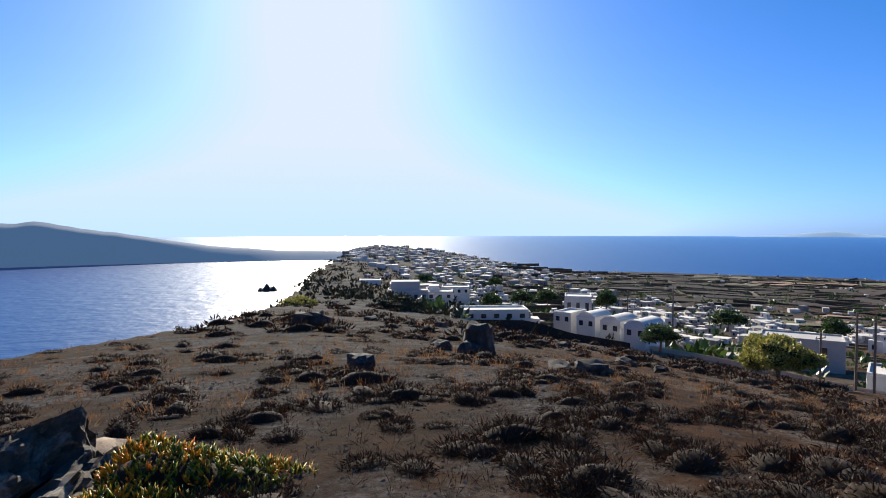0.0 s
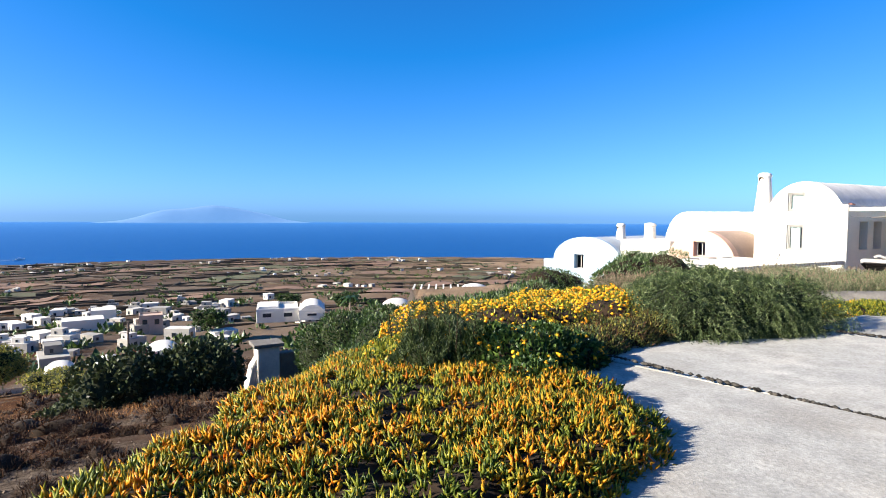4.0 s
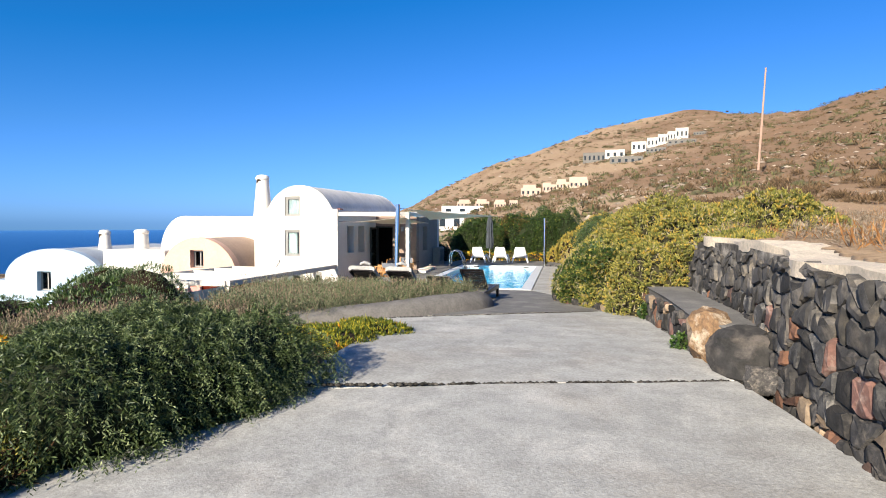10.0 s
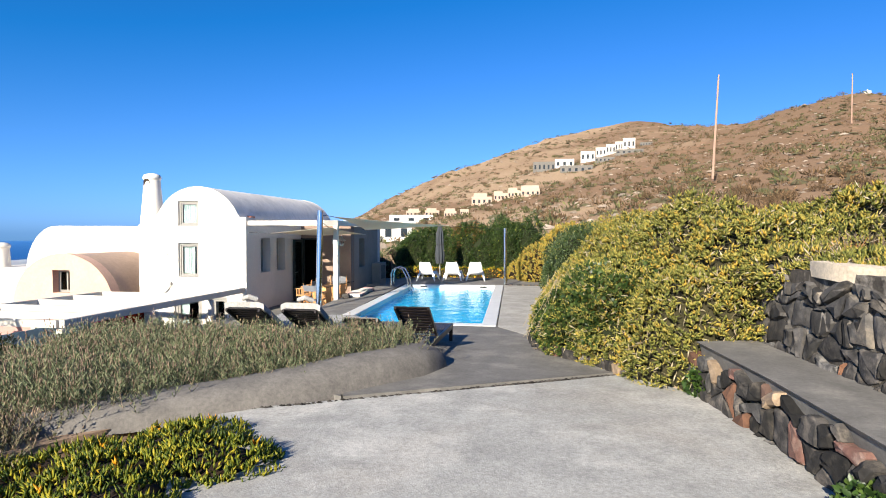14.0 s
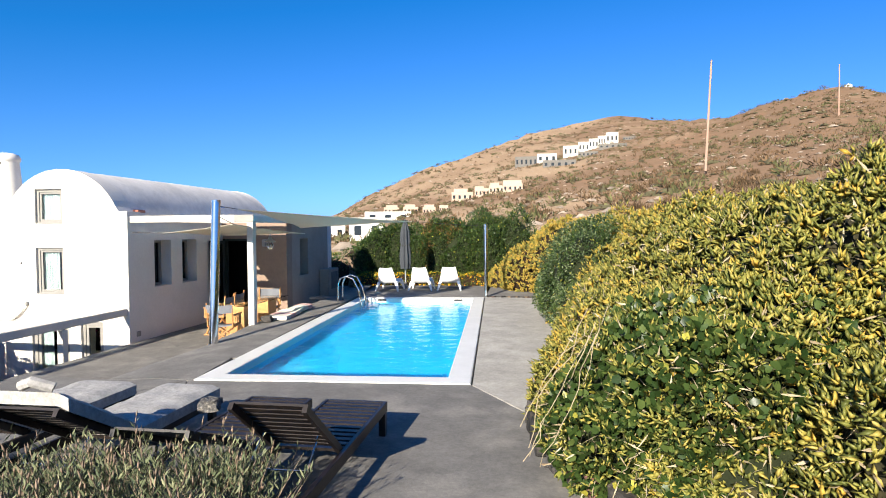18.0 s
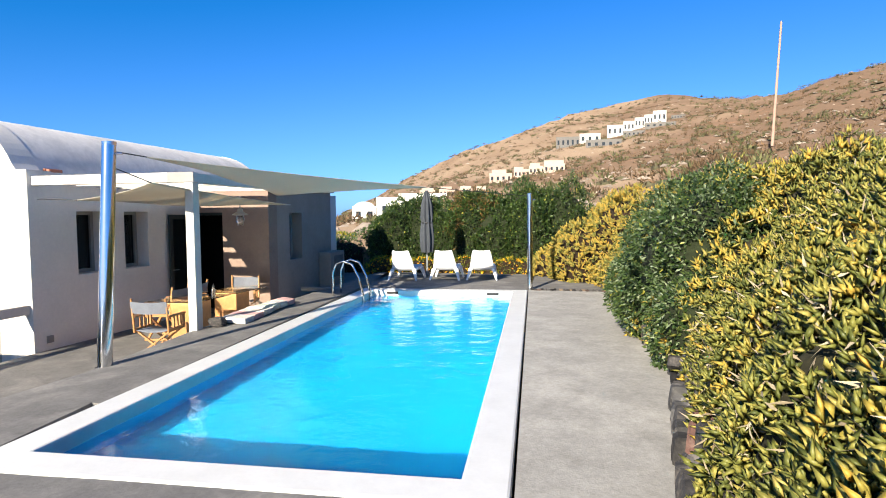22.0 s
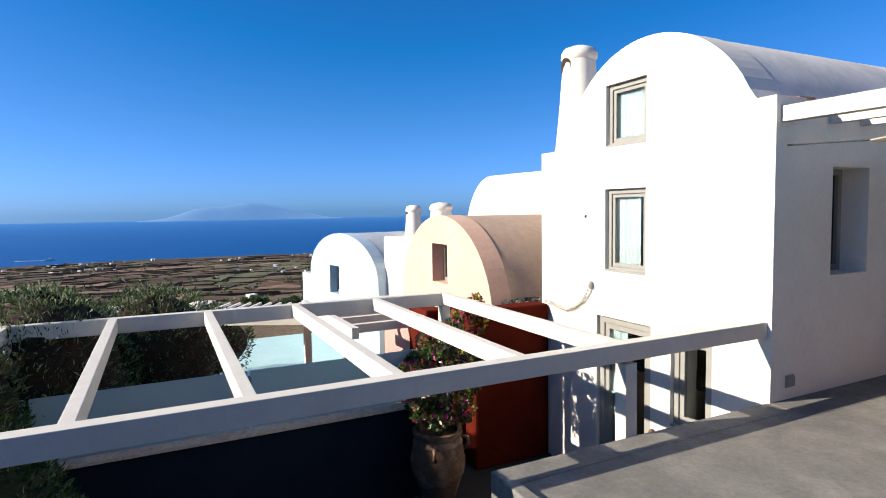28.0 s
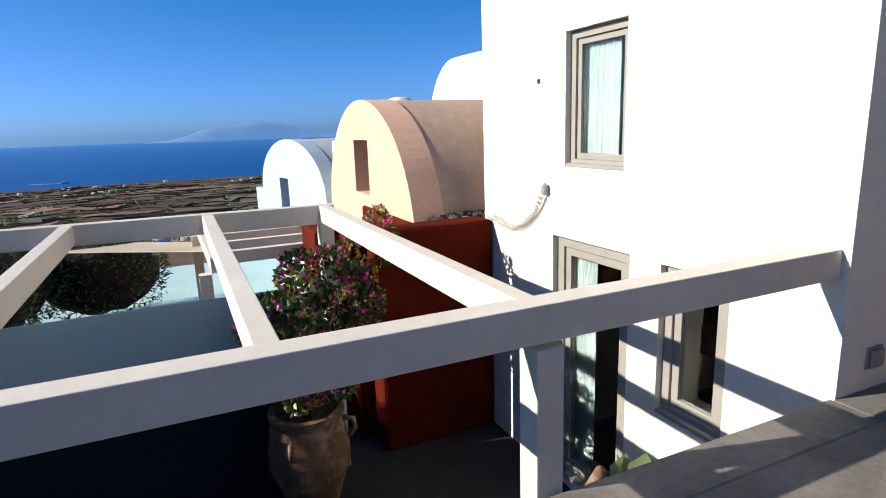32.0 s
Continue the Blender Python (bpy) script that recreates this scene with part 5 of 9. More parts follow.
plant("leafy_hedge", "dense bright green hedge section", [(4.3, -33.0, 1.3, 1.0, 0.9, 1.6), (3.2, -33.2, 1.3, 1.0, 0.9, 1.6)], [
    ("leaf", 20000, BLADE, 0.10, 0.035, L_VINE, 0.7, 0.5, 0.6)], M_LEAFSHADE, rough=0.3)
plant("golden_hedge", "golden yellow succulent mound at the deck end", [(2.6, -30.3, 0.9, 0.9, 1.0, 1.0), (1.7, -29.6, 1.3, 1.0, 1.0, 1.2), (3.2, -31.3, 0.6, 0.8, 0.8, 0.7), (1.5, -31.2, 1.6, 1.0, 1.0, 1.1)], [
    ("leaf", 16000, FINGER, 0.10, 0.03, L_YEL, 0.6, 0.5, 0.5), ("green_leaf", 4500, FINGER, 0.11, 0.03, L_OLIVE, 0.6, 0.5, 0.5)], M_TWIG)
plant("yellow_border", "low border of yellow flowers behind the chairs", [(8.2 - 0.6 * i, -31.6, 0.55, 0.5, 0.45, 0.36) for i in range(9)], [
    ("leaf", 4500, BLADE, 0.09, 0.03, L_ICE, 0.6, 0.6, 0.5), ("flower", 800, BUD, 0.05, 0.07, L_FLOWER, 0.5, 0.9, 0.2)], M_TWIG)
plant("shaded_hedge", "dark clipped hedge beside the annex", [(10.2, -33.5, 0.4, 1.0, 0.9, 1.0), (11.4, -33.8, 0.5, 1.1, 0.9, 1.1), (9.6, -35.5, 0.6, 1.2, 1.2, 1.2)], [
    ("leaf", 6000, BLADE, 0.10, 0.04, L_DEEP, 0.7, 0.4, 0.5)], M_TWIG)


# ---- wild growth on the slopes ----
def wild(name, label, spots, per, size, width, material, spread, kindname="scrub", out=0.9):
    spots = np.array(spots, float)
    r = spots[:, 3]
    k = np.repeat(np.arange(len(spots)), per)
    n = unit(rng.normal(size=(len(k), 3)))
    n[:, 2] = np.abs(n[:, 2])
    hsh = np.sin(spots[:, 0] * 12.9 + spots[:, 1] * 7.2)
    form = np.stack([1 + 0.45 * hsh, 1 - 0.35 * hsh, 0.5 + 0.2 * np.cos(spots[:, 0] * 31)], 1)[k]
    p = spots[k, :3] + n * r[k][:, None] * form * rng.uniform(0.55, 1.0, len(k))[:, None]
    d = n * out + np.array([0, 0, 0.3]) + rng.normal(size=p.shape) * spread
    v, f = leaves(p, d, size * r[k] * rng.uniform(0.6, 1.3, len(k)), width * r[k], BLADE)
    return tagged(part(name, raw_mesh(name, v, f), material), label, kindname, "", "stuff")


def spots(n, az0, az1, d0, d1, r0, r1, cx=0.0, cy=0.0, power=1.0, skip=None):
    out = []
    while len(out) < n:
        a, d = radians(rng.uniform(az0, az1)), d0 + (d1 - d0) * rng.random() ** power
        x, y = cx + d * math.sin(a), cy + d * math.cos(a)
        if skip and skip(x, y):
            continue
        out.append((x, y, ground_z(x, y) - 0.03, rng.uniform(r0, r1)))
    return out


def in_beds(x, y):
    return (1.4 < x < 12 and y < (1.45 - 0.8 * (x - 2.4) if x < 6.2 else -1.6 - 0.45 * (x - 6.2))) or (-4.5 < x <= 1.4 and y < 4.4)


def domes(name, label, sp, material, kindname="scrub"):
    s = Shape()
    for x, y, z, r in sp:
        hs = math.sin(x * 12.9 + y * 7.2)
        u, w, t = r * 0.76 * (1 + 0.45 * hs), r * 0.76 * (1 - 0.35 * hs), r * 0.8 * (0.5 + 0.2 * math.cos(x * 31))
        rows = [[(x + u * math.cos(q) * math.cos(e) * (1 + 0.25 * math.sin(3 * q + x)), y + w * math.sin(q) * math.cos(e) * (1 + 0.2 * math.cos(2 * q + y)), z + t * math.sin(e)) for q in [2 * math.pi * j / 9 for j in range(9)]] for e in (0.0, 0.55, 1.1, 1.5)]
        s.grid(rows, closed=True)
    return tagged(part(name, s, material, None, "", 0, True), label, kindname, "", "stuff")


near_scrub = spots(150, -18, 112, 3.6, 13, 0.12, 0.34, 0, 0, 0.8, in_beds) + spots(340, -18, 112, 8, 27, 0.12, 0.42, 0, 0, 1.0, in_beds) + spots(620, -14, 105, 22, 64, 0.2, 0.75, 0, 0, 1.2)
for x, y, z, r in near_scrub[:490]:
    for k in range(int(rng.integers(0, 3))):
        a = rng.uniform(0, 6.28)
        near_scrub.append((x + r * 1.1 * math.cos(a), y + r * 1.1 * math.sin(a), ground_z(x + r * 1.1 * math.cos(a), y + r * 1.1 * math.sin(a)) - 0.03, r * rng.uniform(0.4, 0.9)))
close_scrub = spots(80, -6, 104, 3.2, 9, 0.10, 0.36, 0, 0, 0.9, in_beds)
for x, y, z, r in list(close_scrub):
    for k in range(int(rng.integers(0, 3))):
        a = rng.uniform(0, 6.28)
        close_scrub.append((x + r * 1.2 * math.cos(a), y + r * 1.2 * math.sin(a), ground_z(x, y) - 0.04, r * rng.uniform(0.4, 0.9)))
close_scrub = [s for s in close_scrub if not in_beds(s[0], s[1])]
wild("thorny_scrub", "brown thorny scrub on the gravel slope", close_scrub + near_scrub[:150], 480, 0.24, 0.022, L_SCRUB, 0.7)
near_scrub += close_scrub
# Near-black cores put the shade inside the scrub into the colour.
domes("cushion_scrub_core", "near-black cores painting the shade inside the cushion scrub", near_scrub, M_TWIG)
wild("cushion_scrub", "brown thorny cushion scrub over the dry slope", [q for q in near_scrub if math.hypot(q[0], q[1]) < 24], 210, 0.25, 0.046, L_SCRUB, 0.65)
wild("far_cushion_scrub", "brown cushion scrub farther down the slope", [q for q in near_scrub if math.hypot(q[0], q[1]) >= 24], 60, 0.42, 0.11, L_SCRUB, 0.6)
wild("dry_litter", "fine dry stalks and litter over the gravel", spots(4200, -18, 112, 3, 20, 0.04, 0.13, 0, 0, 1.0, in_beds), 14, 0.8, 0.05, L_SCRUB, 0.5, "litter", 0.7)
grass_spots = spots(6500, -18, 112, 9, 52, 0.05, 0.13, 0, 0, 1.0, in_beds)
wild("dry_grass", "tufts of orange-brown dry grass", grass_spots, 11, 1.2, 0.09, L_GRASS, 0.25, "grass", 0.25)


def off_hill(x, y):
    return x > lerp(WALL_X, y) - 1.25 and y > -36


hill_near = spots(750, 185, 290, 3, 34, 0.15, 0.45, 2, -8, 1.1, off_hill)
wild("grey_hill_scrub", "pale grey thorny scrub behind the wall", hill_near, 150, 0.26, 0.026, L_GREY, 0.6)
wild("hill_grass", "dry straw grass behind the wall", spots(1500, 185, 290, 3, 40, 0.08, 0.2, 2, -8, 1.1, off_hill), 14, 1.2, 0.09, L_GRASS, 0.3, "grass", 0.25)
hill_far = spots(3600, 152, 222, 40, 260, 0.3, 1.05, 2, -13, 0.85)
domes("hillside_scrub_core", "dark low shrubs dotted over the hillside", hill_far[:1500], mat("olive_scrub", (0.10, 0.09, 0.045), (0.06, 0.052, 0.028), 2, 1.0, 0.5, 6))
wild("hillside_scrub", "olive and brown shrubs dotted over the hillside", hill_far, 22, 0.55, 0.16, L_HILLSCRUB, 0.5)
green_far = spots(1000, 152, 222, 40, 260, 0.4, 1.3, 2, -13, 0.85)
wild("green_hillside_scrub", "low green shrubs scattered over the hillside", green_far, 26, 0.5, 0.16, L_HILLGREEN, 0.5)
hill_mid = spots(60, 188, 225, 24, 60, 0.5, 1.1, 2, -13, 1.0)
wild("brown_hill_bush", "larger brown bushes on the hillside", hill_mid, 320, 0.4, 0.05, L_HILLSCRUB, 0.5)

# ---- dry stone retaining wall ----
M_MORTAR = mat("dark_mortar", (0.085, 0.072, 0.058), (0.035, 0.03, 0.025), 12, 1.0, 0.6, 40, (0.50, 0.44, 0.36, 0.7), 2.2)
M_CAP = mat("pale_cement_cap", (0.66, 0.55, 0.41), (0.56, 0.46, 0.34), 4, 0.95, 0.4, 50, (0.36, 0.30, 0.24, 0.5), 1.5)
M_ROCKS = [M_ROCK, mat("tan_stone", (0.27, 0.20, 0.135), (0.17, 0.12, 0.08), 8, 0.95, 0.8, 30, jitter=0.4), mat("rusty_stone", (0.125, 0.075, 0.055), (0.075, 0.046, 0.038), 8, 0.95, 0.8, 30, jitter=0.4), mat("blue_grey_stone", (0.078, 0.074, 0.071), (0.026, 0.025, 0.024), 8, 0.95, 0.8, 30, (0.30, 0.27, 0.23, 0.5), 7.0, jitter=0.5), mat("pinkish_stone", (0.17, 0.085, 0.065), (0.10, 0.055, 0.045), 8, 0.95, 0.8, 30, (0.36, 0.30, 0.25, 0.4), 6.0, jitter=0.3), mat("orange_stone", (0.15, 0.072, 0.042), (0.09, 0.046, 0.03), 8, 0.95, 0.8, 30, jitter=0.3)]


def stone_mesh(seed, n=6, m=5, flat=1.0):
    rows = []
    for i in range(m + 1):
        th = math.pi * i / m
        row = []
        for j in range(n):
            ph = 2 * math.pi * (j + 0.5 * (i % 2)) / n
            v = Vector((math.sin(th) * math.cos(ph), math.sin(th) * math.sin(ph), math.cos(th)))
            v = Vector([math.copysign(abs(c) ** 0.7, c) for c in v]) * (0.47 + 0.22 * noise.noise(v * 1.5 + Vector((seed * 7.1, 0, 0))))
            row.append((v.x, v.y * flat, v.z))
        rows.append(row)
    return Shape().grid(rows, closed=True)


STONES = []
for k in range(16):
    me = stone_mesh(k + 1, 7, 5).mesh("stone", 0, 38)
    me.materials.append(M_ROCKS[(0, 3, 0, 1, 0, 3, 0, 0, 2, 3, 0, 4, 3, 0, 0, 3)[k]])
    STONES.append(me)


def stone_block(outline, depth, bulge):
    """A fitted stone: its outline, a worn rim and a slightly broken front face, from a back plane at y = 0."""
    n = len(outline)
    cx, cz = sum(p[0] for p in outline) / n, sum(p[1] for p in outline) / n
    v = [(x, -0.06, z) for x, z in outline]
    v += [(cx + (x - cx) * 0.985, depth * 0.7, cz + (z - cz) * 0.985) for x, z in outline]
    v += [(cx + (x - cx) * 0.86, depth * rng.uniform(0.75, 1.2), cz + (z - cz) * 0.86) for x, z in outline]
    v += [(cx + rng.uniform(-0.1, 0.1) * (outline[0][0] - cx), depth + bulge, cz)]
    f = []
    for k in range(n):
        j = (k + 1) % n
        f += [(k, n + k, n + j, j), (n + k, 2 * n + k, 2 * n + j, n + j), (2 * n + k, 3 * n, 2 * n + j)]
    return v, f


TONE = (0, 0, 3, 0, 0, 2, 0, 3, 0, 0, 1, 0, 3, 0, 4, 0, 0, 3, 0, 5)


def stone_face(parent, path, z0, z1, lean=0.08, size=0.2, zf=None, name="stone"):
    """Close-fitted stones over a wall face that follows path (x, y), with narrow recessed joints."""
    pts = [Vector((x, y)) for x, y in path]
    run = [0.0]
    for a, b in zip(pts, pts[1:]):
        run.append(run[-1] + (b - a).length)

    def warp(u, z):
        k = 2.9 / size * 0.2
        return u + 1.0 * size * noise.noise((u * k, z * k, 3.0)), z + 1.05 * size * noise.noise((u * k, z * k, 9.0))
    made, rest, z, row = 0, Shape(), z0 - 0.08, 0
    while z < z1 + 0.02:
        h = size * rng.uniform(0.65, 1.4)
        u = -rng.uniform(0, size)
        while u < run[-1]:
            w = size * rng.uniform(0.6, 1.9)
            mid = min(max(u + w / 2, 0.0), run[-1] - 1e-3)
            i = max(k for k in range(len(pts) - 1) if run[k] <= mid + 1e-6)
            d = (pts[i + 1] - pts[i]).normalized()
            p = pts[i] + d * (mid - run[i])
            nrm = Vector((-d.y, d.x)) if (-d.y) > 0 else Vector((d.y, -d.x))
            top = zf(p.y) if zf else z1
            g, c, e = 0.007, rng.uniform(0.06, 0.3) * min(w, h), rng.uniform(0.06, 0.3) * min(w, h)
            ring_ = [(u + g + c, z + g), (u + w / 2, z + g), (u + w - g - e, z + g), (u + w - g, z + g + c), (u + w - g, z + h - g - e), (u + w - g - c, z + h - g), (u + w / 2, z + h - g), (u + g + e, z + h - g), (u + g, z + h - g - c), (u + g, z + g + e)]
            ring_ = [warp(*q) for q in ring_]
            if sum(q[1] for q in ring_) / 10 + 0.30 * h < top:
                ring_ = [(q[0] - mid, min(q[1], top + 0.02)) for q in ring_]
                v, f = stone_block(ring_, rng.uniform(0.035, 0.075), rng.uniform(0.0, 0.02))
                flip = 1 if Vector((d.x, d.y, 0)).cross(Vector((0, 0, 1))).dot(Vector((nrm.x, nrm.y, 0))) < 0 else -1
                place = [(p.x + d.x * q[0] + nrm.x * (q[1] - lean * (q[2] - z0)), p.y + d.y * q[0] + nrm.y * (q[1] - lean * (q[2] - z0)), q[2]) for q in v]
                f = f if flip > 0 else [tuple(reversed(t)) for t in f]
                if made < 300:
                    part(name, Shape().add(place, f), M_ROCKS[TONE[int(rng.integers(len(TONE)))]], parent, "", 0, 20)
                else:
                    rest.add(place, f)
                made += 1
            u += w
        z += h
        row += 1
    if rest.v:
        part("upper_stones", rest, mat("volcanic_stone_pieces", (0.085, 0.078, 0.072), (0.028, 0.026, 0.024), 9.0, 0.95, 0.8, 30, (0.20, 0.165, 0.125, 0.5), 4.0, island=0.6), parent, "dark stones of the upper courses", 0, 30)["kind"] = "stuff"
    return made


UP = [(-0.50, -2.0), (-0.42, -3.2), (-0.36, -4.45), (-0.32, -6.4), (-0.20, -7.8), (-0.15, -9.2), (-0.20, -10.0), (-0.22, -11.4), (-0.12, -12.5), (-0.04, -13.6), (0.0, -14.5)]
LOW = [(0.34, -10.9), (0.40, -11.6), (0.48, -12.6), (0.58, -13.45), (0.68, -14.2)]
TOP_Z = [(-14.5, 2.0), (-12.5, 2.05), (-10.6, 2.03), (-9.0, 1.97), (-7.8, 1.91), (-6.4, 1.86), (-5.0, 1.82), (-2.0, 1.72)]


def wall_top(y):
    return lerp(TOP_Z, y)


wall = thing("stone_wall", "dry stone retaining wall of dark volcanic stones", "wall", "", "structure")
core = Shape()
for (x0, y0), (x1, y1) in zip(UP, UP[1:]):
    h0, h1 = wall_top(y0) - 0.03, wall_top(y1) - 0.03
    core.add([(x0 + 0.022, y0, 0.4), (x1 + 0.022, y1, 0.4), (x1 - 0.5, y1, 0.4), (x0 - 0.5, y0, 0.4), (x0 - 0.048, y0, h0), (x1 - 0.048, y1, h1), (x1 - 0.5, y1, h1), (x0 - 0.5, y0, h0)], [(0, 1, 5, 4), (4, 5, 6, 7), (2, 3, 7, 6), (0, 4, 7, 3), (1, 2, 6, 5)])
part("core", core, M_MORTAR, wall)
cap = [[(lerp([(b, a) for a, b in reversed(UP)], y) - off - 0.05 * math.sin(y * 3 + off * 5), y, wall_top(y) + 0.035 + 0.03 * math.sin(y * 2.2) + 0.02 * noise.noise((y * 3, off * 4, 0)) - 0.02 * (off > 0.5)) for off in (0.07 + 0.03 * math.sin(y * 5), 0.18, 0.30, 0.42, 0.52, 0.62 + 0.10 * math.sin(y * 1.7))] for y in [-2.0 - 0.2 * i for i in range(58)]]
part("cap", Shape().slab(cap, 0.14), M_CAP, wall, "pale rough cement cap", smooth=40)
stone_face(wall, UP, 0.62, 2.08, 0.05, 0.165, wall_top)
bench = thing("stone_bench", "low stone bench wall with a cement seat", "bench", "", "structure")
part("seat_slab", Shape().add([(0.37, -10.75, 1.17), (0.43, -11.6, 1.18), (0.51, -12.6, 1.19), (0.69, -14.15, 1.19), (0.05, -14.3, 1.2), (-0.14, -12.5, 1.2), (-0.24, -11.4, 1.2), (-0.22, -9.6, 1.19)] + [(0.33, -10.75, 1.13), (0.39, -11.6, 1.14), (0.47, -12.6, 1.15), (0.65, -14.15, 1.15), (0.05, -14.3, 1.15), (-0.14, -12.5, 1.15), (-0.24, -11.4, 1.15), (-0.22, -9.6, 1.15)] + [(0.20, -10.75, 0.5), (0.26, -11.6, 0.5), (0.34, -12.6, 0.5), (0.52, -14.15, 0.5), (0.05, -14.3, 0.5), (-0.14, -12.5, 0.5), (-0.24, -11.4, 0.5), (-0.22, -9.6, 0.5)], [tuple(range(8))] + [(i + k, (i + 1) % 8 + k, 8 + k + (i + 1) % 8, 8 + k + i) for i in range(8) for k in (0, 8)]), M_DECK, bench, "smooth grey cement seat", bevel=0.012)
stone_face(bench, LOW, 0.62, 1.15, 0.0, 0.165)
for wx, wy, wz in ((0.44, -11.3, 0.74), (0.66, -14.05, 0.74), (0.86, -14.55, 0.74)):
    plant("wall_weed", "small leafy green weed at the foot of the stones", [(wx, wy, wz, 0.13, 0.14, 0.15), (wx - 0.04, wy + 0.09, wz + 0.06, 0.1, 0.1, 0.12)], [("leaf", 420, ROUND, 0.05, 0.04, L_DEEP, 0.8, 0.3, 0.6)], M_LEAFSHADE, 0.66, "weed", 0.6)
foot_wall = thing("bank_footing", "row of dark stones at the foot of the bank", "wall", "", "structure")
stone_face(foot_wall, [(0.9, -14.45), (1.35, -14.9), (1.6, -15.5), (2.1, -15.95), (2.45, -16.6), (2.55, -17.6), (2.32, -19.2), (2.14, -20.6), (1.95, -22.0), (2.1, -24.0)], 0.42, 0.72, 0.0, 0.2)
stone_face(foot_wall, [(2.25, -18.9), (2.2, -19.6), (2.0, -20.6), (1.88, -21.6)], 0.7, 0.92, 0.25, 0.18)


M_LAVA = mat("black_lava_rock", (0.05, 0.046, 0.043), (0.018, 0.017, 0.016), 4.0, 0.95, 1.0, 12, (0.12, 0.10, 0.085, 0.6), 2.0)


def boulder(name, label, x, y, z, sx, sy, sz, material, seed, rz=0.0):
    s = stone_mesh(seed, 10, 8)
    ob = part(name, s, None, None, "", 0, 24)
    ob.data.materials.append(material)
    ob.matrix_world = pose(x, y, z, rng.uniform(-12, 12), rng.uniform(-12, 12), rz) @ Matrix.Diagonal((sx, sy, sz, 1))
    return tagged(ob, label, "boulder")


boulder("boulder", "large dark grey volcanic boulder by the bench", 0.04, -9.93, 0.92, 0.58, 0.70, 0.6, M_LAVA, 31, 20)
boulder("boulder", "tan and rust boulder at the bench end", 0.20, -10.68, 0.97, 0.52, 0.56, 0.72, mat("lichened_tan_stone", (0.24, 0.145, 0.075), (0.11, 0.065, 0.038), 14, 0.95, 0.9, 40, (0.62, 0.54, 0.42, 0.6), 3.0), 33, 60)
boulder("boulder", "small rounded grey boulder", -0.02, -9.42, 0.82, 0.36, 0.35, 0.3, M_ROCK, 35)
boulder("boulder", "tall black boulder on the dry slope", 7.3, 15.8, ground_z(7.3, 15.8) + 0.25, 0.95, 0.9, 1.35, M_LAVA, 44, 15)
boulder("boulder", "low black rock beside the tall boulder", 6.75, 15.5, ground_z(6.75, 15.5) + 0.08, 0.7, 0.6, 0.5, M_LAVA, 42, 40)
boulder("boulder", "black boulder half sunk in the slope", 4.6, 25.6, ground_z(4.6, 25.6) + 0.2, 1.7, 1.4, 1.1, M_LAVA, 43)
boulder("boulder", "flat dark boulder among scrub", 7.5, 11.1, ground_z(7.5, 11.1) + 0.08, 0.9, 0.6, 0.42, M_LAVA, 45)
boulder("boulder", "low dark rock beside the flat boulder", 6.7, 11.3, ground_z(6.7, 11.3) + 0.05, 0.7, 0.5, 0.3, M_LAVA, 46, 70)
boulder("boulder", "dark boulder beside dry grass", 19.5, 5.5, ground_z(19.5, 5.5) + 0.2, 1.3, 1.0, 0.9, M_ROCK, 47)
boulder("boulder", "grey boulder on the slope", 19.0, 8.6, ground_z(19.0, 8.6) + 0.15, 0.9, 0.8, 0.7, M_ROCK, 49)
for i in range(14):
    a, d = radians(rng.uniform(-5, 80)), rng.uniform(8, 34)
    x, y = d * math.sin(a), d * math.cos(a)
    boulder("boulder", "small grey stone on the dry slope", x, y, ground_z(x, y) + 0.05, *(rng.uniform(0.3, 0.8, 2)), rng.uniform(0.25, 0.5), M_ROCK, 60 + i, rng.uniform(0, 180))
outcrop = thing("rock_outcrop", "low wall of jagged dark rocks by the driveway end", "rocks")
slab = Shape()
for a, b, c, d in (((-1.60, 6.72, 0.84), (-2.15, 6.62, 0.66), (-1.66, 6.50, 0.44), (-2.0, 6.05, 0.38)), ((-2.15, 6.62, 0.66), (-3.2, 6.3, 0.5), (-2.0, 6.05, 0.38), (-3.0, 5.6, 0.2)),
                   ((-1.60, 6.72, 0.84), (-2.15, 6.62, 0.66), (-1.4, 7.6, -0.3), (-2.4, 7.6, -0.3)), ((-2.15, 6.62, 0.66), (-3.2, 6.3, 0.5), (-2.4, 7.6, -0.3), (-3.4, 7.4, -0.3)),
                   ((-1.66, 6.50, 0.50), (-1.28, 6.42, 0.48), (-2.0, 5.6, 0.36), (-1.35, 5.5, 0.16)), ((-1.60, 6.72, 0.84), (-1.66, 6.50, 0.50), (-1.15, 6.9, -0.2), (-1.28, 6.42, 0.48)), ((-1.28, 6.42, 0.48), (-1.35, 5.5, 0.16), (-1.1, 6.5, -0.3), (-1.15, 5.5, -0.3))):
    a, b, c, d = Vector(a), Vector(b), Vector(c), Vector(d)
    rows = []
    for i in range(15):
        row = []
        for j in range(15):
            p = a.lerp(b, j / 14).lerp(c.lerp(d, j / 14), i / 14)
            k = 0.13 * noise.fractal(p * 3.1, 0.75, 2.1, 6)
            row.append(tuple(p + Vector((k, -k, 0.8 * k))))
        rows.append(row)
    slab.grid(rows)
slab.weld = True
part("slab", slab, mat("lichened_grey_rock", (0.085, 0.068, 0.05), (0.024, 0.02, 0.016), 6.0, 0.95, 1.0, 25, (0.27, 0.24, 0.20, 0.7), 4.0), outcrop, "tilted lichened grey slab", 0, 14)
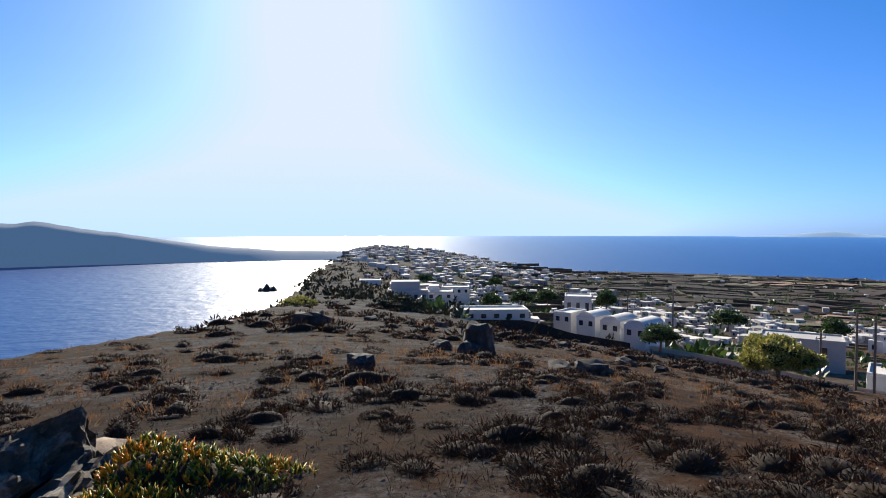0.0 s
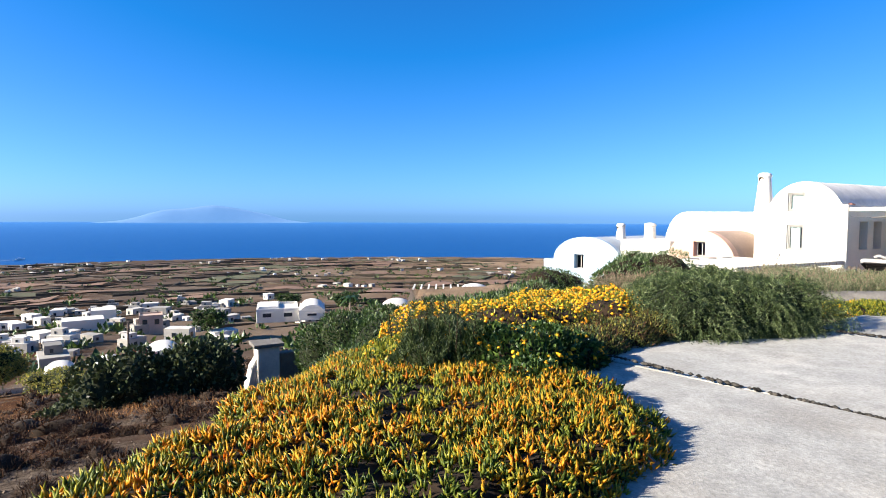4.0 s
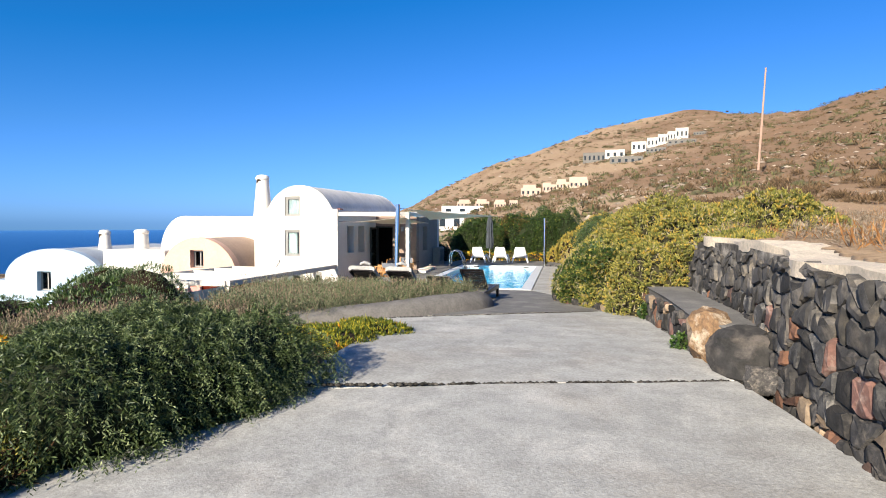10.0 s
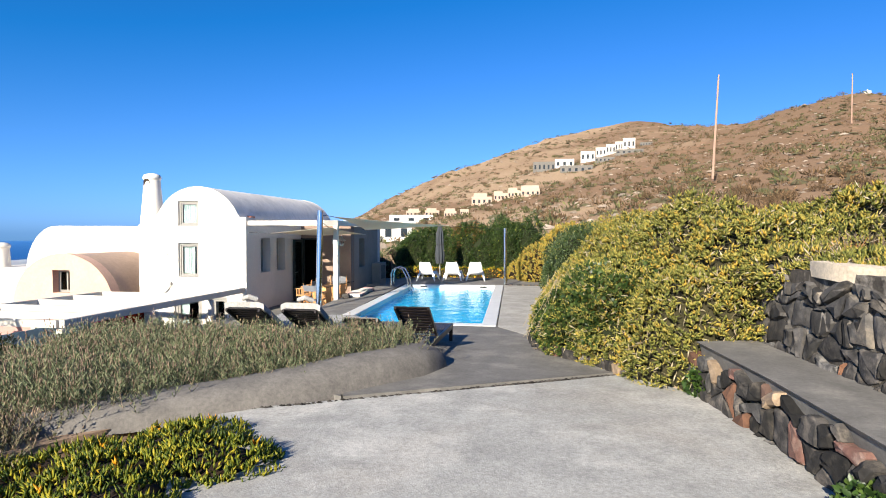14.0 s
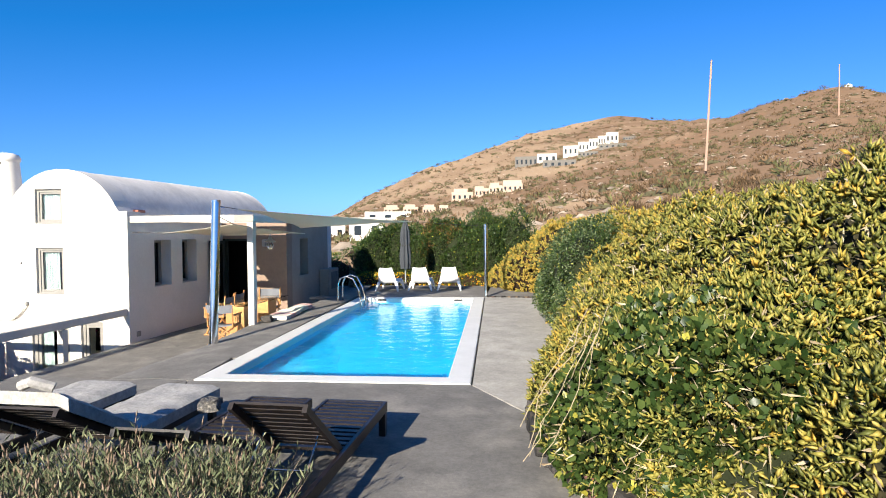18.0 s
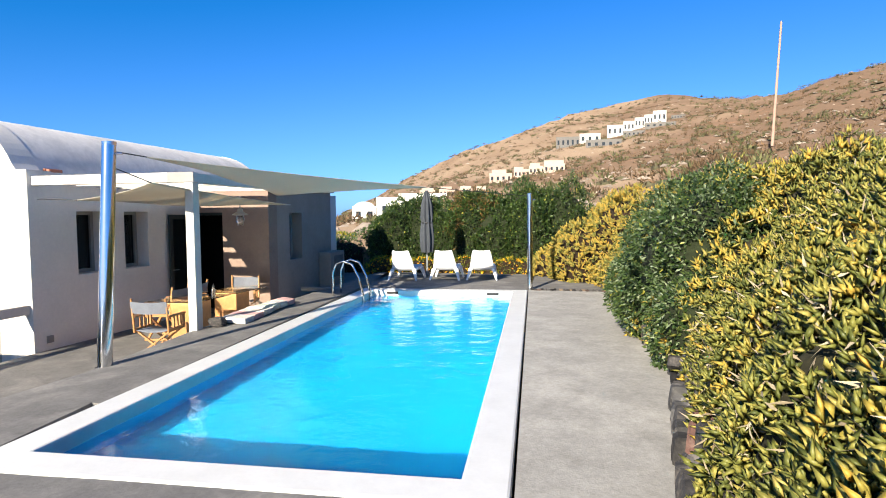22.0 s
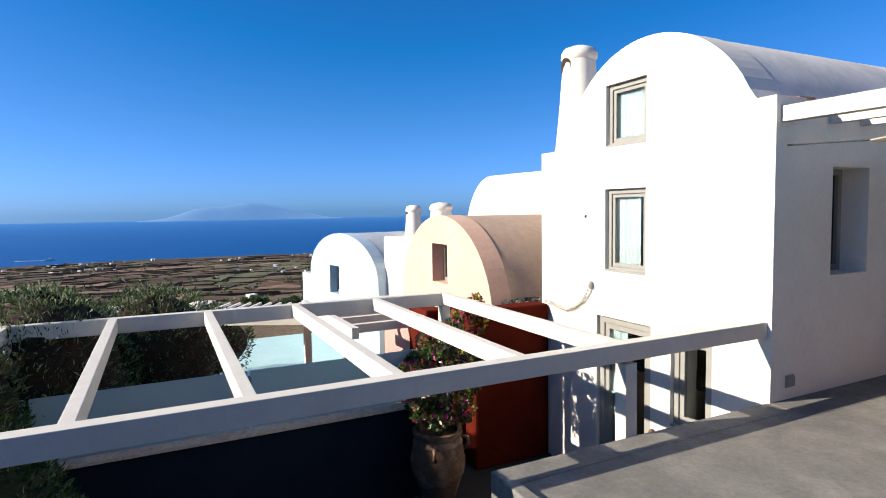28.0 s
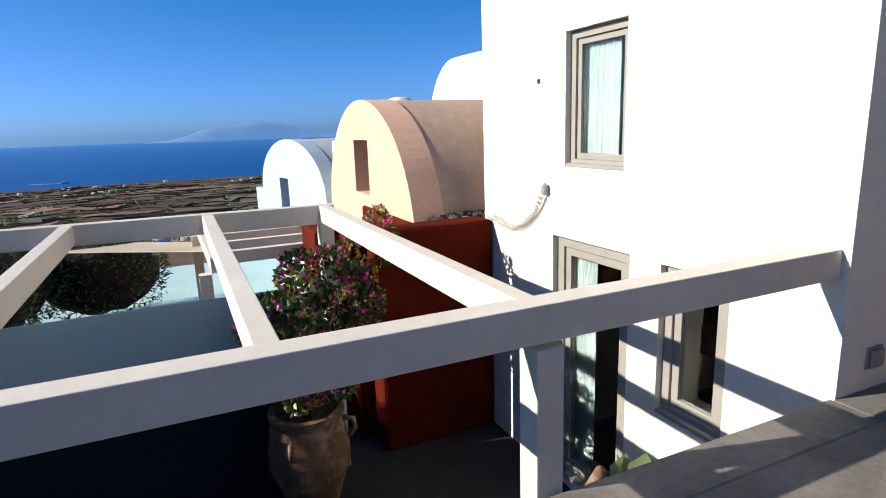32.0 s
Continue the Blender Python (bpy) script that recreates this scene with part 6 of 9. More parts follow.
for i, (x, y, z, s) in enumerate([(-2.9, 6.9, 0.45, 0.9), (-1.5, 7.3, 0.2, 0.6), (-3.3, 5.6, 0.4, 0.9)]):
    ob = new("rock", STONES[(0, 3, 0, 3, 7)[i]])
    ob.location, ob.scale, ob.rotation_euler, ob.parent = (x, y, z), (s, s * 0.7, s * 0.6), (0.4 * i, 0.3, 1.1 * i), outcrop

# pebbles in the driveway joints
for k in range(3):
    s = Shape()
    for i in range(230):
        x = rng.uniform(-0.2, 5.0)
        y = joint_y(k, x) + rng.uniform(-0.012, 0.012)
        z = lerp(DRIVE_Z, y) - 0.004
        r = rng.uniform(0.015, 0.032)
        s.add([(x + r * 1.5, y, z), (x, y + r * 0.75, z), (x - r * 1.5, y, z), (x, y - r * 0.75, z), (x, y, z + r * 0.8), (x, y, z - r * 0.7)], [(0, 1, 4), (1, 2, 4), (2, 3, 4), (3, 0, 4), (1, 0, 5), (2, 1, 5), (3, 2, 5), (0, 3, 5)])
    part("pebble_row", s, mat("dark_pebble", (0.065, 0.058, 0.05), (0.03, 0.028, 0.026), 20, 0.95, 0.1, 60, spec=0.05, island=0.7), drive, "dark sea pebbles set in the joint", 0, True)["kind"] = "stuff"

# rounded cement kerb of the lavender bed
kp = [(6.6, -11.75), (5.9, -12.2), (5.25, -12.75), (4.75, -13.35), (4.35, -13.95), (3.98, -14.5), (3.85, -14.95), (3.95, -15.25)]
rows = []
for i, (x, y) in enumerate(kp):
    a, b = Vector(kp[max(0, i - 1)]), Vector(kp[min(len(kp) - 1, i + 1)])
    d = (b - a).normalized()
    nx, ny = (d.y, -d.x) if d.y * 1 > 0 else (-d.y, d.x)
    h = 0.10 + 0.16 * min(1, i / 4) * (1 if i < 7 else 0.5)
    zb = lerp(DRIVE_Z, y) - 0.05
    rows.append([(x + nx * o * (1 if nx < 0 else -1) * 1.0, y + ny * o * (1 if nx < 0 else -1), zb + hh) for o, hh in ((0.34, 0), (0.30, 0.05 + h * 0.45), (0.2, 0.05 + h * 0.9), (0.02, 0.06 + h * 1.12), (-0.25, 0.06 + h), (-0.55, 0.02 + h * 0.5), (-0.6, -0.1))])
setting("bed_kerb", Shape().grid(rows), M_KERB, "rounded dark cement kerb around the lavender bed", "kerb", smooth=True)


# ---- windows and doors of the main house ----
M_DEEPGLASS = tintedglass("deep_dark_glass", (0.16, 0.19, 0.20))
M_CURTAIN = mat("pale_curtain", (0.20, 0.245, 0.245), (0.16, 0.20, 0.20), 6, 0.9, 0.1, 30)


def window(parent_name, label, x0, x1, z0, z1, y, frame=0.07, sash=0.055, dark=False, curtain=0.0):
    """A painted timber window set in the front wall; it looks towards +y."""
    w = thing(parent_name, label, "window", "", "structure")
    yo = y - 0.05
    part("outer_frame", ring(x0, x1, z0, z1, frame, yo - 0.06, yo), M_FRAME, w, bevel=0.004)
    part("sash", ring(x0 + frame, x1 - frame, z0 + frame, z1 - frame, sash, yo - 0.07, yo - 0.02), M_FRAME, w, bevel=0.004)
    a = frame + sash
    pane = part("pane", Shape().box(x0 + a, x1 - a, yo - 0.050, yo - 0.042, z0 + a, z1 - a), M_GLASS, w, "clear window glass")
    pane.visible_shadow = False
    if curtain:
        part("curtain", Shape().grid([[(x0 + a + (x1 - x0 - 2 * a) * (1 - curtain + curtain * i / 20), yo - 0.078 + 0.008 * math.sin(i * 1.9), z) for i in range(21)] for z in (z0 + a, z1 - a)]), M_CURTAIN, w, "pale hanging curtain", 0, True)
    part("sill", Shape().box(x0, x1, yo - 0.02, yo + 0.045, z0 - 0.0, z0 + 0.03), M_FRAME, w, bevel=0.006)
    return w


def ring(x0, x1, z0, z1, t, y0, y1):
    s = Shape()
    o = [(x0, z0), (x1, z0), (x1, z1), (x0, z1)]
    i = [(x0 + t, z0 + t), (x1 - t, z0 + t), (x1 - t, z1 - t), (x0 + t, z1 - t)]
    v = [(x, y, z) for y in (y0, y1) for r in (o, i) for x, z in r]
    f = []
    for k in range(4):
        j = (k + 1) % 4
        f += [(k, j, 4 + j, 4 + k), (8 + k, 12 + k, 12 + j, 8 + j), (k, 8 + k, 8 + j, j), (4 + k, 4 + j, 12 + j, 12 + k)]
    return s.add(v, f)


window("window_1", "upper greige timber window with pale curtain", 12.46, 13.12, 2.55, 3.30, HY, 0.06, 0.045, curtain=1.0)
window("window_2", "tall greige timber window with half-drawn curtain", 12.46, 13.13, 1.03, 2.045, HY, 0.06, 0.045, curtain=0.8)
window("door_1", "greige timber double door to the courtyard", 12.37, 13.28, -1.7, 0.46, HY, 0.09, 0.07, curtain=0.45)
window("window_3", "narrow greige courtyard window", 11.555, 12.085, -0.60, 0.45, HY, 0.07, 0.06)
for n, (y0, y1, z0, z1) in enumerate(SIDE):
    w = thing(f"window_{n + 4}", "deep narrow side window with dark glass", "window", "", "structure")
    fr = ring(y0, y1, z0, z1, 0.06, HX0 + 0.26, HX0 + 0.34)
    fr.v = [(b, a, c) for a, b, c in fr.v]
    part("outer_frame", fr, M_FRAME, w)
    part("pane", Shape().box(HX0 + 0.30, HX0 + 0.31, y0 + 0.06, y1 - 0.06, z0 + 0.06, z1 - 0.06), M_DEEPGLASS, w)
w = thing("window_6", "deep annex window with dark glass", "window", "", "structure")
fr = ring(FARW[0][0], FARW[0][1], FARW[0][2], FARW[0][3], 0.06, 9.33, 9.40)
fr.v = [(b, a, c) for a, b, c in fr.v]
part("outer_frame", fr, M_FRAME, w)
part("pane", Shape().box(9.36, 9.37, FARW[0][0] + 0.06, FARW[0][1] - 0.06, 1.16, 2.09), M_DEEPGLASS, w)
M_DOOR = mat("dark_green_timber", (0.035, 0.045, 0.042), (0.025, 0.032, 0.03), 5, 0.45, 0.06, 50)
d = thing("door_2", "open dark terrace door folded against the wall", "door", "", "structure")
dr = ring(-26.80, -26.10, 0.02, 2.12, 0.09, HX0 - 0.09, HX0 - 0.045)
dr.v = [(b, a, c) for a, b, c in dr.v]
part("leaf_frame", dr, M_DOOR, d)
part("pane", Shape().box(HX0 - 0.072, HX0 - 0.062, -26.72, -26.18, 0.5, 2.04), M_DEEPGLASS, d)
part("lower_panel", Shape().box(HX0 - 0.08, HX0 - 0.055, -26.72, -26.18, 0.1, 0.5), M_DOOR, d)
part("door_frame", ring(10.15, 10.93, -0.05, 2.16, 0.06, -27.05, -26.95), M_DOOR, d)
part("door_handle", Shape().tube([(HX0 - 0.10, -26.15, 1.0), (HX0 - 0.15, -26.15, 1.0), (HX0 - 0.15, -26.27, 1.0)], 0.009, 8), mat("brushed_steel", (0.55, 0.55, 0.55), (0.45, 0.45, 0.45), 20, 0.3, 0.0, metal=1.0), d, "steel lever handle")
for nm, hx0, hx1, hz0, hz1, yy, hm in (("peach", 16.30, 16.90, 0.555, 1.235, -22.47, M_FRAME), ("blue", 24.32, 24.98, -0.65, 0.195, -22.87, M_FRAME)):
    w = thing(f"{nm}_house_window", "small recessed timber window with dark glass", "window", "", "structure")
    part("outer_frame", ring(hx0, hx1, hz0, hz1, 0.07, yy - 0.30, yy - 0.22), hm, w)
    part("mullion", Shape().box((hx0 + hx1) / 2 - 0.025, (hx0 + hx1) / 2 + 0.025, yy - 0.29, yy - 0.23, hz0 + 0.07, hz1 - 0.07), hm, w)
    part("pane", Shape().box(hx0 + 0.06, hx1 - 0.06, yy - 0.27, yy - 0.26, hz0 + 0.06, hz1 - 0.06), M_DEEPGLASS, w)
    if nm == "blue":
        w.matrix_world = blue.matrix_world.copy()


# ---- chimneys ----
def chimney(x, y, z0, z1, r0, r1, label, hood=True):
    c = thing("chimney", label, "chimney", "white chimneys")
    n = 24
    rows = []
    for k in range(9):
        t = k / 8
        r = r0 + (r1 - r0) * t ** 0.7
        rows.append([(x + r * math.cos(2 * math.pi * j / n) * 1.0, y + r * math.sin(2 * math.pi * j / n), z0 + (z1 - z0) * t) for j in range(n)])
    part("shaft", Shape().grid(rows, closed=True), M_WHITE, c, smooth=True)
    part("hood", Shape().lathe((x, y, z1), [(r1, 0), (r1 * 1.12, 0.04), (r1 * 1.12, 0.10), (r1 * 0.95, 0.17), (r1 * 0.5, 0.21), (0.001, 0.22)], n), M_WHITE, c, smooth=40)
    s = Shape()
    if hood:
        arch = [(-0.1, -0.02), (0.1, -0.02)] + [(0.1 * math.cos(a), 0.1 + 0.09 * math.sin(a)) for a in [math.pi * i / 8 for i in range(9)]]
        s.add([(x + 0.02 + u * r1 / 0.22, y + math.sqrt(max(0, (r1 * 1.03) ** 2 - (u * r1 / 0.22) ** 2)) + 0.012, z1 - 0.16 + v) for u, v in arch], [tuple(range(len(arch)))])
        # Flat dark arch on the shaft paints in the shade of the vent opening.
        part("smoke_vent", s, mat("vent_shade", (0.05, 0.035, 0.02), (0.03, 0.02, 0.015), 8, 1.0, 0.1), c, "arched vent painted dark in place of an opening")
    return c


chimney(14.55, -23.85, 2.3, 4.0, 0.42, 0.24, "tapered white plaster chimney with an arched vent")
chimney(23.6, -25.0, 0.0, 1.76, 0.42, 0.22, "rounded white chimney with an arched vent")
chimney(21.4, -24.85, 0.3, 1.80, 0.38, 0.28, "stout white chimney with a small cap", False)

# wall hook with a coiled cable, wall box, roof clutter
M_STEEL = mat("polished_steel", (0.72, 0.72, 0.72), (0.62, 0.62, 0.62), 3, 0.12, 0.0, metal=1.0)
M_BLACK = mat("black_plastic", (0.02, 0.02, 0.02), (0.014, 0.014, 0.014), 10, 0.5, 0.05, 50)
cable = thing("coiled_cable", "white coiled cable hanging from a wall hook", "cable")
pts = []
for i in range(160):
    t = i / 159
    x = 13.37 + 0.95 * t
    z = lerp([(13.37, 0.81), (13.44, 0.69), (13.52, 0.60), (13.66, 0.505), (13.83, 0.445), (14.0, 0.455), (14.15, 0.49), (14.4, 0.50)], x)
    pts.append((x, HY + 0.045 + 0.024 * math.cos(i * 1.3), z + 0.024 * math.sin(i * 1.3)))
part("coil", Shape().tube(pts, 0.009, 5), M_BEAM, cable, "white coiled cord")
part("hook", Shape().lathe((13.36, HY + 0.03, 0.83), [(0.001, 0.06), (0.03, 0.03), (0.035, -0.03), (0.001, -0.05)], 10), M_FRAME, cable)
anchor = thing("wall_anchor", "small dark anchor hole in the white wall", "anchor")
part("plug", Shape().tube([(13.49, HY - 0.004, 1.71), (13.49, HY + 0.006, 1.71)], 0.022, 12), M_BLACK, anchor)
box = thing("wall_socket", "grey outdoor socket box on the side wall", "socket")
part("back_plate", Shape().box(HX0 - 0.012, HX0 + 0.005, -23.42, -23.30, 0.115, 0.23), M_FRAME, box, bevel=0.004)
part("cover", Shape().box(HX0 - 0.03, HX0 - 0.012, -23.41, -23.31, 0.125, 0.22), M_FRAME, box, bevel=0.006)
tile = thing("roof_tile", "broken terracotta tiles on the parapet", "roof tile")
for i in range(3):
    part("tile", Shape().box(11.05 + 0.09 * i, 11.12 + 0.09 * i, -23.85 - 0.05 * i, -23.6, 2.788, 2.85 + 0.01 * i), mat("terracotta", (0.36, 0.15, 0.09), (0.28, 0.11, 0.07), 6, 0.9, 0.3, 40), tile, bevel=0.01)

# ---- terrace pergola with shade sails ----
perg = thing("terrace_pergola", "white timber pergola beams over the terrace", "pergola")
part("front_beam", Shape().box(8.14, HX0 - 0.003, -23.275, -23.155, 2.565, 2.705), M_BEAM, perg, bevel=0.006)
part("side_beam", Shape().box(8.15, 8.29, -26.9, -23.28, 2.55, 2.695), M_BEAM, perg, bevel=0.006)
part("back_beam", Shape().box(8.14, 9.0, -26.99, -26.905, 2.56, 2.70), M_BEAM, perg, bevel=0.006)
part("post", Shape().box(8.15, 8.28, -23.285, -23.145, 0.38, 2.56), M_BEAM, perg, bevel=0.006)
for i in range(6):
    part("rafter", Shape().box(8.30, HX0 - 0.004, -23.95 - 0.5 * i, -23.87 - 0.5 * i, 2.585, 2.69), M_BEAM, perg, bevel=0.004)
part("post_plate", Shape().box(8.13, 8.55, -23.15, -23.135, 2.565, 2.705), M_FRAME, perg)


def pole(x, y, z0, tx, ty, z1, r, label):
    p = thing("sail_pole", label, "pole", "shade sail poles")
    part("tube", Shape().tube([(x, y, z0), (tx, ty, z1)], r, 24), M_STEEL, p, smooth=40)
    part("cap", Shape().lathe((tx, ty, z1), [(r * 1.02, -0.03), (r * 1.02, 0.012), (0.001, 0.02)], 24), M_STEEL, p)
    part("base_ring", Shape().lathe((x, y, z0), [(r * 1.25, 0.0), (r * 1.25, 0.012), (r, 0.014)], 24), M_STEEL, p)
    part("eye_bolt", Shape().tube([(tx - r, ty - 0.02, z1 - 0.12), (tx - r - 0.06, ty - 0.04, z1 - 0.12)], 0.012, 8), M_STEEL, p)
    return p


pole(7.93, -21.24, 0.43, 7.96, -21.46, 2.90, 0.075, "slightly leaning polished steel pole for the shade sail")
pole(3.80, -28.15, 0.45, 3.82, -28.2, 2.50, 0.055, "polished steel pole at the pool corner")
M_SAIL = mat("beige_sail_canvas", (0.62, 0.57, 0.47), (0.58, 0.53, 0.43), 3, 0.9, 0.1, 200)
sn = M_SAIL.node_tree
tl = sn.nodes.new("ShaderNodeBsdfTranslucent")
tl.inputs["Color"].default_value = (0.62, 0.56, 0.45, 1)
mx = sn.nodes.new("ShaderNodeMixShader")
mx.inputs[0].default_value = 0.45
sn.links.new(sn.nodes["Principled BSDF"].outputs[0], mx.inputs[1])
sn.links.new(tl.outputs[0], mx.inputs[2])
sn.links.new(mx.outputs[0], sn.nodes["Material Output"].inputs["Surface"])


def sail(label, a, b, c, d, dip, curve=0.12, n=22):
    """A four-cornered sail a-b-c-d with hollow edges and a sag."""
    a, b, c, d = [Vector(p) for p in (a, b, c, d)]
    mid = (a + b + c + d) / 4
    rows = []
    for i in range(n + 1):
        v = i / n
        row = []
        for j in range(n + 1):
            u = j / n
            p = a.lerp(b, u).lerp(d.lerp(c, u), v)
            edge = max(4 * u * (1 - u) * abs(2 * v - 1) ** 3, 4 * v * (1 - v) * abs(2 * u - 1) ** 3)
            p = p.lerp(mid, curve * edge)
            row.append((p.x, p.y, p.z - dip * 16 * u * (1 - u) * v * (1 - v)))
        rows.append(row)
    s = thing("shade_sail", label, "shade sail", "shade sails")
    part("canvas", Shape().slab(rows, 0.004), M_SAIL, s, smooth=True)
    for nm, p, q in (("edge_cord", 0, None),):
        border = rows[0] + [r[-1] for r in rows[1:]] + rows[-1][-2::-1] + [r[0] for r in rows[-2:0:-1]]
        part(nm, Shape().tube([(x, y, z - 0.002) for x, y, z in border + border[:1]], 0.008, 5), M_SAIL, s, "stitched hem cord")
    return s, rows


upper, r1 = sail("beige shade sail stretched from pole to pergola over the pool edge", (7.70, -21.72, 2.76), (7.98, -23.6, 2.66), (8.08, -25.42, 2.44), (5.50, -26.25, 2.58), 0.10, 0.13)
lower, r2 = sail("beige shade sail stretched below the pergola rafters", (8.05, -22.2, 2.50), (10.3, -23.35, 2.34), (10.75, -26.6, 2.36), (8.45, -26.6, 2.30), 0.10, 0.09)
for s, pts in ((upper, [((7.9, -21.5, 2.80), (7.70, -21.72, 2.76)), ((5.50, -26.25, 2.58), (3.86, -28.18, 2.46)), ((8.08, -25.42, 2.44), (8.2, -25.5, 2.47))]), (lower, [((7.93, -21.5, 2.62), (8.05, -22.2, 2.50)), ((10.3, -23.35, 2.34), (10.95, -23.25, 2.36)), ((10.75, -26.6, 2.36), (10.95, -26.7, 2.38))])):
    for p, q in pts:
        part("turnbuckle", Shape().tube([p, q], 0.007, 8), M_BLACK, s, "black tensioning rope")

lamp = thing("lantern", "galvanised ship lantern hanging under the pergola", "lantern")
M_ZINC = mat("galvanised_zinc", (0.45, 0.46, 0.46), (0.36, 0.37, 0.37), 12, 0.45, 0.1, 40, metal=0.7)
part("rod", Shape().tube([(8.95, -25.6, 2.44), (8.95, -25.6, 2.2)], 0.012, 8), M_ZINC, lamp)
part("cap", Shape().lathe((8.95, -25.6, 2.1), [(0.02, 0.14), (0.05, 0.10), (0.06, 0.06), (0.13, 0.02), (0.14, 0.0), (0.06, -0.01)], 20), M_ZINC, lamp, smooth=40)
part("globe", Shape().lathe((8.95, -25.6, 2.1), [(0.055, -0.01), (0.075, -0.06), (0.07, -0.14), (0.04, -0.18), (0.001, -0.19)], 20), tintedglass("clear_globe", (0.8, 0.85, 0.85)), lamp, smooth=True)
for i in range(4):
    a = i * math.pi / 2
    part("guard_wire", Shape().tube([(8.95 + 0.07 * math.cos(a), -25.6 + 0.07 * math.sin(a), 2.09), (8.95 + 0.088 * math.cos(a), -25.6 + 0.088 * math.sin(a), 2.02), (8.95 + 0.05 * math.cos(a), -25.6 + 0.05 * math.sin(a), 1.90)], 0.004, 5), M_ZINC, lamp)
sconce = thing("wall_light", "small box wall light beside the door", "wall light")
part("backplate", Shape().box(9.64, 9.76, -26.85, -26.835, 1.95, 2.15), M_ZINC, sconce)
part("body", Shape().box(9.655, 9.745, -26.835, -26.76, 1.97, 2.13), M_ZINC, sconce, bevel=0.008)

# ---- director's chairs and glass tables on the terrace ----
M_WOOD = mat("orange_varnished_wood", (0.46, 0.23, 0.085), (0.36, 0.17, 0.06), 14, 0.4, 0.06, 90, jitter=0.08)
M_CANVAS = mat("grey_blue_canvas", (0.17, 0.18, 0.20), (0.13, 0.14, 0.16), 6, 0.9, 0.25, 160)


def director_chair():
    c = thing("director_chair", "folding wooden chair with grey canvas seat and back", "chair", "director chairs")
    for s in (-1, 1):
        x = 0.26 * s
        part("runner", Shape().bar((x, -0.23, 0.02), (x, 0.25, 0.02), 0.035, 0.035), M_WOOD, c, bevel=0.004)
        part("seat_rail", Shape().bar((x, -0.21, 0.43), (x, 0.23, 0.43), 0.03, 0.05), M_WOOD, c, bevel=0.004)
        part("arm", Shape().bar((x, -0.22, 0.63), (x, 0.25, 0.63), 0.05, 0.025), M_WOOD, c, bevel=0.006)
        for k in range(3):
            part("arm_slat", Shape().bar((x, -0.05 + 0.095 * k, 0.44), (x, -0.05 + 0.095 * k, 0.625), 0.014, 0.03, (0, 1, 0)), M_WOOD, c)
        part("front_post", Shape().bar((x, 0.215, 0.40), (x, 0.215, 0.625), 0.028, 0.032, (0, 1, 0)), M_WOOD, c)
        part("back_post", Shape().tube([(x, -0.20, 0.40), (x, -0.22, 0.62), (x, -0.255, 0.90)], 0.016, 10), M_WOOD, c, smooth=40)
        for y, e in ((-0.15, 0), (0.17, 0.028)):
            part("leg", Shape().bar((-x, y + (e if s > 0 else 0), 0.03), (x, y + (e if s > 0 else 0), 0.42), 0.022, 0.04, (0, 1, 0)), M_WOOD, c, bevel=0.003)
    seat = [[(-0.255 + 0.51 * i / 12, y, 0.435 - 0.035 * math.sin(math.pi * i / 12)) for i in range(13)] for y in (-0.19, 0.02, 0.22)]
    part("seat", Shape().slab(seat, 0.006), M_CANVAS, c, "sagging grey canvas seat", smooth=True)
    back = [[(-0.275 + 0.55 * i / 12, -0.225 - 0.035 * (z - 0.66) / 0.2 - 0.045 * math.sin(math.pi * i / 12), z - 0.012 * math.sin(math.pi * i / 12)) for i in range(13)] for z in (0.69, 0.77, 0.86)]
    s = Shape().grid(back)
    s.grid([[(x, y - 0.006, z) for x, y, z in r] for r in back])
    part("backrest", s, M_CANVAS, c, "slung grey canvas back", smooth=True)
    return c


chair = director_chair()
chair.matrix_world = pose(8.92, -23.33, 0.0, 0, 0, 188)
for x, y, rz in ((9.72, -24.52, -82), (9.86, -25.25, -84), (9.27, -26.14, 19)):
    copy_thing(chair, pose(x, y, 0.0, 0, 0, rz))
M_TGLASS = tintedglass("table_glass", (0.72, 0.82, 0.80))
for x, y, sx in ((9.12, -24.35, 0.85), (9.1, -25.5, 0.85)):
    tb = thing("glass_table", "glass-topped table on an orange wooden box base", "table", "glass tables")
    part("top", Shape().box(x - sx / 2, x + sx / 2, y - 0.5, y + 0.5, 0.72, 0.732), M_TGLASS, tb, "clear glass top", bevel=0.003).visible_shadow = False
    for s in (-1, 1):
        part("panel", Shape().box(x - 0.22, x + 0.22, y + s * 0.2 - 0.015, y + s * 0.2 + 0.015, 0.0, 0.72), M_WOOD, tb)
        part("panel", Shape().box(x + s * 0.205 - 0.015, x + s * 0.205 + 0.015, y - 0.184, y + 0.184, 0.0, 0.718), M_WOOD, tb)
bottle = thing("spray_bottle", "clear pump bottle with a black cap", "bottle")
part("body", Shape().lathe((8.8, -24.5, 0.733), [(0.001, 0), (0.035, 0.005), (0.035, 0.12), (0.014, 0.15), (0.014, 0.16)], 16), tintedglass("pale_plastic", (0.75, 0.82, 0.88), 0.2), bottle, smooth=40)
part("cap", Shape().lathe((8.8, -24.5, 0.893), [(0.018, 0), (0.018, 0.03), (0.008, 0.035), (0.008, 0.06), (0.001, 0.06)], 14), M_BLACK, bottle)
towel = thing("striped_mattress", "thin striped floor mattress with faded pattern", "mattress")
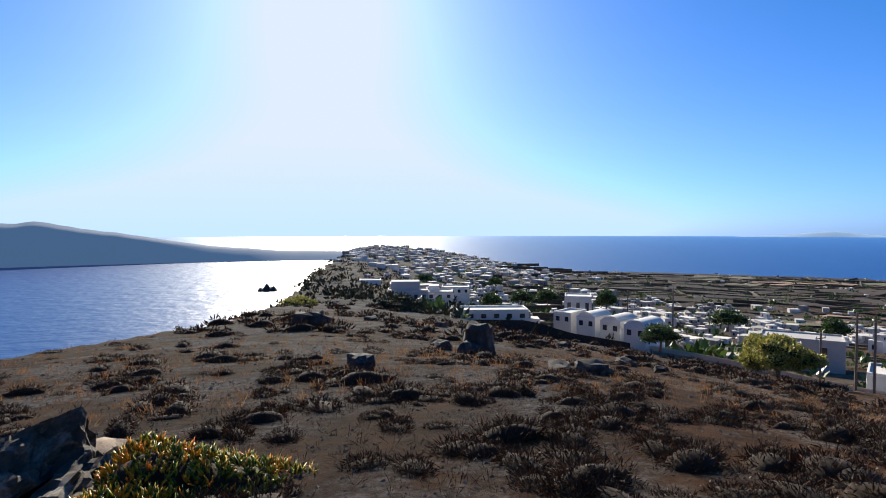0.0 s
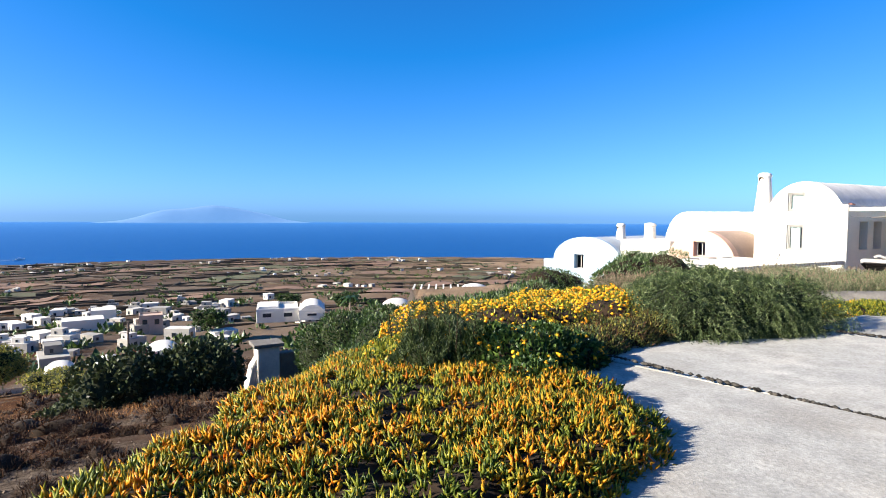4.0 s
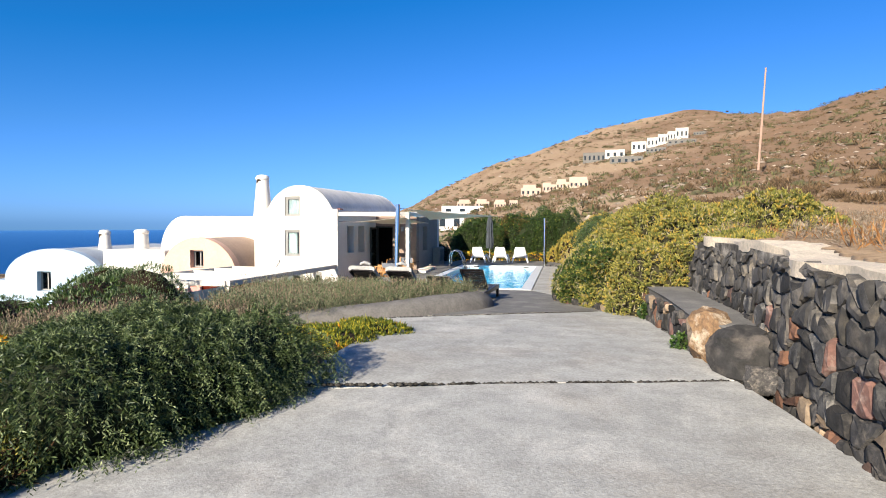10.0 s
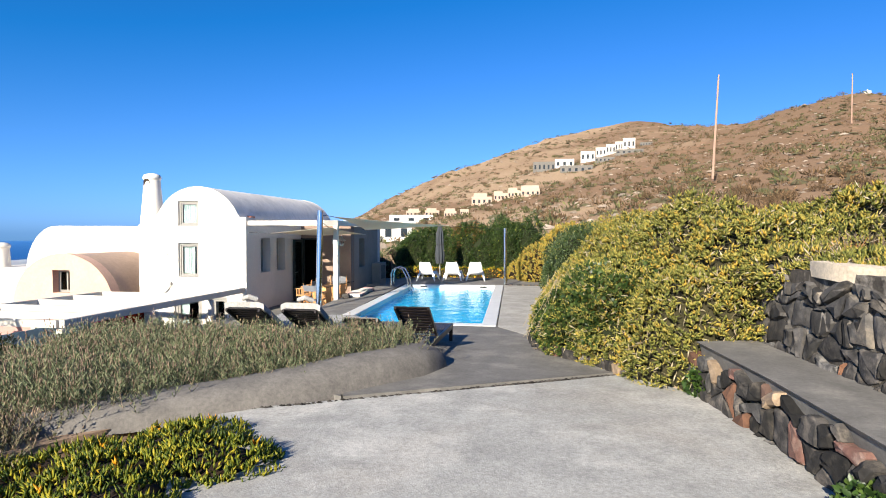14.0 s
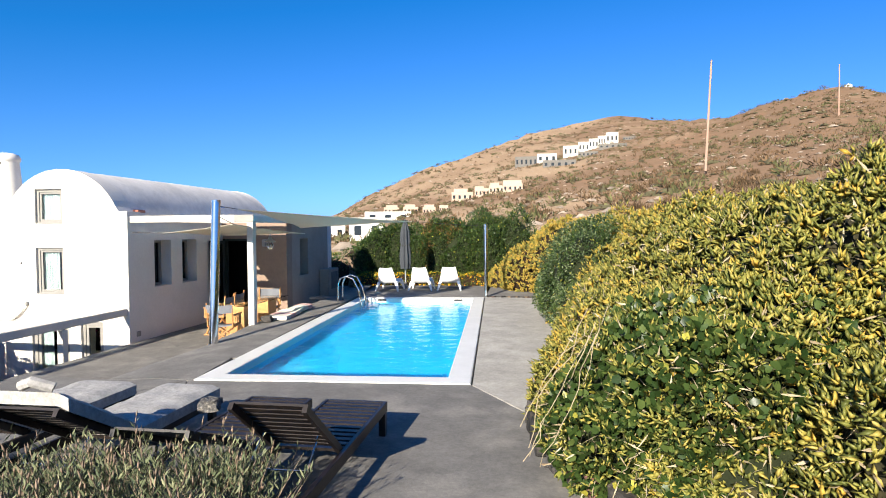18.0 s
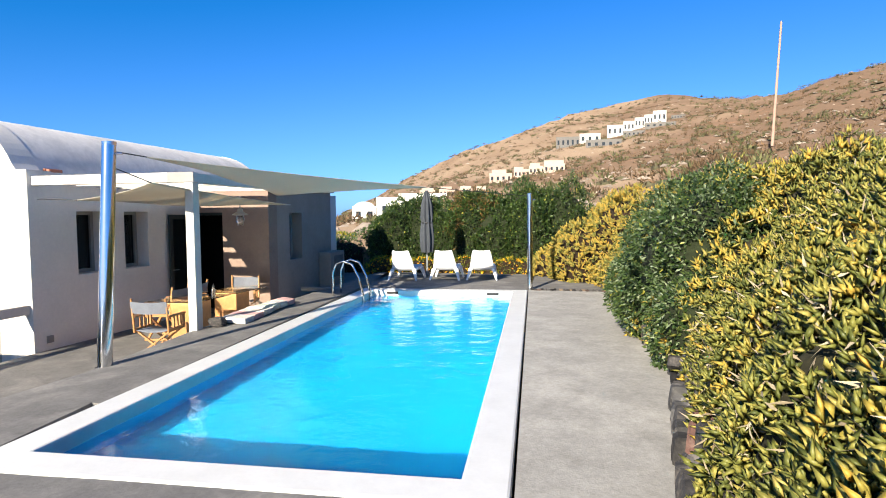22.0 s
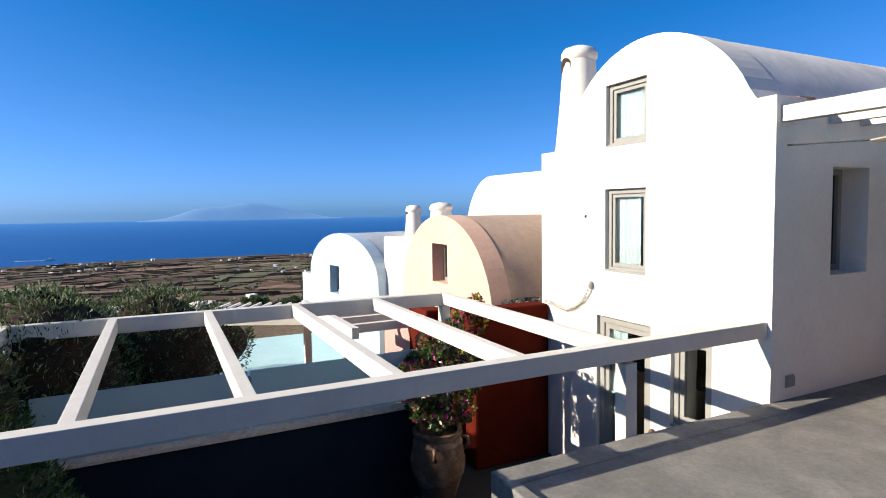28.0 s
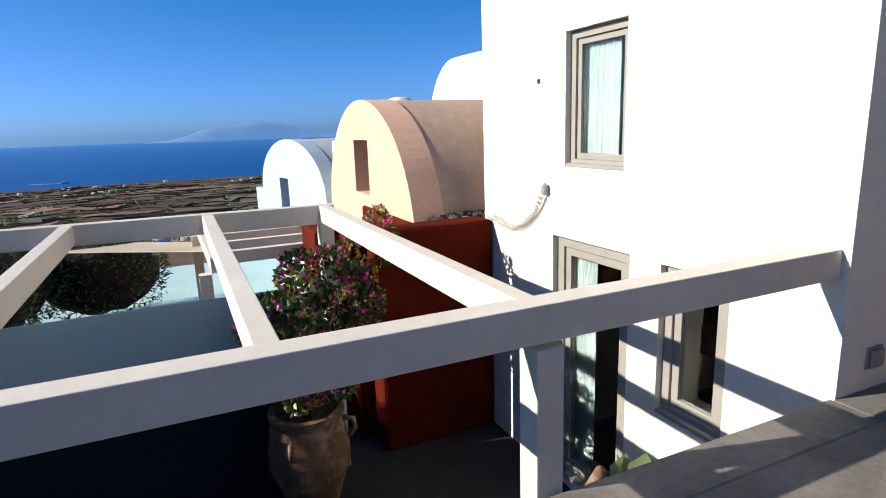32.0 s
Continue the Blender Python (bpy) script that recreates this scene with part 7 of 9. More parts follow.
M_STRIPES = [mat("cream_cotton", (0.62, 0.58, 0.50), (0.55, 0.51, 0.44), 9, 0.95, 0.4, 60), mat("faded_red_cotton", (0.55, 0.25, 0.22), (0.50, 0.40, 0.36), 7, 0.95, 0.4, 60), mat("sage_cotton", (0.38, 0.43, 0.33), (0.50, 0.50, 0.42), 7, 0.95, 0.4, 60)]
TU, TV = Vector((-0.53, 0.13, 0)).normalized(), Vector((0.095, -0.995, 0)).normalized()
for i in range(6):
    o = Vector((8.17, -23.68, 0)) + TV * 0.325 * i
    rows = []
    for v in (0.0, 0.1, 0.2, 0.31):
        rows.append([tuple(o + TV * v + TU * u + Vector((0, 0, deck_z(*(o + TV * v + TU * u).xy) + 0.092 + 0.012 * math.sin(u * 9 + i)))) for u in (0.0, 0.14, 0.28, 0.42, 0.55)])
    part("panel", Shape().slab(rows, 0.085), M_STRIPES[(0, 1, 0, 2, 0, 1)[i]], towel, bevel=0.012)
boulder("beach_stone", "smooth dark round stone on the terrace", 8.02, -23.42, 0.535, 0.26, 0.19, 0.15, M_ROCK, 77)

# ---- sun loungers ----
M_DARKWOOD = mat("dark_brown_slats", (0.020, 0.014, 0.012), (0.012, 0.009, 0.008), 9, 0.38, 0.08, 80, jitter=0.2)
M_CUSHION = mat("pale_grey_cushion", (0.36, 0.345, 0.325), (0.27, 0.26, 0.245), 6, 0.95, 0.4, 50, (0.42, 0.40, 0.37, 0.5), 3.0)
M_DARKCUSH = mat("charcoal_cushion", (0.07, 0.07, 0.075), (0.05, 0.05, 0.055), 5, 0.95, 0.3, 70)


def lounger(x0, x1, back=38.0, cushion=False):
    lo = thing("sun_lounger", "dark slatted wooden sun lounger with raised back" + (" and grey cushion" if cushion else ""), "sun lounger", "sun loungers")
    y0, y1, hinge, z = -17.08, -15.15, -15.95, 0.83
    w = x1 - x0
    for x in (x0 + 0.02, x1 - 0.02):
        part("side_rail", Shape().bar((x, y0, z - 0.03), (x, y1, z - 0.03), 0.035, 0.085), M_DARKWOOD, lo, bevel=0.005)
    part("end_rail", Shape().box(x0 + 0.04, x1 - 0.04, y0, y0 + 0.035, z - 0.07, z + 0.012), M_DARKWOOD, lo)
    for x in (x0 + 0.03, x1 - 0.03):
        part("leg", Shape().box(x - 0.028, x + 0.028, y0 + 0.04, y0 + 0.1, 0.5, z - 0.06), M_DARKWOOD, lo)
        part("leg", Shape().box(x - 0.028, x + 0.028, y1 - 0.2, y1 - 0.14, 0.62, z - 0.06), M_DARKWOOD, lo)
        wh = part("wheel", Shape().tube([(x - 0.02, y1 - 0.17, 0.60), (x + 0.02, y1 - 0.17, 0.60)], 0.085, 18), M_BLACK, lo, "black trolley wheel", smooth=40)
        part("hub", Shape().tube([(x - 0.028, y1 - 0.17, 0.60), (x + 0.028, y1 - 0.17, 0.60)], 0.025, 10), M_DARKWOOD, wh)
    n = 13
    for i in range(n):
        y = y0 + 0.07 + (hinge - y0 - 0.1) * i / (n - 1)
        part("slat", Shape().box(x0 + 0.042, x1 - 0.042, y - 0.026, y + 0.026, z - 0.012, z + 0.008), M_DARKWOOD, lo)
    b = part("backrest", Shape().bar((x0 + 0.055, 0, 0), (x0 + 0.055, 0.78, 0), 0.03, 0.045), M_DARKWOOD, lo, "raised slatted backrest")
    rl = part("back_rail", Shape().bar((x1 - 0.055, 0, 0), (x1 - 0.055, 0.78, 0), 0.03, 0.045), M_DARKWOOD)
    rl.parent, rl.matrix_parent_inverse = b, Matrix()
    b.matrix_world = Matrix.Translation((0, hinge, z)) @ Matrix.Rotation(radians(back), 4, "X")
    for i in range(10):
        s = Shape().box(x0 + 0.05, x1 - 0.05, 0.02 + 0.077 * i, 0.07 + 0.077 * i, 0.02, 0.036)
        sl = part("slat", s, M_DARKWOOD)
        sl.parent, sl.matrix_parent_inverse = b, Matrix()
    st = part("prop_bar", Shape().tube([(x0 + 0.1, 0.35, -0.02), (x0 + 0.1, 0.42, -0.26), (x1 - 0.1, 0.42, -0.26), (x1 - 0.1, 0.35, -0.02)], 0.008, 6), M_STEEL, None, "thin steel prop")
    st.parent, st.matrix_parent_inverse = b, Matrix()
    if cushion:
        cu = thing("lounger_cushion", "tufted pale grey lounger cushion", "cushion", "lounger cushions")
        for (ya, yb, za, zb) in ((y0 - 0.02, hinge - 0.02, z + 0.012, z + 0.012), (hinge + 0.0, hinge + 0.62, z + 0.06, z + 0.06 + 0.62 * math.tan(radians(back)))):
            rows = []
            for i in range(13):
                v = i / 12
                rows.append([(x0 + w * u / 8, ya + (yb - ya) * v, za + (zb - za) * v + 0.085 + 0.018 * abs(math.sin(v * math.pi * 4)) * abs(math.sin(u / 8 * math.pi * 2)) - 0.03 * (u in (0, 8))) for u in range(9)])
            part("pad", Shape().slab(rows, 0.085), M_CUSHION, cu, smooth=60)
        part("tie", Shape().tube([(x0 + 0.1, hinge + 0.62, z + 0.55), (x0 + 0.2, hinge + 0.68, z + 0.60), (x0 + 0.32, hinge + 0.63, z + 0.56)], 0.035, 8), M_CUSHION, cu)
    return lo


lounger(3.80, 4.38, 38)
lounger(4.50, 5.10, 24)
lounger(5.42, 6.02, 31, True)
lounger(6.28, 6.90, 31, True)
roll = thing("rolled_cushion", "charcoal folded cushion lying behind the lounger", "cushion")
part("roll", Shape().tube([(4.05, -15.0, 0.78), (4.4, -14.98, 0.80), (4.75, -14.95, 0.78)], [0.13, 0.16, 0.14], 18), M_DARKCUSH, roll, smooth=40)
boulder("beach_stone", "round pale stone on a lounger", 5.22, -16.6, 0.90, 0.2, 0.16, 0.14, M_ROCKS[3], 79)

# ---- pool fittings ----
lad = thing("pool_ladder", "polished steel pool ladder with two curved rails", "ladder")
for off in (0.0, 0.48):
    c = PO + PV * (PL - 1.15 + off) + PU * (PW - 0.02)
    pts = []
    for u, z in ((0.32, 0.45), (0.32, 0.95), (0.25, 1.12), (0.1, 1.18), (-0.08, 1.12), (-0.22, 0.85), (-0.30, 0.5), (-0.32, -0.3)):
        q = c + PU * u
        pts.append((q.x, q.y, z))
    sm = []
    for i in range(len(pts) - 1):
        for t in (0, 0.34, 0.67):
            sm.append(tuple(Vector(pts[i]).lerp(Vector(pts[i + 1]), t)))
    part("rail", Shape().tube(sm + [pts[-1]], 0.022, 12), M_STEEL, lad, smooth=True)
for z in (-0.2, 0.05, 0.3):
    a, b = PO + PV * (PL - 1.15) + PU * (PW - 0.34), PO + PV * (PL - 0.67) + PU * (PW - 0.34)
    part("tread", Shape().bar((a.x, a.y, z), (b.x, b.y, z), 0.07, 0.025), M_STEEL, lad, bevel=0.005)
st = thing("deck_step", "low slatted timber step beside the ladder", "step")
for i in range(4):
    part("slat", Shape().box(7.95, 8.75, -28.05 + 0.12 * i, -27.95 + 0.12 * i, 0.44, 0.47 + 0.012 * i), mat("grey_weathered_wood", (0.30, 0.27, 0.24), (0.22, 0.2, 0.18), 9, 0.8, 0.2, 60), st)
for v in (PL - 0.35,):
    for u in (0.7, PW - 0.7):
        sk = thing("pool_skimmer", "small skimmer slot under the pool rim", "skimmer", "pool skimmers")
        p0 = PO + PV * (PL - 0.305) + PU * u
        part("slot", Shape().bar((p0.x - 0.12, p0.y - 0.008, 0.46), (p0.x + 0.12, p0.y + 0.008, 0.46), 0.02, 0.05), M_BLACK, sk)
drain = thing("deck_drain", "round steel drain cover in the deck", "drain")
part("cover", Shape().lathe((2.65, -18.47, 0.502), [(0.07, 0.0), (0.065, 0.008), (0.05, 0.008), (0.045, 0.004), (0.001, 0.004)], 20), M_STEEL, drain)
M_PLASTIC = mat("white_plastic", (0.82, 0.82, 0.82), (0.78, 0.78, 0.78), 3, 0.35, 0.02, 60)


def easy_chair():
    c = thing("garden_easy_chair", "white moulded plastic low garden chair", "chair", "white garden chairs")
    rows = []
    for k, (y, z, hw) in enumerate([(0.36, 0.30, 0.27), (0.34, 0.345, 0.29), (0.2, 0.32, 0.30), (-0.08, 0.25, 0.30), (-0.2, 0.27, 0.295), (-0.27, 0.36, 0.28), (-0.36, 0.56, 0.245), (-0.43, 0.71, 0.205), (-0.445, 0.72, 0.18)]):
        rows.append([(hw * (i / 5 - 1), y, z + 0.02 * abs(i / 5 - 1) ** 3) for i in range(11)])
    part("shell", Shape().slab(rows, 0.03), M_PLASTIC, c, smooth=60)
    for sx in (-1, 1):
        for y0, y1, z in ((0.30, 0.38, 0.31), (-0.2, -0.33, 0.28)):
            s = Shape()
            a, b = 0.27 * sx, 0.36 * sx
            s.add([(a - 0.05, y0 - 0.05, z), (a + 0.05, y0 - 0.05, z), (a + 0.05, y0 + 0.05, z), (a - 0.05, y0 + 0.05, z), (b - 0.02, y1 - 0.02, 0), (b + 0.02, y1 - 0.02, 0), (b + 0.02, y1 + 0.02, 0), (b - 0.02, y1 + 0.02, 0)], [(0, 1, 2, 3), (4, 5, 6, 7), (0, 1, 5, 4), (1, 2, 6, 5), (2, 3, 7, 6), (3, 0, 4, 7)])
            part("leg", s, M_PLASTIC, c, bevel=0.008)
        part("apron", Shape().bar((0.28 * sx, -0.2, 0.26), (0.28 * sx, 0.3, 0.29), 0.02, 0.07), M_PLASTIC, c, bevel=0.006)
    return c


ec = easy_chair()
ec.matrix_world = pose(6.92, -29.6, 0.5, 0, 0, 176)
for x, y, r in ((5.96, -29.85, 181), (5.1, -30.0, 186)):
    copy_thing(ec, pose(x, y, 0.5, 0, 0, r))
ub = thing("closed_parasol", "closed charcoal parasol tied with a strap", "parasol")
M_CLOTH = mat("charcoal_fabric", (0.055, 0.06, 0.068), (0.035, 0.04, 0.046), 6, 0.95, 0.2, 90)
part("pole", Shape().tube([(6.6, -30.4, 0.5), (6.6, -30.4, 2.72)], 0.022, 12), M_ZINC, ub, smooth=40)
rows = []
for z, r in ((1.12, 0.13), (1.3, 0.155), (1.55, 0.16), (1.85, 0.13), (1.9, 0.115), (2.0, 0.14), (2.35, 0.12), (2.65, 0.05), (2.72, 0.02)):
    rows.append([(6.6 + r * (1 + 0.28 * math.cos(8 * a + z)) * math.cos(a), -30.4 + r * (1 + 0.28 * math.cos(8 * a + z)) * math.sin(a), z) for a in [2 * math.pi * i / 48 for i in range(48)]])
part("canopy", Shape().grid(rows, closed=True), M_CLOTH, ub, "folded charcoal canopy", smooth=True)
part("strap", Shape().lathe((6.6, -30.4, 1.88), [(0.135, -0.02), (0.14, 0), (0.135, 0.02)], 24), M_BLACK, ub)
part("base", Shape().lathe((6.6, -30.4, 0.5), [(0.28, 0.0), (0.28, 0.05), (0.06, 0.07), (0.03, 0.2)], 24), M_KERB, ub)
kb = thing("pebble_strip", "strip of dark pebbles across the deck", "pebbles", "", "stuff")
for i in range(34):
    ob = new("pebble", STONES[int(rng.integers(10))])
    ob.location, ob.scale = (1.6 + 0.065 * i, -28.06 + 0.02 * rng.normal(), 0.5), (0.10, 0.14, 0.07)
    ob.parent = kb
bench2 = thing("masonry_bench", "low taupe masonry bench against the annex", "bench")
part("seat_block", Shape().box(8.75, 9.07, -30.1, -29.2, 0.2, 1.18), M_TAUPE, bench2, bevel=0.03)
part("niche", Shape().box(8.735, 8.76, -29.95, -29.4, 0.55, 1.08), M_KERB, bench2)

# ---- courtyard below the terrace ----
setting("terrace_edge", Shape().box(10.70, 10.95, -23.08, -20.12, -1.76, 0.004), M_DECK, "cement lip along the terrace edge", "wall", bevel=0.012)
setting("terrace_end_wall", Shape().box(9.80, 10.69, -20.16, -20.06, -1.76, 0.05), M_DECK, "cement end wall beside the steps", "wall", bevel=0.012)
steps = thing("courtyard_steps", "grey cement steps down to the courtyard", "steps", "", "structure")
for i in range(8):
    part("step", Shape().box(9.45 + 0.28 * i, 9.75 + 0.28 * i, -20.04, -18.98, -1.9, -0.18 - 0.2 * i), M_DECK, steps, bevel=0.01)
part("ledge", Shape().box(10.12, 10.40, -20.04, -19.78, -1.0, -0.03), M_DECK, steps, "square cement ledge", bevel=0.012)
part("ledge", Shape().box(9.86, 10.10, -20.04, -19.86, -1.0, -0.14), M_DECK, steps, bevel=0.012)
setting("stair_wall", Shape().box(9.42, 11.2, -18.97, -18.80, -1.9, -0.3), M_DECK, "cement wall beside the steps", "wall", bevel=0.012)

pg = thing("courtyard_pergola", "white timber pergola over the courtyard", "pergola")
BX0, BX1 = 11.03, 14.50
part("near_beam", Shape().box(BX0 - 0.06, BX0 + 0.06, -23.088, -16.72, 0.605, 0.75), M_BEAM, pg, bevel=0.006)
part("far_beam", Shape().bar((14.30, -21.50, 0.665), (14.54, -16.62, 0.665), 0.11, 0.16), M_BEAM, pg, bevel=0.006)
for y in (-16.70, -17.64, -18.56, -19.51, -20.48, -21.41):
    xf = 14.30 + (y + 21.50) * 0.049
    part("rafter", Shape().bar((BX0 + 0.062, y, 0.675), (xf - 0.057, y, 0.675), 0.085, 0.14), M_BEAM, pg, bevel=0.005)
for x, y in ((BX0, -21.44), (BX0, -16.72), (14.30, -21.42), (14.53, -16.70)):
    part("post", Shape().box(x - 0.06, x + 0.06, y - 0.06, y + 0.06, -1.75, 0.583), M_BEAM, pg, bevel=0.006)

# Blue-grey wall colour lowered to near black to carry its shade.
M_SHADEDRENDER = mat("blue_grey_render_with_shade", (0.014, 0.019, 0.027), (0.011, 0.015, 0.022), 2, 0.9, 0.1, 30, spec=0.15)
setting("balustrade_wall", Shape().box(14.02, 14.30, -21.3, -15.8, -1.76, -0.60), M_SHADEDRENDER, "low blue-grey wall under the glass balustrade, shade painted into its colour", "wall", bevel=0.015)
setting("balustrade_coping", Shape().box(13.98, 14.34, -21.3, -15.8, -0.598, -0.565), M_CAP, "beige coping of the low wall", "trim")
M_FROST = tintedglass("frosted_aqua_glass", (0.46, 0.66, 0.70), 0.10, 0.25)
glass = thing("glass_balustrade", "aqua glass balustrade panels on the low wall", "balustrade")
for y0, y1 in ((-16.9, -15.85), (-18.92, -16.93), (-21.0, -18.95)):
    part("pane", Shape().box(14.15, 14.165, y0, y1, -0.56, 0.085), M_FROST, glass, "aqua tinted glass", bevel=0.002)
for y in (-16.915, -18.935):
    part("clamp", Shape().box(14.13, 14.185, y - 0.02, y + 0.02, -0.06, 0.02), M_STEEL, glass)
setting("lower_terrace", Shape().box(14.3, 25.5, -22.6, -15.8, -2.2, -1.96), mat("pale_aqua_cement", (0.40, 0.56, 0.56), (0.34, 0.50, 0.51), 1.2, 0.7, 0.1, 30), "pale aqua painted terrace behind the glass", "floor")

red = thing("red_wall", "deep red plastered wall with a gravel roof behind", "wall", "", "structure")
part("panel", Shape().box(14.28, 14.60, -23.085, -21.86, -1.76, 0.46), M_RED, red, bevel=0.04)
part("pier", Shape().box(14.62, 15.15, -22.1, -21.7, -1.9, 0.42), M_RED, red, bevel=0.03)
part("front_pier", Shape().box(14.95, 15.6, -21.75, -21.45, -1.9, 0.40), M_RED, red, bevel=0.03)
part("parapet", Shape().box(14.61, 16.6, -22.60, -22.44, 0.1, 0.40), M_RED, red, bevel=0.03)
part("roof", Shape().box(14.61, 15.2, -23.9, -22.63, 0.1, 0.36), M_KERB, red)
gravel = thing("roof_gravel", "grey river pebbles on the flat roof", "gravel", "", "stuff")
for i in range(120):
    ob = new("pebble", STONES[(0, 3, 4, 7)[int(rng.integers(4))]])
    ob.location, ob.scale, ob.rotation_euler = (rng.uniform(14.62, 15.15), rng.uniform(-23.6, -22.65), 0.40 + 0.04 * rng.random()), (rng.uniform(0.07, 0.14), rng.uniform(0.07, 0.12), 0.08), (0, 0, rng.uniform(0, 3))
    ob.parent = gravel

# flower pot with bougainvillea
M_CLAY = mat("aged_terracotta", (0.15, 0.082, 0.047), (0.10, 0.053, 0.031), 5, 0.85, 0.3, 30, (0.34, 0.24, 0.17, 0.6), 4.0)
pot = thing("terracotta_urn", "large ribbed terracotta urn with handles", "plant pot")
PX, PY, PZ = 13.72, -21.02, -1.75
part("body", Shape().lathe((PX, PY, PZ), [(0.001, 0), (0.17, 0.0), (0.22, 0.15), (0.29, 0.38), (0.32, 0.44), (0.315, 0.46), (0.33, 0.50), (0.33, 0.60), (0.32, 0.63), (0.31, 0.72), (0.29, 0.78), (0.30, 0.80), (0.27, 0.86), (0.30, 0.90), (0.30, 0.95), (0.25, 0.95), (0.24, 0.88), (0.001, 0.86)], 36), M_CLAY, pot, smooth=50)
for a in (0.5, 2.6, 4.4):
    c, s_ = math.cos(a), math.sin(a)
    part("handle", Shape().tube([(PX + 0.29 * c, PY + 0.29 * s_, PZ + 0.84), (PX + 0.37 * c, PY + 0.37 * s_, PZ + 0.82), (PX + 0.38 * c, PY + 0.38 * s_, PZ + 0.74), (PX + 0.32 * c, PY + 0.32 * s_, PZ + 0.67)], 0.022, 8), M_CLAY, pot, smooth=True)
bg = plant("bougainvillea", "bougainvillea with magenta bracts growing from the urn", [(PX - 0.05, PY + 0.15, -0.12, 0.42, 0.38, 0.34), (PX + 0.22, PY - 0.25, 0.05, 0.36, 0.34, 0.36), (PX + 0.28, PY - 0.5, -0.15, 0.28, 0.3, 0.4), (PX - 0.02, PY, -0.48, 0.36, 0.36, 0.28)], [
    ("leaf", 3800, ROUND, 0.05, 0.035, L_DEEP, 0.8, 0.3, 0.6), ("young_leaf", 800, ROUND, 0.05, 0.03, L_ICE, 0.8, 0.4, 0.6), ("bract", 850, ROUND, 0.045, 0.04, L_MAGENTA, 0.9, 0.4, 0.5)], mat("leafy_shadow", (0.03, 0.035, 0.015), (0.02, 0.022, 0.01), 8, 1, 0.2), None, "plant", 0.35, 0.5)
for i in range(7):
    a = rng.uniform(0, 6.28)
    part("stem", Shape().tube([(PX + 0.04 * math.cos(a), PY + 0.04 * math.sin(a), PZ + 0.86), (PX + 0.10 * math.cos(a), PY + 0.10 * math.sin(a), PZ + 1.25), (PX + 0.28 * math.cos(a), PY + 0.28 * math.sin(a), PZ + 1.75)], [0.02, 0.014, 0.007], 7), M_BARK, bg, smooth=True)
climber = plant("wall_climber", "flowering climber on the red pier", [(14.5, -21.75, 0.0, 0.2, 0.2, 0.55), (14.35, -21.9, 0.35, 0.16, 0.18, 0.3)], [("leaf", 900, ROUND, 0.05, 0.035, L_ICE, 0.8, 0.3, 0.6), ("bract", 260, ROUND, 0.045, 0.04, L_MAGENTA, 0.9, 0.4, 0.5)], M_TWIG, None, "plant", 0.4, 0.4)

# second, lower pergola with its small sail
pg2 = thing("lower_pergola", "lower white pergola with close rafters", "pergola")
for i in range(5):
    x = 15.7 + 0.6 * i
    part("rafter", Shape().bar((x, -20.6, 0.10), (x, -22.3, 0.10), 0.10, 0.13), M_BEAM, pg2, bevel=0.004)
part("edge_beam", Shape().bar((15.4, -20.55, 0.09), (18.4, -20.5, 0.09), 0.10, 0.16), M_BEAM, pg2)
part("post", Shape().box(17.9, 18.02, -20.5, -20.38, -1.96, 0.0), M_BEAM, pg2)
part("post", Shape().box(15.4, 15.52, -20.5, -20.38, -1.96, 0.0), M_BEAM, pg2)
setting("rose_wall", Shape().box(15.62, 18.6, -22.35, -22.15, -1.96, -0.15), M_PINK, "rose plastered wall below the lower pergola", "wall", bevel=0.02)
sail("small beige sail over the lower terrace", (16.2, -20.6, 0.08), (17.6, -21.0, -0.08), (19.6, -19.6, -0.28), (20.3, -18.2, -0.42), 0.05, 0.12)
plant("lower_shrub", "dark shrubs behind the lower terrace", [(20.6, -17.2, -0.9, 1.2, 1.2, 0.9), (21.4, -18.8, -1.1, 1.1, 1.2, 0.8), (19.2, -15.6, -0.9, 1.2, 1.0, 1.0)], [("leaf", 7000, BLADE, 0.10, 0.03, L_DEEP, 0.8, 0.4, 0.5)], M_TWIG)
hose = thing("bent_handrail", "rusty bent handrail by the steps", "handrail")
part("rail", Shape().tube([(11.05, -21.75, -0.05), (11.25, -21.8, -0.35), (11.5, -21.85, -0.9), (11.7, -21.85, -1.7)], 0.025, 10), M_CLAY, hose, smooth=True)
plant("courtyard_bush", "dense dark green bush rising in the shaded courtyard", [(12.6, -16.85, -0.5, 0.7, 0.62, 0.85), (12.3, -16.45, -0.9, 0.9, 0.6, 0.9), (13.1, -16.95, -1.0, 0.6, 0.6, 0.8)], [("leaf", 9000, BLADE, 0.07, 0.024, L_DEEP, 0.8, 0.4, 0.6), ("pale_leaf", 2500, BLADE, 0.065, 0.022, L_SILVER, 0.8, 0.5, 0.6)], M_LEAFSHADE, None, "shrub", 0.86, 0.3)
cactus = plant("prickly_pear", "small prickly pear in the courtyard corner", [(11.6, -22.4, -1.2, 0.25, 0.3, 0.5)], [("pad", 60, ROUND, 0.2, 0.15, L_SILVER, 0.9, 0.6, 0.3)], M_TWIG, None, "plant", 0.5)

# gate wall on the slope
gate = thing("gate_wall", "weathered whitewashed gate pier with grey coping", "wall")
part("pier", Shape().box(14.6, 15.1, -3.45, -2.9, -3.2, -1.04), M_VAULT, gate, bevel=0.03)
part("coping", Shape().box(14.5, 15.2, -3.55, -2.8, -1.038, -0.95), M_KERB, gate, bevel=0.01)
part("low_wall", Shape().box(14.7, 15.0, -6.5, -3.46, -3.2, -1.25), M_KERB, gate, bevel=0.02)
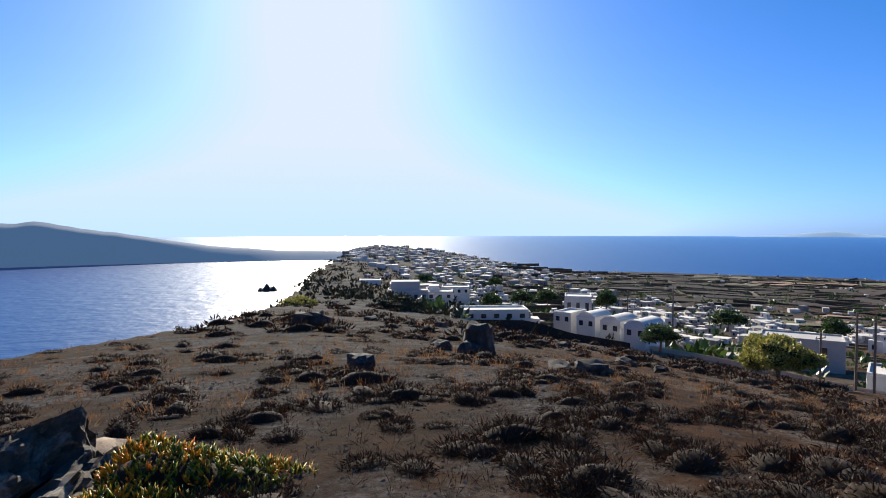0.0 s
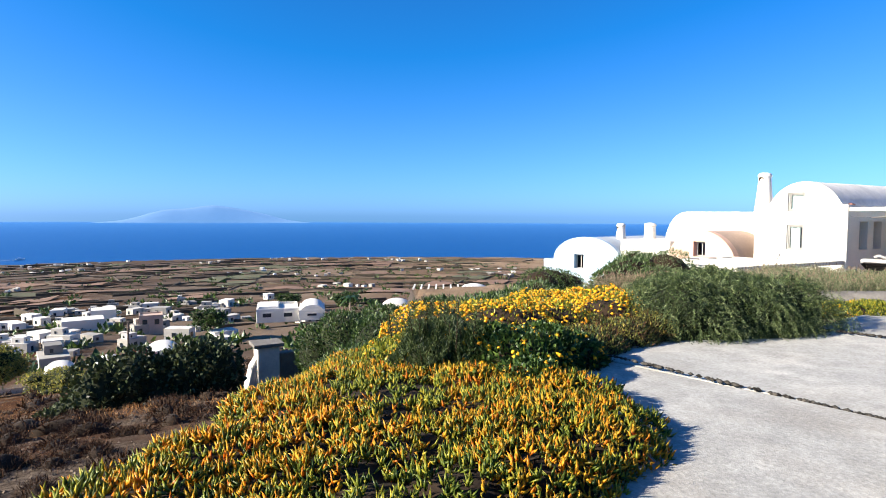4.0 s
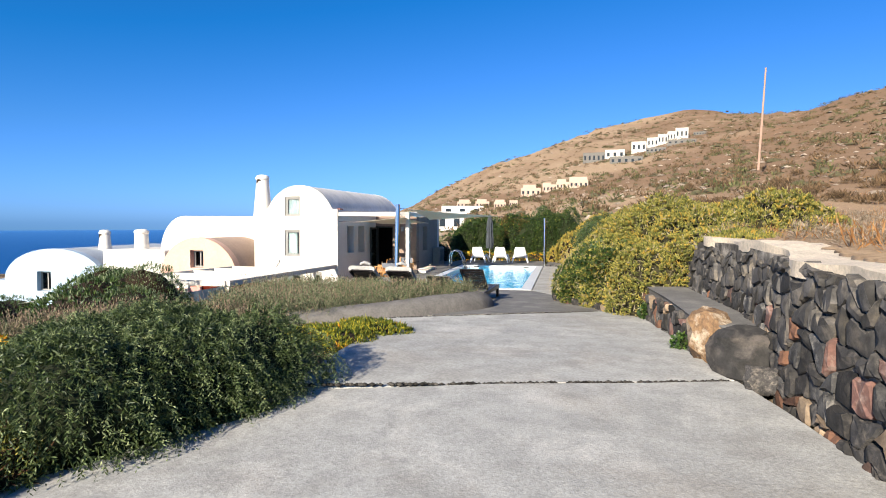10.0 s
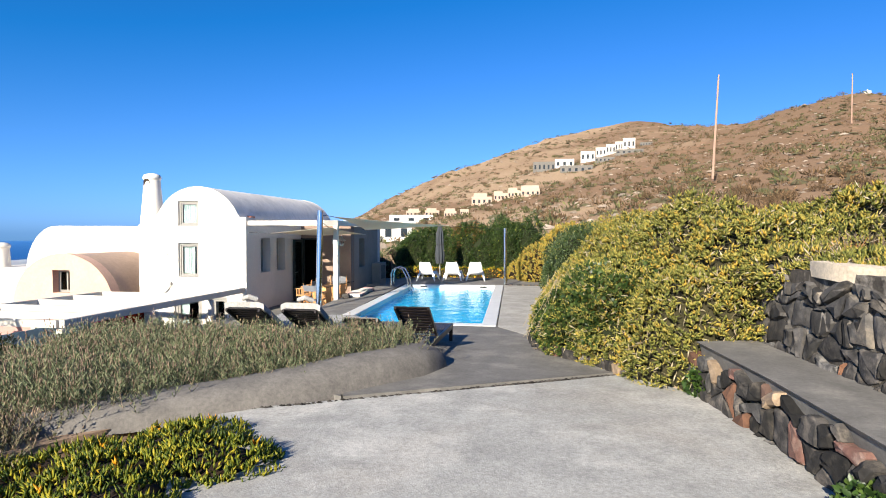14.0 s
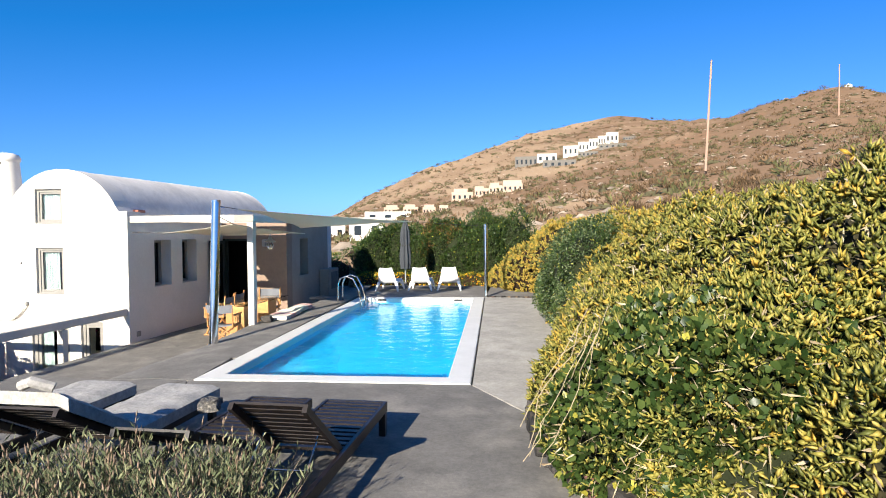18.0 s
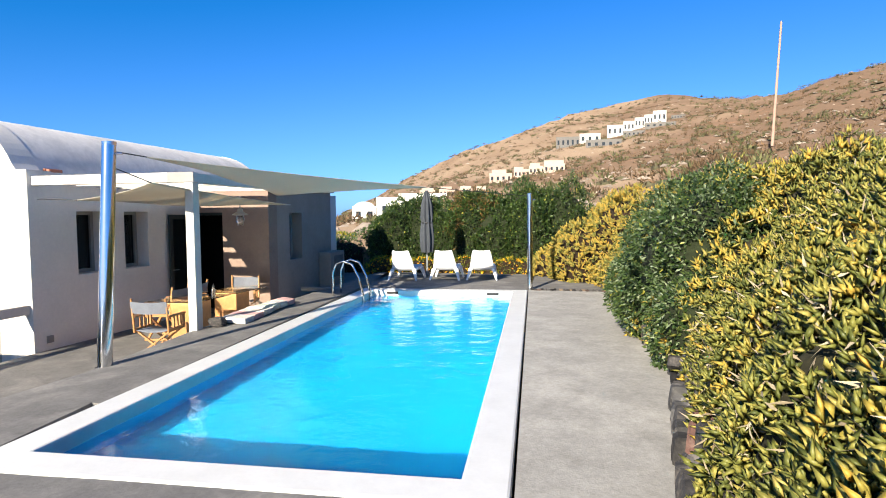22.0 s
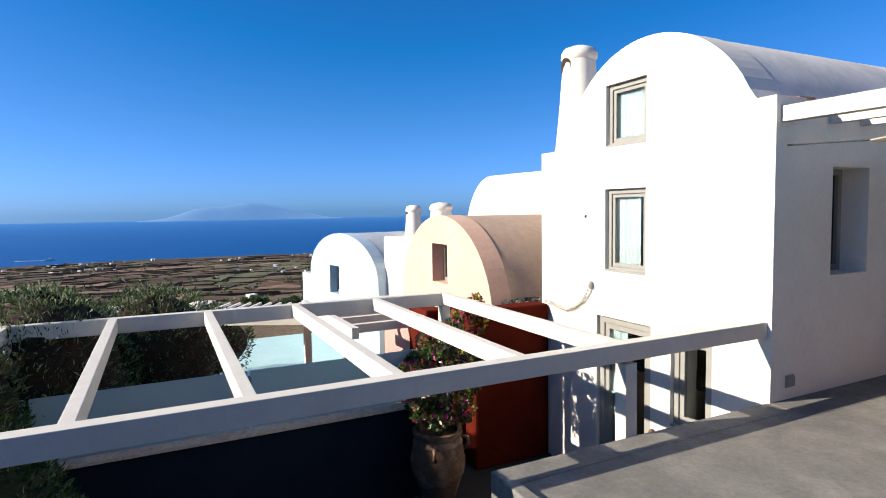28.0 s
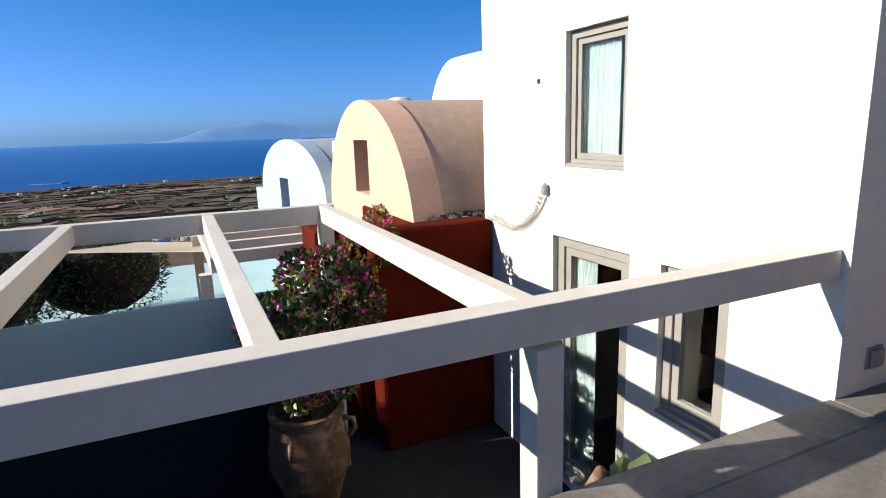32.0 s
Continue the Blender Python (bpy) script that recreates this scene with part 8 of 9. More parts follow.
part("buttress", Shape().add([(14.62, -2.9, -2.8), (15.08, -2.9, -2.8), (15.08, -2.45, -2.8), (14.62, -2.45, -2.8), (14.66, -2.9, -1.3), (15.04, -2.9, -1.3), (15.0, -2.75, -1.5), (14.7, -2.75, -1.5)], [(0, 1, 2, 3), (4, 5, 6, 7), (0, 1, 5, 4), (1, 2, 6, 5), (2, 3, 7, 6), (3, 0, 4, 7)]), M_VAULT, gate, bevel=0.05)

# ---- the village and the far land ----
M_TOWN = mat("whitewash", (0.66, 0.625, 0.565), (0.58, 0.55, 0.495), 0.8, 0.9, 0.05, 20, jitter=0.08)
M_TOWN2 = mat("grey_render", (0.46, 0.43, 0.40), (0.38, 0.36, 0.34), 0.8, 0.9, 0.05, 20)
M_BARE = mat("bare_pinkish_render", (0.50, 0.37, 0.29), (0.42, 0.30, 0.23), 0.8, 0.9, 0.1, 10)
M_PANE = mat("dark_window", (0.03, 0.04, 0.05), (0.02, 0.025, 0.03), 2, 0.2, 0.0)
EYE_A, EYE_B = Vector((-0.7, 0.5, 2.27)), Vector((2.5, -12.3, 2.3))


def spot(az, tan, d, eye=EYE_A):
    return Vector((eye.x + d * math.sin(radians(az)), eye.y + d * math.cos(radians(az)), eye.z + d * tan))


def land(az, tan, eye, far=235):
    """How far off the ground rises to a given slope of sight."""
    d = 40.0
    while d < far:
        p = spot(az, tan, d, eye)
        if ground_z(p.x, p.y) >= p.z:
            break
        d += 2.0
    return d


def villa(label, az, tan, d, w, dep, h, vault=False, eye=EYE_A, wins=3, wall=None, turn=0.0, plinth=4.0, upper=None, name="village_house"):
    """A small house that faces the eye: walls, windows, and a flat or vaulted roof."""
    hs = thing(name, label, "house", "village houses")
    wall = wall or M_TOWN
    part("wall", Shape().box(-w / 2, w / 2, 0, dep, -plinth, h), wall, hs, bevel=0.04)
    part("parapet", ringtop(w, dep, h, 0.18), wall, hs)
    if vault:
        part("vault_roof", Shape().grid([[(w / 2 * 0.9 * math.cos(a), y, h + w * 0.28 * math.sin(a)) for a in [math.pi * i / 14 for i in range(15)]] for y in (0.05, dep - 0.05)]).add([(w / 2 * 0.9 * math.cos(math.pi * i / 14), 0.05, h + w * 0.28 * math.sin(math.pi * i / 14)) for i in range(15)], [tuple(range(15))]), wall, hs, smooth=40)
    if upper:
        part("upper_storey", Shape().box(-w / 2 + upper[0], -w / 2 + upper[1], dep * 0.25, dep, h, h + upper[2]), wall, hs, bevel=0.04)
    for i in range(wins):
        x = -w / 2 + w * (i + 0.5) / wins
        ww, wh = min(0.9, w / wins * 0.4), min(1.3, h * 0.45)
        wd = part("window", Shape().box(x - ww / 2, x + ww / 2, -0.03, 0.05, h * 0.3, h * 0.3 + wh), M_PANE, hs, "dark window")
        part("lintel", Shape().box(x - ww / 2 - 0.08, x + ww / 2 + 0.08, -0.06, 0.03, h * 0.3 + wh, h * 0.3 + wh + 0.1), wall, wd)
    p = spot(az, tan, d, eye)
    hs.matrix_world = pose(p.x, p.y, p.z, 0, 0, -az + turn)
    return hs


def ringtop(w, dep, h, t):
    s = Shape()
    for a, b, c, e in ((-w / 2, w / 2, 0.0, t), (-w / 2, w / 2, dep - t, dep), (-w / 2, -w / 2 + t, t, dep - t), (w / 2 - t, w / 2, t, dep - t)):
        s.box(a, b, c, e, h, h + 0.22)
    return s


villa("long low white building with a row of windows", 30.2, -0.157, 72, 9.6, 4, 1.2, wins=6, turn=6)
villa("white hillside villa with stacked cubes", 21.5, -0.142, 108, 8, 6, 2.8, wins=4, upper=(2, 7, 2.4))
villa("white villa with a grey ground floor", 17.0, -0.130, 104, 8.0, 5, 2.0, wins=6, wall=M_TOWN2)
villa("low white pool terrace below the villa", 18.6, -0.134, 98, 5.0, 4, 0.8, wins=3)
villa("white stacked villa with deep verandas", 22.2, -0.128, 100, 7.0, 5, 2.2, wins=5, wall=M_TOWN2, upper=(0.6, 5.6, 1.6))
villa("white terraced villa with a stair", 25.4, -0.122, 110, 5.0, 5, 1.5, wins=3, upper=(0.4, 2.4, 1.2))
villa("low white house with dark openings", 27.0, -0.112, 126, 6.0, 5, 1.5, wins=4)
villa("white cube house above the villa", 18.6, -0.108, 135, 5, 5, 2.8, wins=2)
villa("white terrace block beside a pool", 24.6, -0.130, 112, 7, 5, 1.6, wins=3)
for i in range(4):
    villa("white row house with a small vault", 37.2 + 2.2 * i, -0.160 - 0.007 * i, 76 - 4.0 * i, 2.5, 4.5, 1.35, i != 0, wins=2, turn=-28)
villa("pale blue-white two-storey house", 38.8, -0.146, 95, 4.2, 5, 3.0, wins=3)
villa("large white hotel block with blue shutters", 76.5, -0.186, 150, 18, 9, 2.8, wins=9, upper=(6, 15, 2.2))
villa("white hotel wing with flat roof", 71.8, -0.184, 152, 10, 7, 2.4, wins=5)
villa("white apartment group on the slope", 86.6, -0.198, 128, 9, 7, 2.6, wins=5, upper=(3, 10, 2.6))
villa("pale apartment group on the slope", 88.4, -0.178, 150, 10, 7, 2.5, wins=6, upper=(4, 9, 2.6))
villa("low white shed by the road", 64.3, -0.228, 63, 5.6, 5, 1.5, wins=1)
villa("small white box building by the road", 66.6, -0.226, 62, 1.6, 3, 1.9, wins=1)
villa("grey domed cistern house by the road", 74.9, -0.238, 62, 2.8, 4, 1.4, True, wins=1, wall=M_TOWN2)
villa("white vaulted house below the road", 89.4, -0.252, 64, 3.0, 5, 0.9, True, wins=1)
villa("white house with small dome", 86.0, -0.246, 60, 2.4, 3, 0.9, True, wins=0)
villa("white vaulted house beside a bougainvillea", 93.6, -0.246, 70, 3.6, 6, 1.5, True, wins=2)
villa("white house with parapets", 103.6, -0.172, 62, 4.2, 5, 0.9, wins=2, upper=(0.2, 2.2, 0.3), plinth=0.3)
villa("cream vaulted cottage on the slope", 106.8, -0.170, 60, 2.6, 5, 0.5, True, wins=1, plinth=0.3)
villa("white house with a roof pergola", 119.6, -0.184, 46, 4.4, 5, 1.6, wins=3)
villa("white cottage with a domed roof", 122.6, -0.172, 48, 3.4, 5, 1.3, True, wins=1)
villa("low white cottage row with domed roof", 115.0, -0.19, 50, 3.2, 4, 1.1, True, wins=1)
villa("long grey shed with a pale roof", 57.5, -0.196, 92, 10, 6, 3.0, wins=2, wall=M_TOWN2)
villa("small pink house in the fields", 92.6, -0.175, 120, 4, 4, 2.2, wins=2, wall=M_BARE)
rp = thing("roof_pergola", "white roof pergola with close slats", "pergola")
pc = spot(119.6, -0.184, 46)
for i in range(9):
    part("slat", Shape().bar((-2.4 + 0.6 * i, 0, 2.75), (-2.4 + 0.6 * i, 3.0, 2.75), 0.12, 0.12), M_TOWN, rp)
for x in (-2.4, 0, 2.4):
    part("post", Shape().box(x - 0.08, x + 0.08, 0.1, 0.26, 1.8, 2.7), M_TOWN, rp)
rp.matrix_world = pose(pc.x, pc.y, pc.z, 0, 0, -119.6)

# houses on the hill, each where the slope meets its line of sight
def on_hill(label, az, low, high, wide, wins, wall, name, upper=None, far=235, **more):
    d = land(az, low, EYE_H, far)
    h = d * (high - low)
    up = (upper[0] * d * radians(wide), upper[1] * d * radians(wide), h * upper[2]) if upper else None
    return villa(label, az, low, d, d * radians(wide), 6, h * (1 - upper[2] if upper else 1), eye=EYE_H, wins=wins, wall=wall, upper=up, name=name, plinth=5, **more)


EYE_H = Vector((2.55, -13.16, 2.41))
for az, low, high, wide, up in ((173.05, 0.0499, 0.0728, 2.14, (0.1, 0.75, 0.4)), (175.05, 0.0571, 0.0766, 1.52, (0.0, 0.6, 0.35)), (176.45, 0.0619, 0.0829, 1.45, (0.05, 0.7, 0.4)), (178.07, 0.0657, 0.0867, 1.96, (0.0, 0.95, 0.45)), (166.0, 0.0286, 0.0443, 1.5, (0.15, 0.9, 0.4)), (167.91, 0.0285, 0.0454, 1.5, (0.1, 0.8, 0.4)), (169.71, 0.0283, 0.0453, 1.3, (0.1, 0.9, 0.45)), (171.19, 0.0306, 0.0408, 0.9, None)):
    on_hill("unfinished pinkish house with bare brick and openings", az, low, high, wide, 4, M_BARE, "unfinished_house", up)
M_PALEWALL = mat("pale_grey_render", (0.56, 0.51, 0.45), (0.44, 0.40, 0.35), 0.6, 0.9, 0.05, 20, jitter=0.12)
for az, low, high, wide in ((183.66, 0.1228, 0.1400, 1.40), (184.9, 0.1300, 0.1454, 1.0), (185.83, 0.1340, 0.1503, 0.9), (186.6, 0.1390, 0.1541, 0.75), (187.53, 0.1420, 0.1592, 1.15), (181.41, 0.1137, 0.1278, 1.9)):
    on_hill("white hillside residence with small dark windows", az, low, high, wide, 3, M_PALEWALL, "hillside_residence")
for az, low, high, wide in ((182.6, 0.1049, 0.1165, 3.2), (179.4, 0.1072, 0.1239, 2.2), (185.3, 0.1225, 0.1290, 1.9), (187.6, 0.1345, 0.1405, 2.6), (189.1, 0.1467, 0.1510, 1.2)):
    on_hill("dark grey stone-clad lower storey of the residences", az, low, high, wide, 5, M_KERB, "hillside_residence")
villa("low pale ruin near the ridge", 201.3, 0.150, 215, 9, 4, 1.6, eye=EYE_B, wins=0, wall=M_BARE)
on_hill("white neighbouring house beyond the hedge", 163.3, -0.02, 0.0171, 3.5, 2, M_TOWN, "neighbour_house", None, 75)
on_hill("long low white house behind the neighbouring house", 165.6, 0.018, 0.0300, 4.6, 3, M_TOWN, "neighbour_house", None, 85)
on_hill("low white house beside the hedge", 160.2, -0.0141, 0.0068, 2.2, 2, M_TOWN, "neighbour_house", None, 66, vault=True)

# crowds of small far houses, and dark field walls
def crowd(name, label, spots_, material, sink=2.0):
    v, f = [], []
    box = np.array([(-1, -1, 0), (1, -1, 0), (1, 1, 0), (-1, 1, 0), (-1, -1, 1), (1, -1, 1), (1, 1, 1), (-1, 1, 1)], float)
    tri = np.array([(4, 5, 6), (4, 6, 7), (0, 1, 5), (0, 5, 4), (1, 2, 6), (1, 6, 5), (2, 3, 7), (2, 7, 6), (3, 0, 4), (3, 4, 7)])
    for k, (x, y, z, sx, sy, sz, r) in enumerate(spots_):
        c, s_ = math.cos(r), math.sin(r)
        b = box * [sx / 2, sy / 2, sz + sink] + [0, 0, -sink]
        v.append(np.stack([x + b[:, 0] * c - b[:, 1] * s_, y + b[:, 0] * s_ + b[:, 1] * c, z + b[:, 2]], 1))
        f.append(tri + 8 * k)
    me = raw_mesh(name, np.concatenate(v), np.concatenate(f))
    me.shade_flat()
    return tagged(part(name, me, material), label, "houses" if "house" in name else "walls", "", "stuff")


def on_land(az0, az1, d0, d1, n, size, power=1.0):
    out = []
    for k in range(n):
        if k % 6 == 0:
            a, d = radians(rng.uniform(az0, az1)), d0 + (d1 - d0) * rng.random() ** power
        off = 2.4 * size[1] * (1 + d / 400)
        x, y = d * math.sin(a) + rng.normal() * off, d * math.cos(a) + rng.normal() * off
        s_ = rng.uniform(*size)
        out.append((x, y, ground_z(x, y), s_ * rng.uniform(0.8, 1.7), s_, s_ * rng.uniform(0.45, 0.8), rng.uniform(0, 3.1)))
    return out


def stacked(sp):
    """Each house again with a smaller cube on its roof, set back."""
    return sp + [(x + 0.15 * sx * math.cos(r), y + 0.15 * sx * math.sin(r), z + sz * 0.98, sx * 0.5, sy * 0.6, sz * 0.55, r) for k, (x, y, z, sx, sy, sz, r) in enumerate(sp) if k % 3 == 0]


def openings(sp):
    """Dark door and window boxes that stand just proud of the walls."""
    out = []
    for x, y, z, sx, sy, sz, r in sp:
        c, s_ = math.cos(r), math.sin(r)
        for u, v, du, dv in ((-0.25, -0.5, 0.14, 0.06), (0.22, -0.5, 0.18, 0.06), (-0.5, 0.1, 0.06, 0.2), (0.5, -0.1, 0.06, 0.2), (0.1, 0.5, 0.16, 0.06)):
            out.append((x + u * sx * c - v * sy * s_, y + u * sx * s_ + v * sy * c, z + 0.22 * sz, du * sx, dv * sy, 0.42 * sz, r))
    return out


M_CROWD = mat("far_whitewash", (0.54, 0.50, 0.44), (0.36, 0.335, 0.30), 0.3, 0.9, 0.0, island=0.6)
crowd("ridge_town_houses", "dense white town on the far ridge", on_land(16.5, 33, 420, 700, 620, (1.8, 4.0)) + on_land(17, 40, 250, 520, 210, (1.8, 4.2)), M_CROWD)
village = stacked(on_land(24, 50, 120, 260, 150, (1.4, 3.4)) + on_land(38, 62, 105, 200, 130, (1.3, 3.2)) + on_land(60, 100, 92, 190, 170, (1.1, 3.0)))
crowd("village_houses", "scattered white village houses", village, M_CROWD)
crowd("village_openings", "dark doors and windows of the village houses", openings(village), M_PANE, 0.0)
crowd("coast_houses", "tiny white houses along the coast", on_land(30, 128, 520, 725, 130, (1.0, 2.4), 0.8) + on_land(50, 128, 230, 600, 90, (1.2, 2.8)), M_CROWD)
fields = []
for _ in range(950):
    a, d = radians(rng.uniform(30, 128)), rng.uniform(110, 700)
    x, y = d * math.sin(a), d * math.cos(a)
    fields.append((x, y, ground_z(x, y) - 0.1, rng.uniform(8, 46) * (0.5 + d / 500), 0.5, rng.uniform(0.15, 0.75), -a + rng.normal() * 0.22 + (1.57 if rng.random() < 0.14 else 0)))
crowd("field_walls", "dark terrace walls across the plain", fields, mat("dark_terrace", (0.085, 0.066, 0.045), (0.05, 0.04, 0.028), 0.3, 1.0, 0.0))
far_scrub = spots(1500, 20, 128, 70, 620, 0.6, 2.2, 0, 0, 1.3)
wild("cliff_scrub", "dark scrub along the cliff edge", spots(900, 9, 42, 60, 420, 0.5, 1.7, 0, 0, 1.0), 20, 0.6, 0.3, L_DARKLEAF, 0.5)
wild("plain_scrub", "dark shrubs dotted over the plain", far_scrub, 16, 0.7, 0.4, L_DEEP, 0.5)
M_FIELD = mat("green_field", (0.095, 0.095, 0.045), (0.075, 0.07, 0.035), 0.4, 1.0, 0.3, 3)
M_FIELD2 = mat("ploughed_field", (0.215, 0.125, 0.08), (0.17, 0.10, 0.064), 0.3, 1.0, 0.3, 3)
for i in range(70):
    a, d = rng.uniform(50, 127), rng.uniform(180, 640)
    w, dd = rng.uniform(2, 7), rng.uniform(10, 36)
    rows = []
    for u in range(7):
        row = []
        for v in range(9):
            aa, r = radians(a + w * (v / 8 - 0.5) + 1.2 * (u / 6 - 0.5)), d + dd * (u / 6 - 0.5)
            x, y = r * math.sin(aa), r * math.cos(aa)
            row.append((x, y, ground_z(x, y) + 0.5))
        rows.append(row)
    setting("field", Shape().grid(rows), M_FIELD if i % 5 < 2 else M_FIELD2, "cultivated field on the plain", "field", smooth=True)

# road below the slope
rows = []
for i in range(40):
    az = 40 + 1.3 * i
    d = lerp([(40, 66), (60, 60), (75, 58), (92, 62)], az)
    tn = lerp([(40, -0.186), (50, -0.205), (60, -0.228), (68, -0.240), (76, -0.2455), (92, -0.252)], az)
    rows.append([tuple(spot(az, tn, d)), tuple(spot(az, tn + 0.004, d * 1.06))])
setting("road", Shape().slab(rows, 1.5), mat("pale_road", (0.36, 0.34, 0.31), (0.30, 0.285, 0.26), 1, 0.95, 0.2, 20), "pale road curving below the slope", "road")
rows2 = [[a, (a[0], a[1], a[2] + 0.45)] for a, b in rows]
setting("road_parapet", Shape().grid(rows2).grid([[(p[0] * 0.995, p[1] * 0.995, p[2]) for p in r] for r in rows2]), M_CAP, "low pale parapet of the road", "wall")
# dark perimeter wall of the white building
rows = []
for i in range(21):
    az = 23.4 + i
    p = spot(az, lerp([(23.4, -0.151), (26.9, -0.167), (33.9, -0.180), (38.0, -0.187), (43.4, -0.196)], az), 62)
    rows.append([(p.x, p.y, p.z - 1.2), (p.x, p.y, p.z + lerp([(23.4, 0.5), (26.9, 0.7), (33.9, 1.5), (38.0, 0.7), (43.4, 0.5)], az))])
setting("perimeter_wall", Shape().grid(rows).grid([[(x * 1.006, y * 1.006, z) for x, y, z in r] for r in rows]), M_ROCK, "black stone perimeter wall on the slope", "wall")


def utility_pole(az, tan, d, h, label, eye=EYE_A, arm=True, r=0.11, lean=0.0, wood=None):
    u = thing("utility_pole", label, "utility pole", "utility poles")
    p = spot(az, tan, d, eye)
    part("shaft", Shape().tube([(p.x, p.y, p.z - 1), (p.x + lean, p.y, p.z + h)], [r, r * 0.7], 10), wood or M_BARK, u, smooth=40)
    if arm:
        part("cross_arm", Shape().bar((p.x - 0.7, p.y, p.z + h - 0.5), (p.x + 0.7, p.y, p.z + h - 0.5), 0.08, 0.08), M_BARK, u)
        for k in (-0.6, 0.0, 0.6):
            part("insulator", Shape().tube([(p.x + k, p.y, p.z + h - 0.46), (p.x + k, p.y, p.z + h - 0.3)], 0.035, 8), M_KERB, u)
    return u


for az, tan, d, h in ((61.0, -0.231, 58, 6.6), (62.2, -0.235, 57, 6.6), (73.2, -0.244, 60, 4.9), (91.0, -0.2555, 58, 5.5), (47.3, -0.1525, 84, 5.0), (43.3, -0.1566, 82, 4.6), (58.6, -0.22, 60, 4.2)):
    utility_pole(az, tan, d, h, "weathered wooden utility pole with a cross-arm")
M_POLE = mat("bleached_pole_timber", (0.42, 0.27, 0.20), (0.34, 0.22, 0.16), 5, 0.9, 0.2, 40)
utility_pole(195.6, 0.1064, 66.2, 10.4, "tall bleached wooden pole on the hillside", EYE_B, False, 0.13, -0.5, M_POLE)
utility_pole(205.5, 0.1473, 130, 11.0, "slim wooden pole on the ridge slope", EYE_B, False, 0.14, 0, M_POLE)
mast = thing("antenna_mast", "telecom mast with white panels on the ridge", "antenna")
mp = spot(206.1, 0.176, 222, EYE_B)
part("lattice", Shape().tube([(mp.x, mp.y, mp.z - 2), (mp.x, mp.y, mp.z + 6)], 0.25, 8), M_ZINC, mast)
for k in range(4):
    a = k * math.pi / 2
    part("panel", Shape().box(mp.x + 0.8 * math.cos(a) - 0.25, mp.x + 0.8 * math.cos(a) + 0.25, mp.y + 0.8 * math.sin(a) - 0.2, mp.y + 0.8 * math.sin(a) + 0.2, mp.z + 2.6, mp.z + 5.6), M_TOWN, mast)
hut = Shape().box(mp.x - 2.5, mp.x + 2.5, mp.y - 1, mp.y + 1, mp.z - 2, mp.z + 0.6)
part("hut", hut, M_ZINC, mast)


def tree(label, az, tan, d, w, h, material, count=9000, leaf=0.22, trunk=0.2):
    """A spreading tree: a tapered trunk, limbs and a crown of clumps."""
    t = thing("tree", label, "tree")
    p = spot(az, tan, d)
    part("trunk", Shape().tube([(p.x, p.y, p.z - 0.5), (p.x + 0.1, p.y, p.z + h * 0.25), (p.x - 0.05, p.y + 0.1, p.z + h * 0.5)], [trunk, trunk * 0.8, trunk * 0.45], 10), M_BARK, t, smooth=True)
    blobs = []
    for i in range(13):
        a, r = 2.4 * i, w * 0.36 * math.sqrt((i + 0.3) / 13)
        z = p.z + h * (0.62 + 0.16 * math.cos(i * 1.7) - 0.12 * (r / (w * 0.36)) ** 2)
        q = (p.x + r * math.cos(a), p.y + r * math.sin(a), z)
        blobs.append((*q, w * 0.19, w * 0.19, h * 0.19))
        if i % 3 == 0:
            part("limb", Shape().tube([(p.x, p.y, p.z + h * 0.3), ((p.x + q[0]) / 2, (p.y + q[1]) / 2, p.z + h * 0.5), q], [trunk * 0.5, trunk * 0.3, trunk * 0.1], 7), M_BARK, t, smooth=True)
    pts, n = on_blobs(blobs, count, None, 0.3, 0.4)
    v, f = leaves(pts, n + rng.normal(size=pts.shape) * 0.7, leaf * rng.uniform(0.6, 1.3, len(pts)), leaf * 0.5, BLADE)
    # Near-black hull paints in the shade inside the crown.
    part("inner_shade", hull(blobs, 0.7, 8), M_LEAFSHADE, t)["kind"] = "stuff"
    part("crown", raw_mesh("crown", v, f), material, t)["kind"] = "stuff"
    return t


tree("dense dark green carob tree by the road", 70.4, -0.262, 46, 6.6, 5.3, L_DEEP)
tree("rounded green tree by the road", 81.0, -0.252, 50, 5.4, 4.2, L_OLIVE)
tree("spreading olive-green tree on the slope", 55.4, -0.222, 52, 6.2, 3.4, L_OLIVE)
tree("low dark tree behind the road", 64.8, -0.222, 66, 6.0, 2.9, L_DEEP, 3200)
tree("low spreading green bush tree", 86.6, -0.262, 44, 5.2, 1.8, L_OLIVE, 3200, 0.18, 0.12)
tree("crimson flowering bougainvillea tree by the houses", 92.0, -0.246, 56, 2.8, 2.5, L_CRIMSON, 2600, 0.16, 0.1)
tree("dark tamarisk near the white houses", 46.0, -0.19, 58, 4.0, 2.2, L_DEEP, 2600, 0.2, 0.12)
tree("large dark pine bush before the villa", 21.2, -0.176, 58, 7.0, 4.0, L_DARKLEAF, 5200)
tree("green bush at the cliff edge", 11.5, -0.152, 60, 4.6, 2.6, L_OLIVE, 3000)
tree("dark thicket by the perimeter wall", 75.5, -0.225, 78, 6, 3, L_SCRUB, 3000)
for i, (az, tan, d) in enumerate(((30.5, -0.125, 120), (33.5, -0.120, 130), (36.0, -0.118, 140), (41.5, -0.125, 120), (27.5, -0.10, 170), (52.0, -0.145, 110), (60.0, -0.15, 120), (97.5, -0.18, 100), (104.5, -0.14, 150), (110.0, -0.15, 110), (31.0, -0.09, 210), (24.0, -0.085, 220))):
    tree("dark garden tree among the village houses", az, tan - 0.01, d, 5.0 + (i % 3), 3.2 + 0.4 * (i % 4), L_DEEP, 1300, 0.4, 0.15)
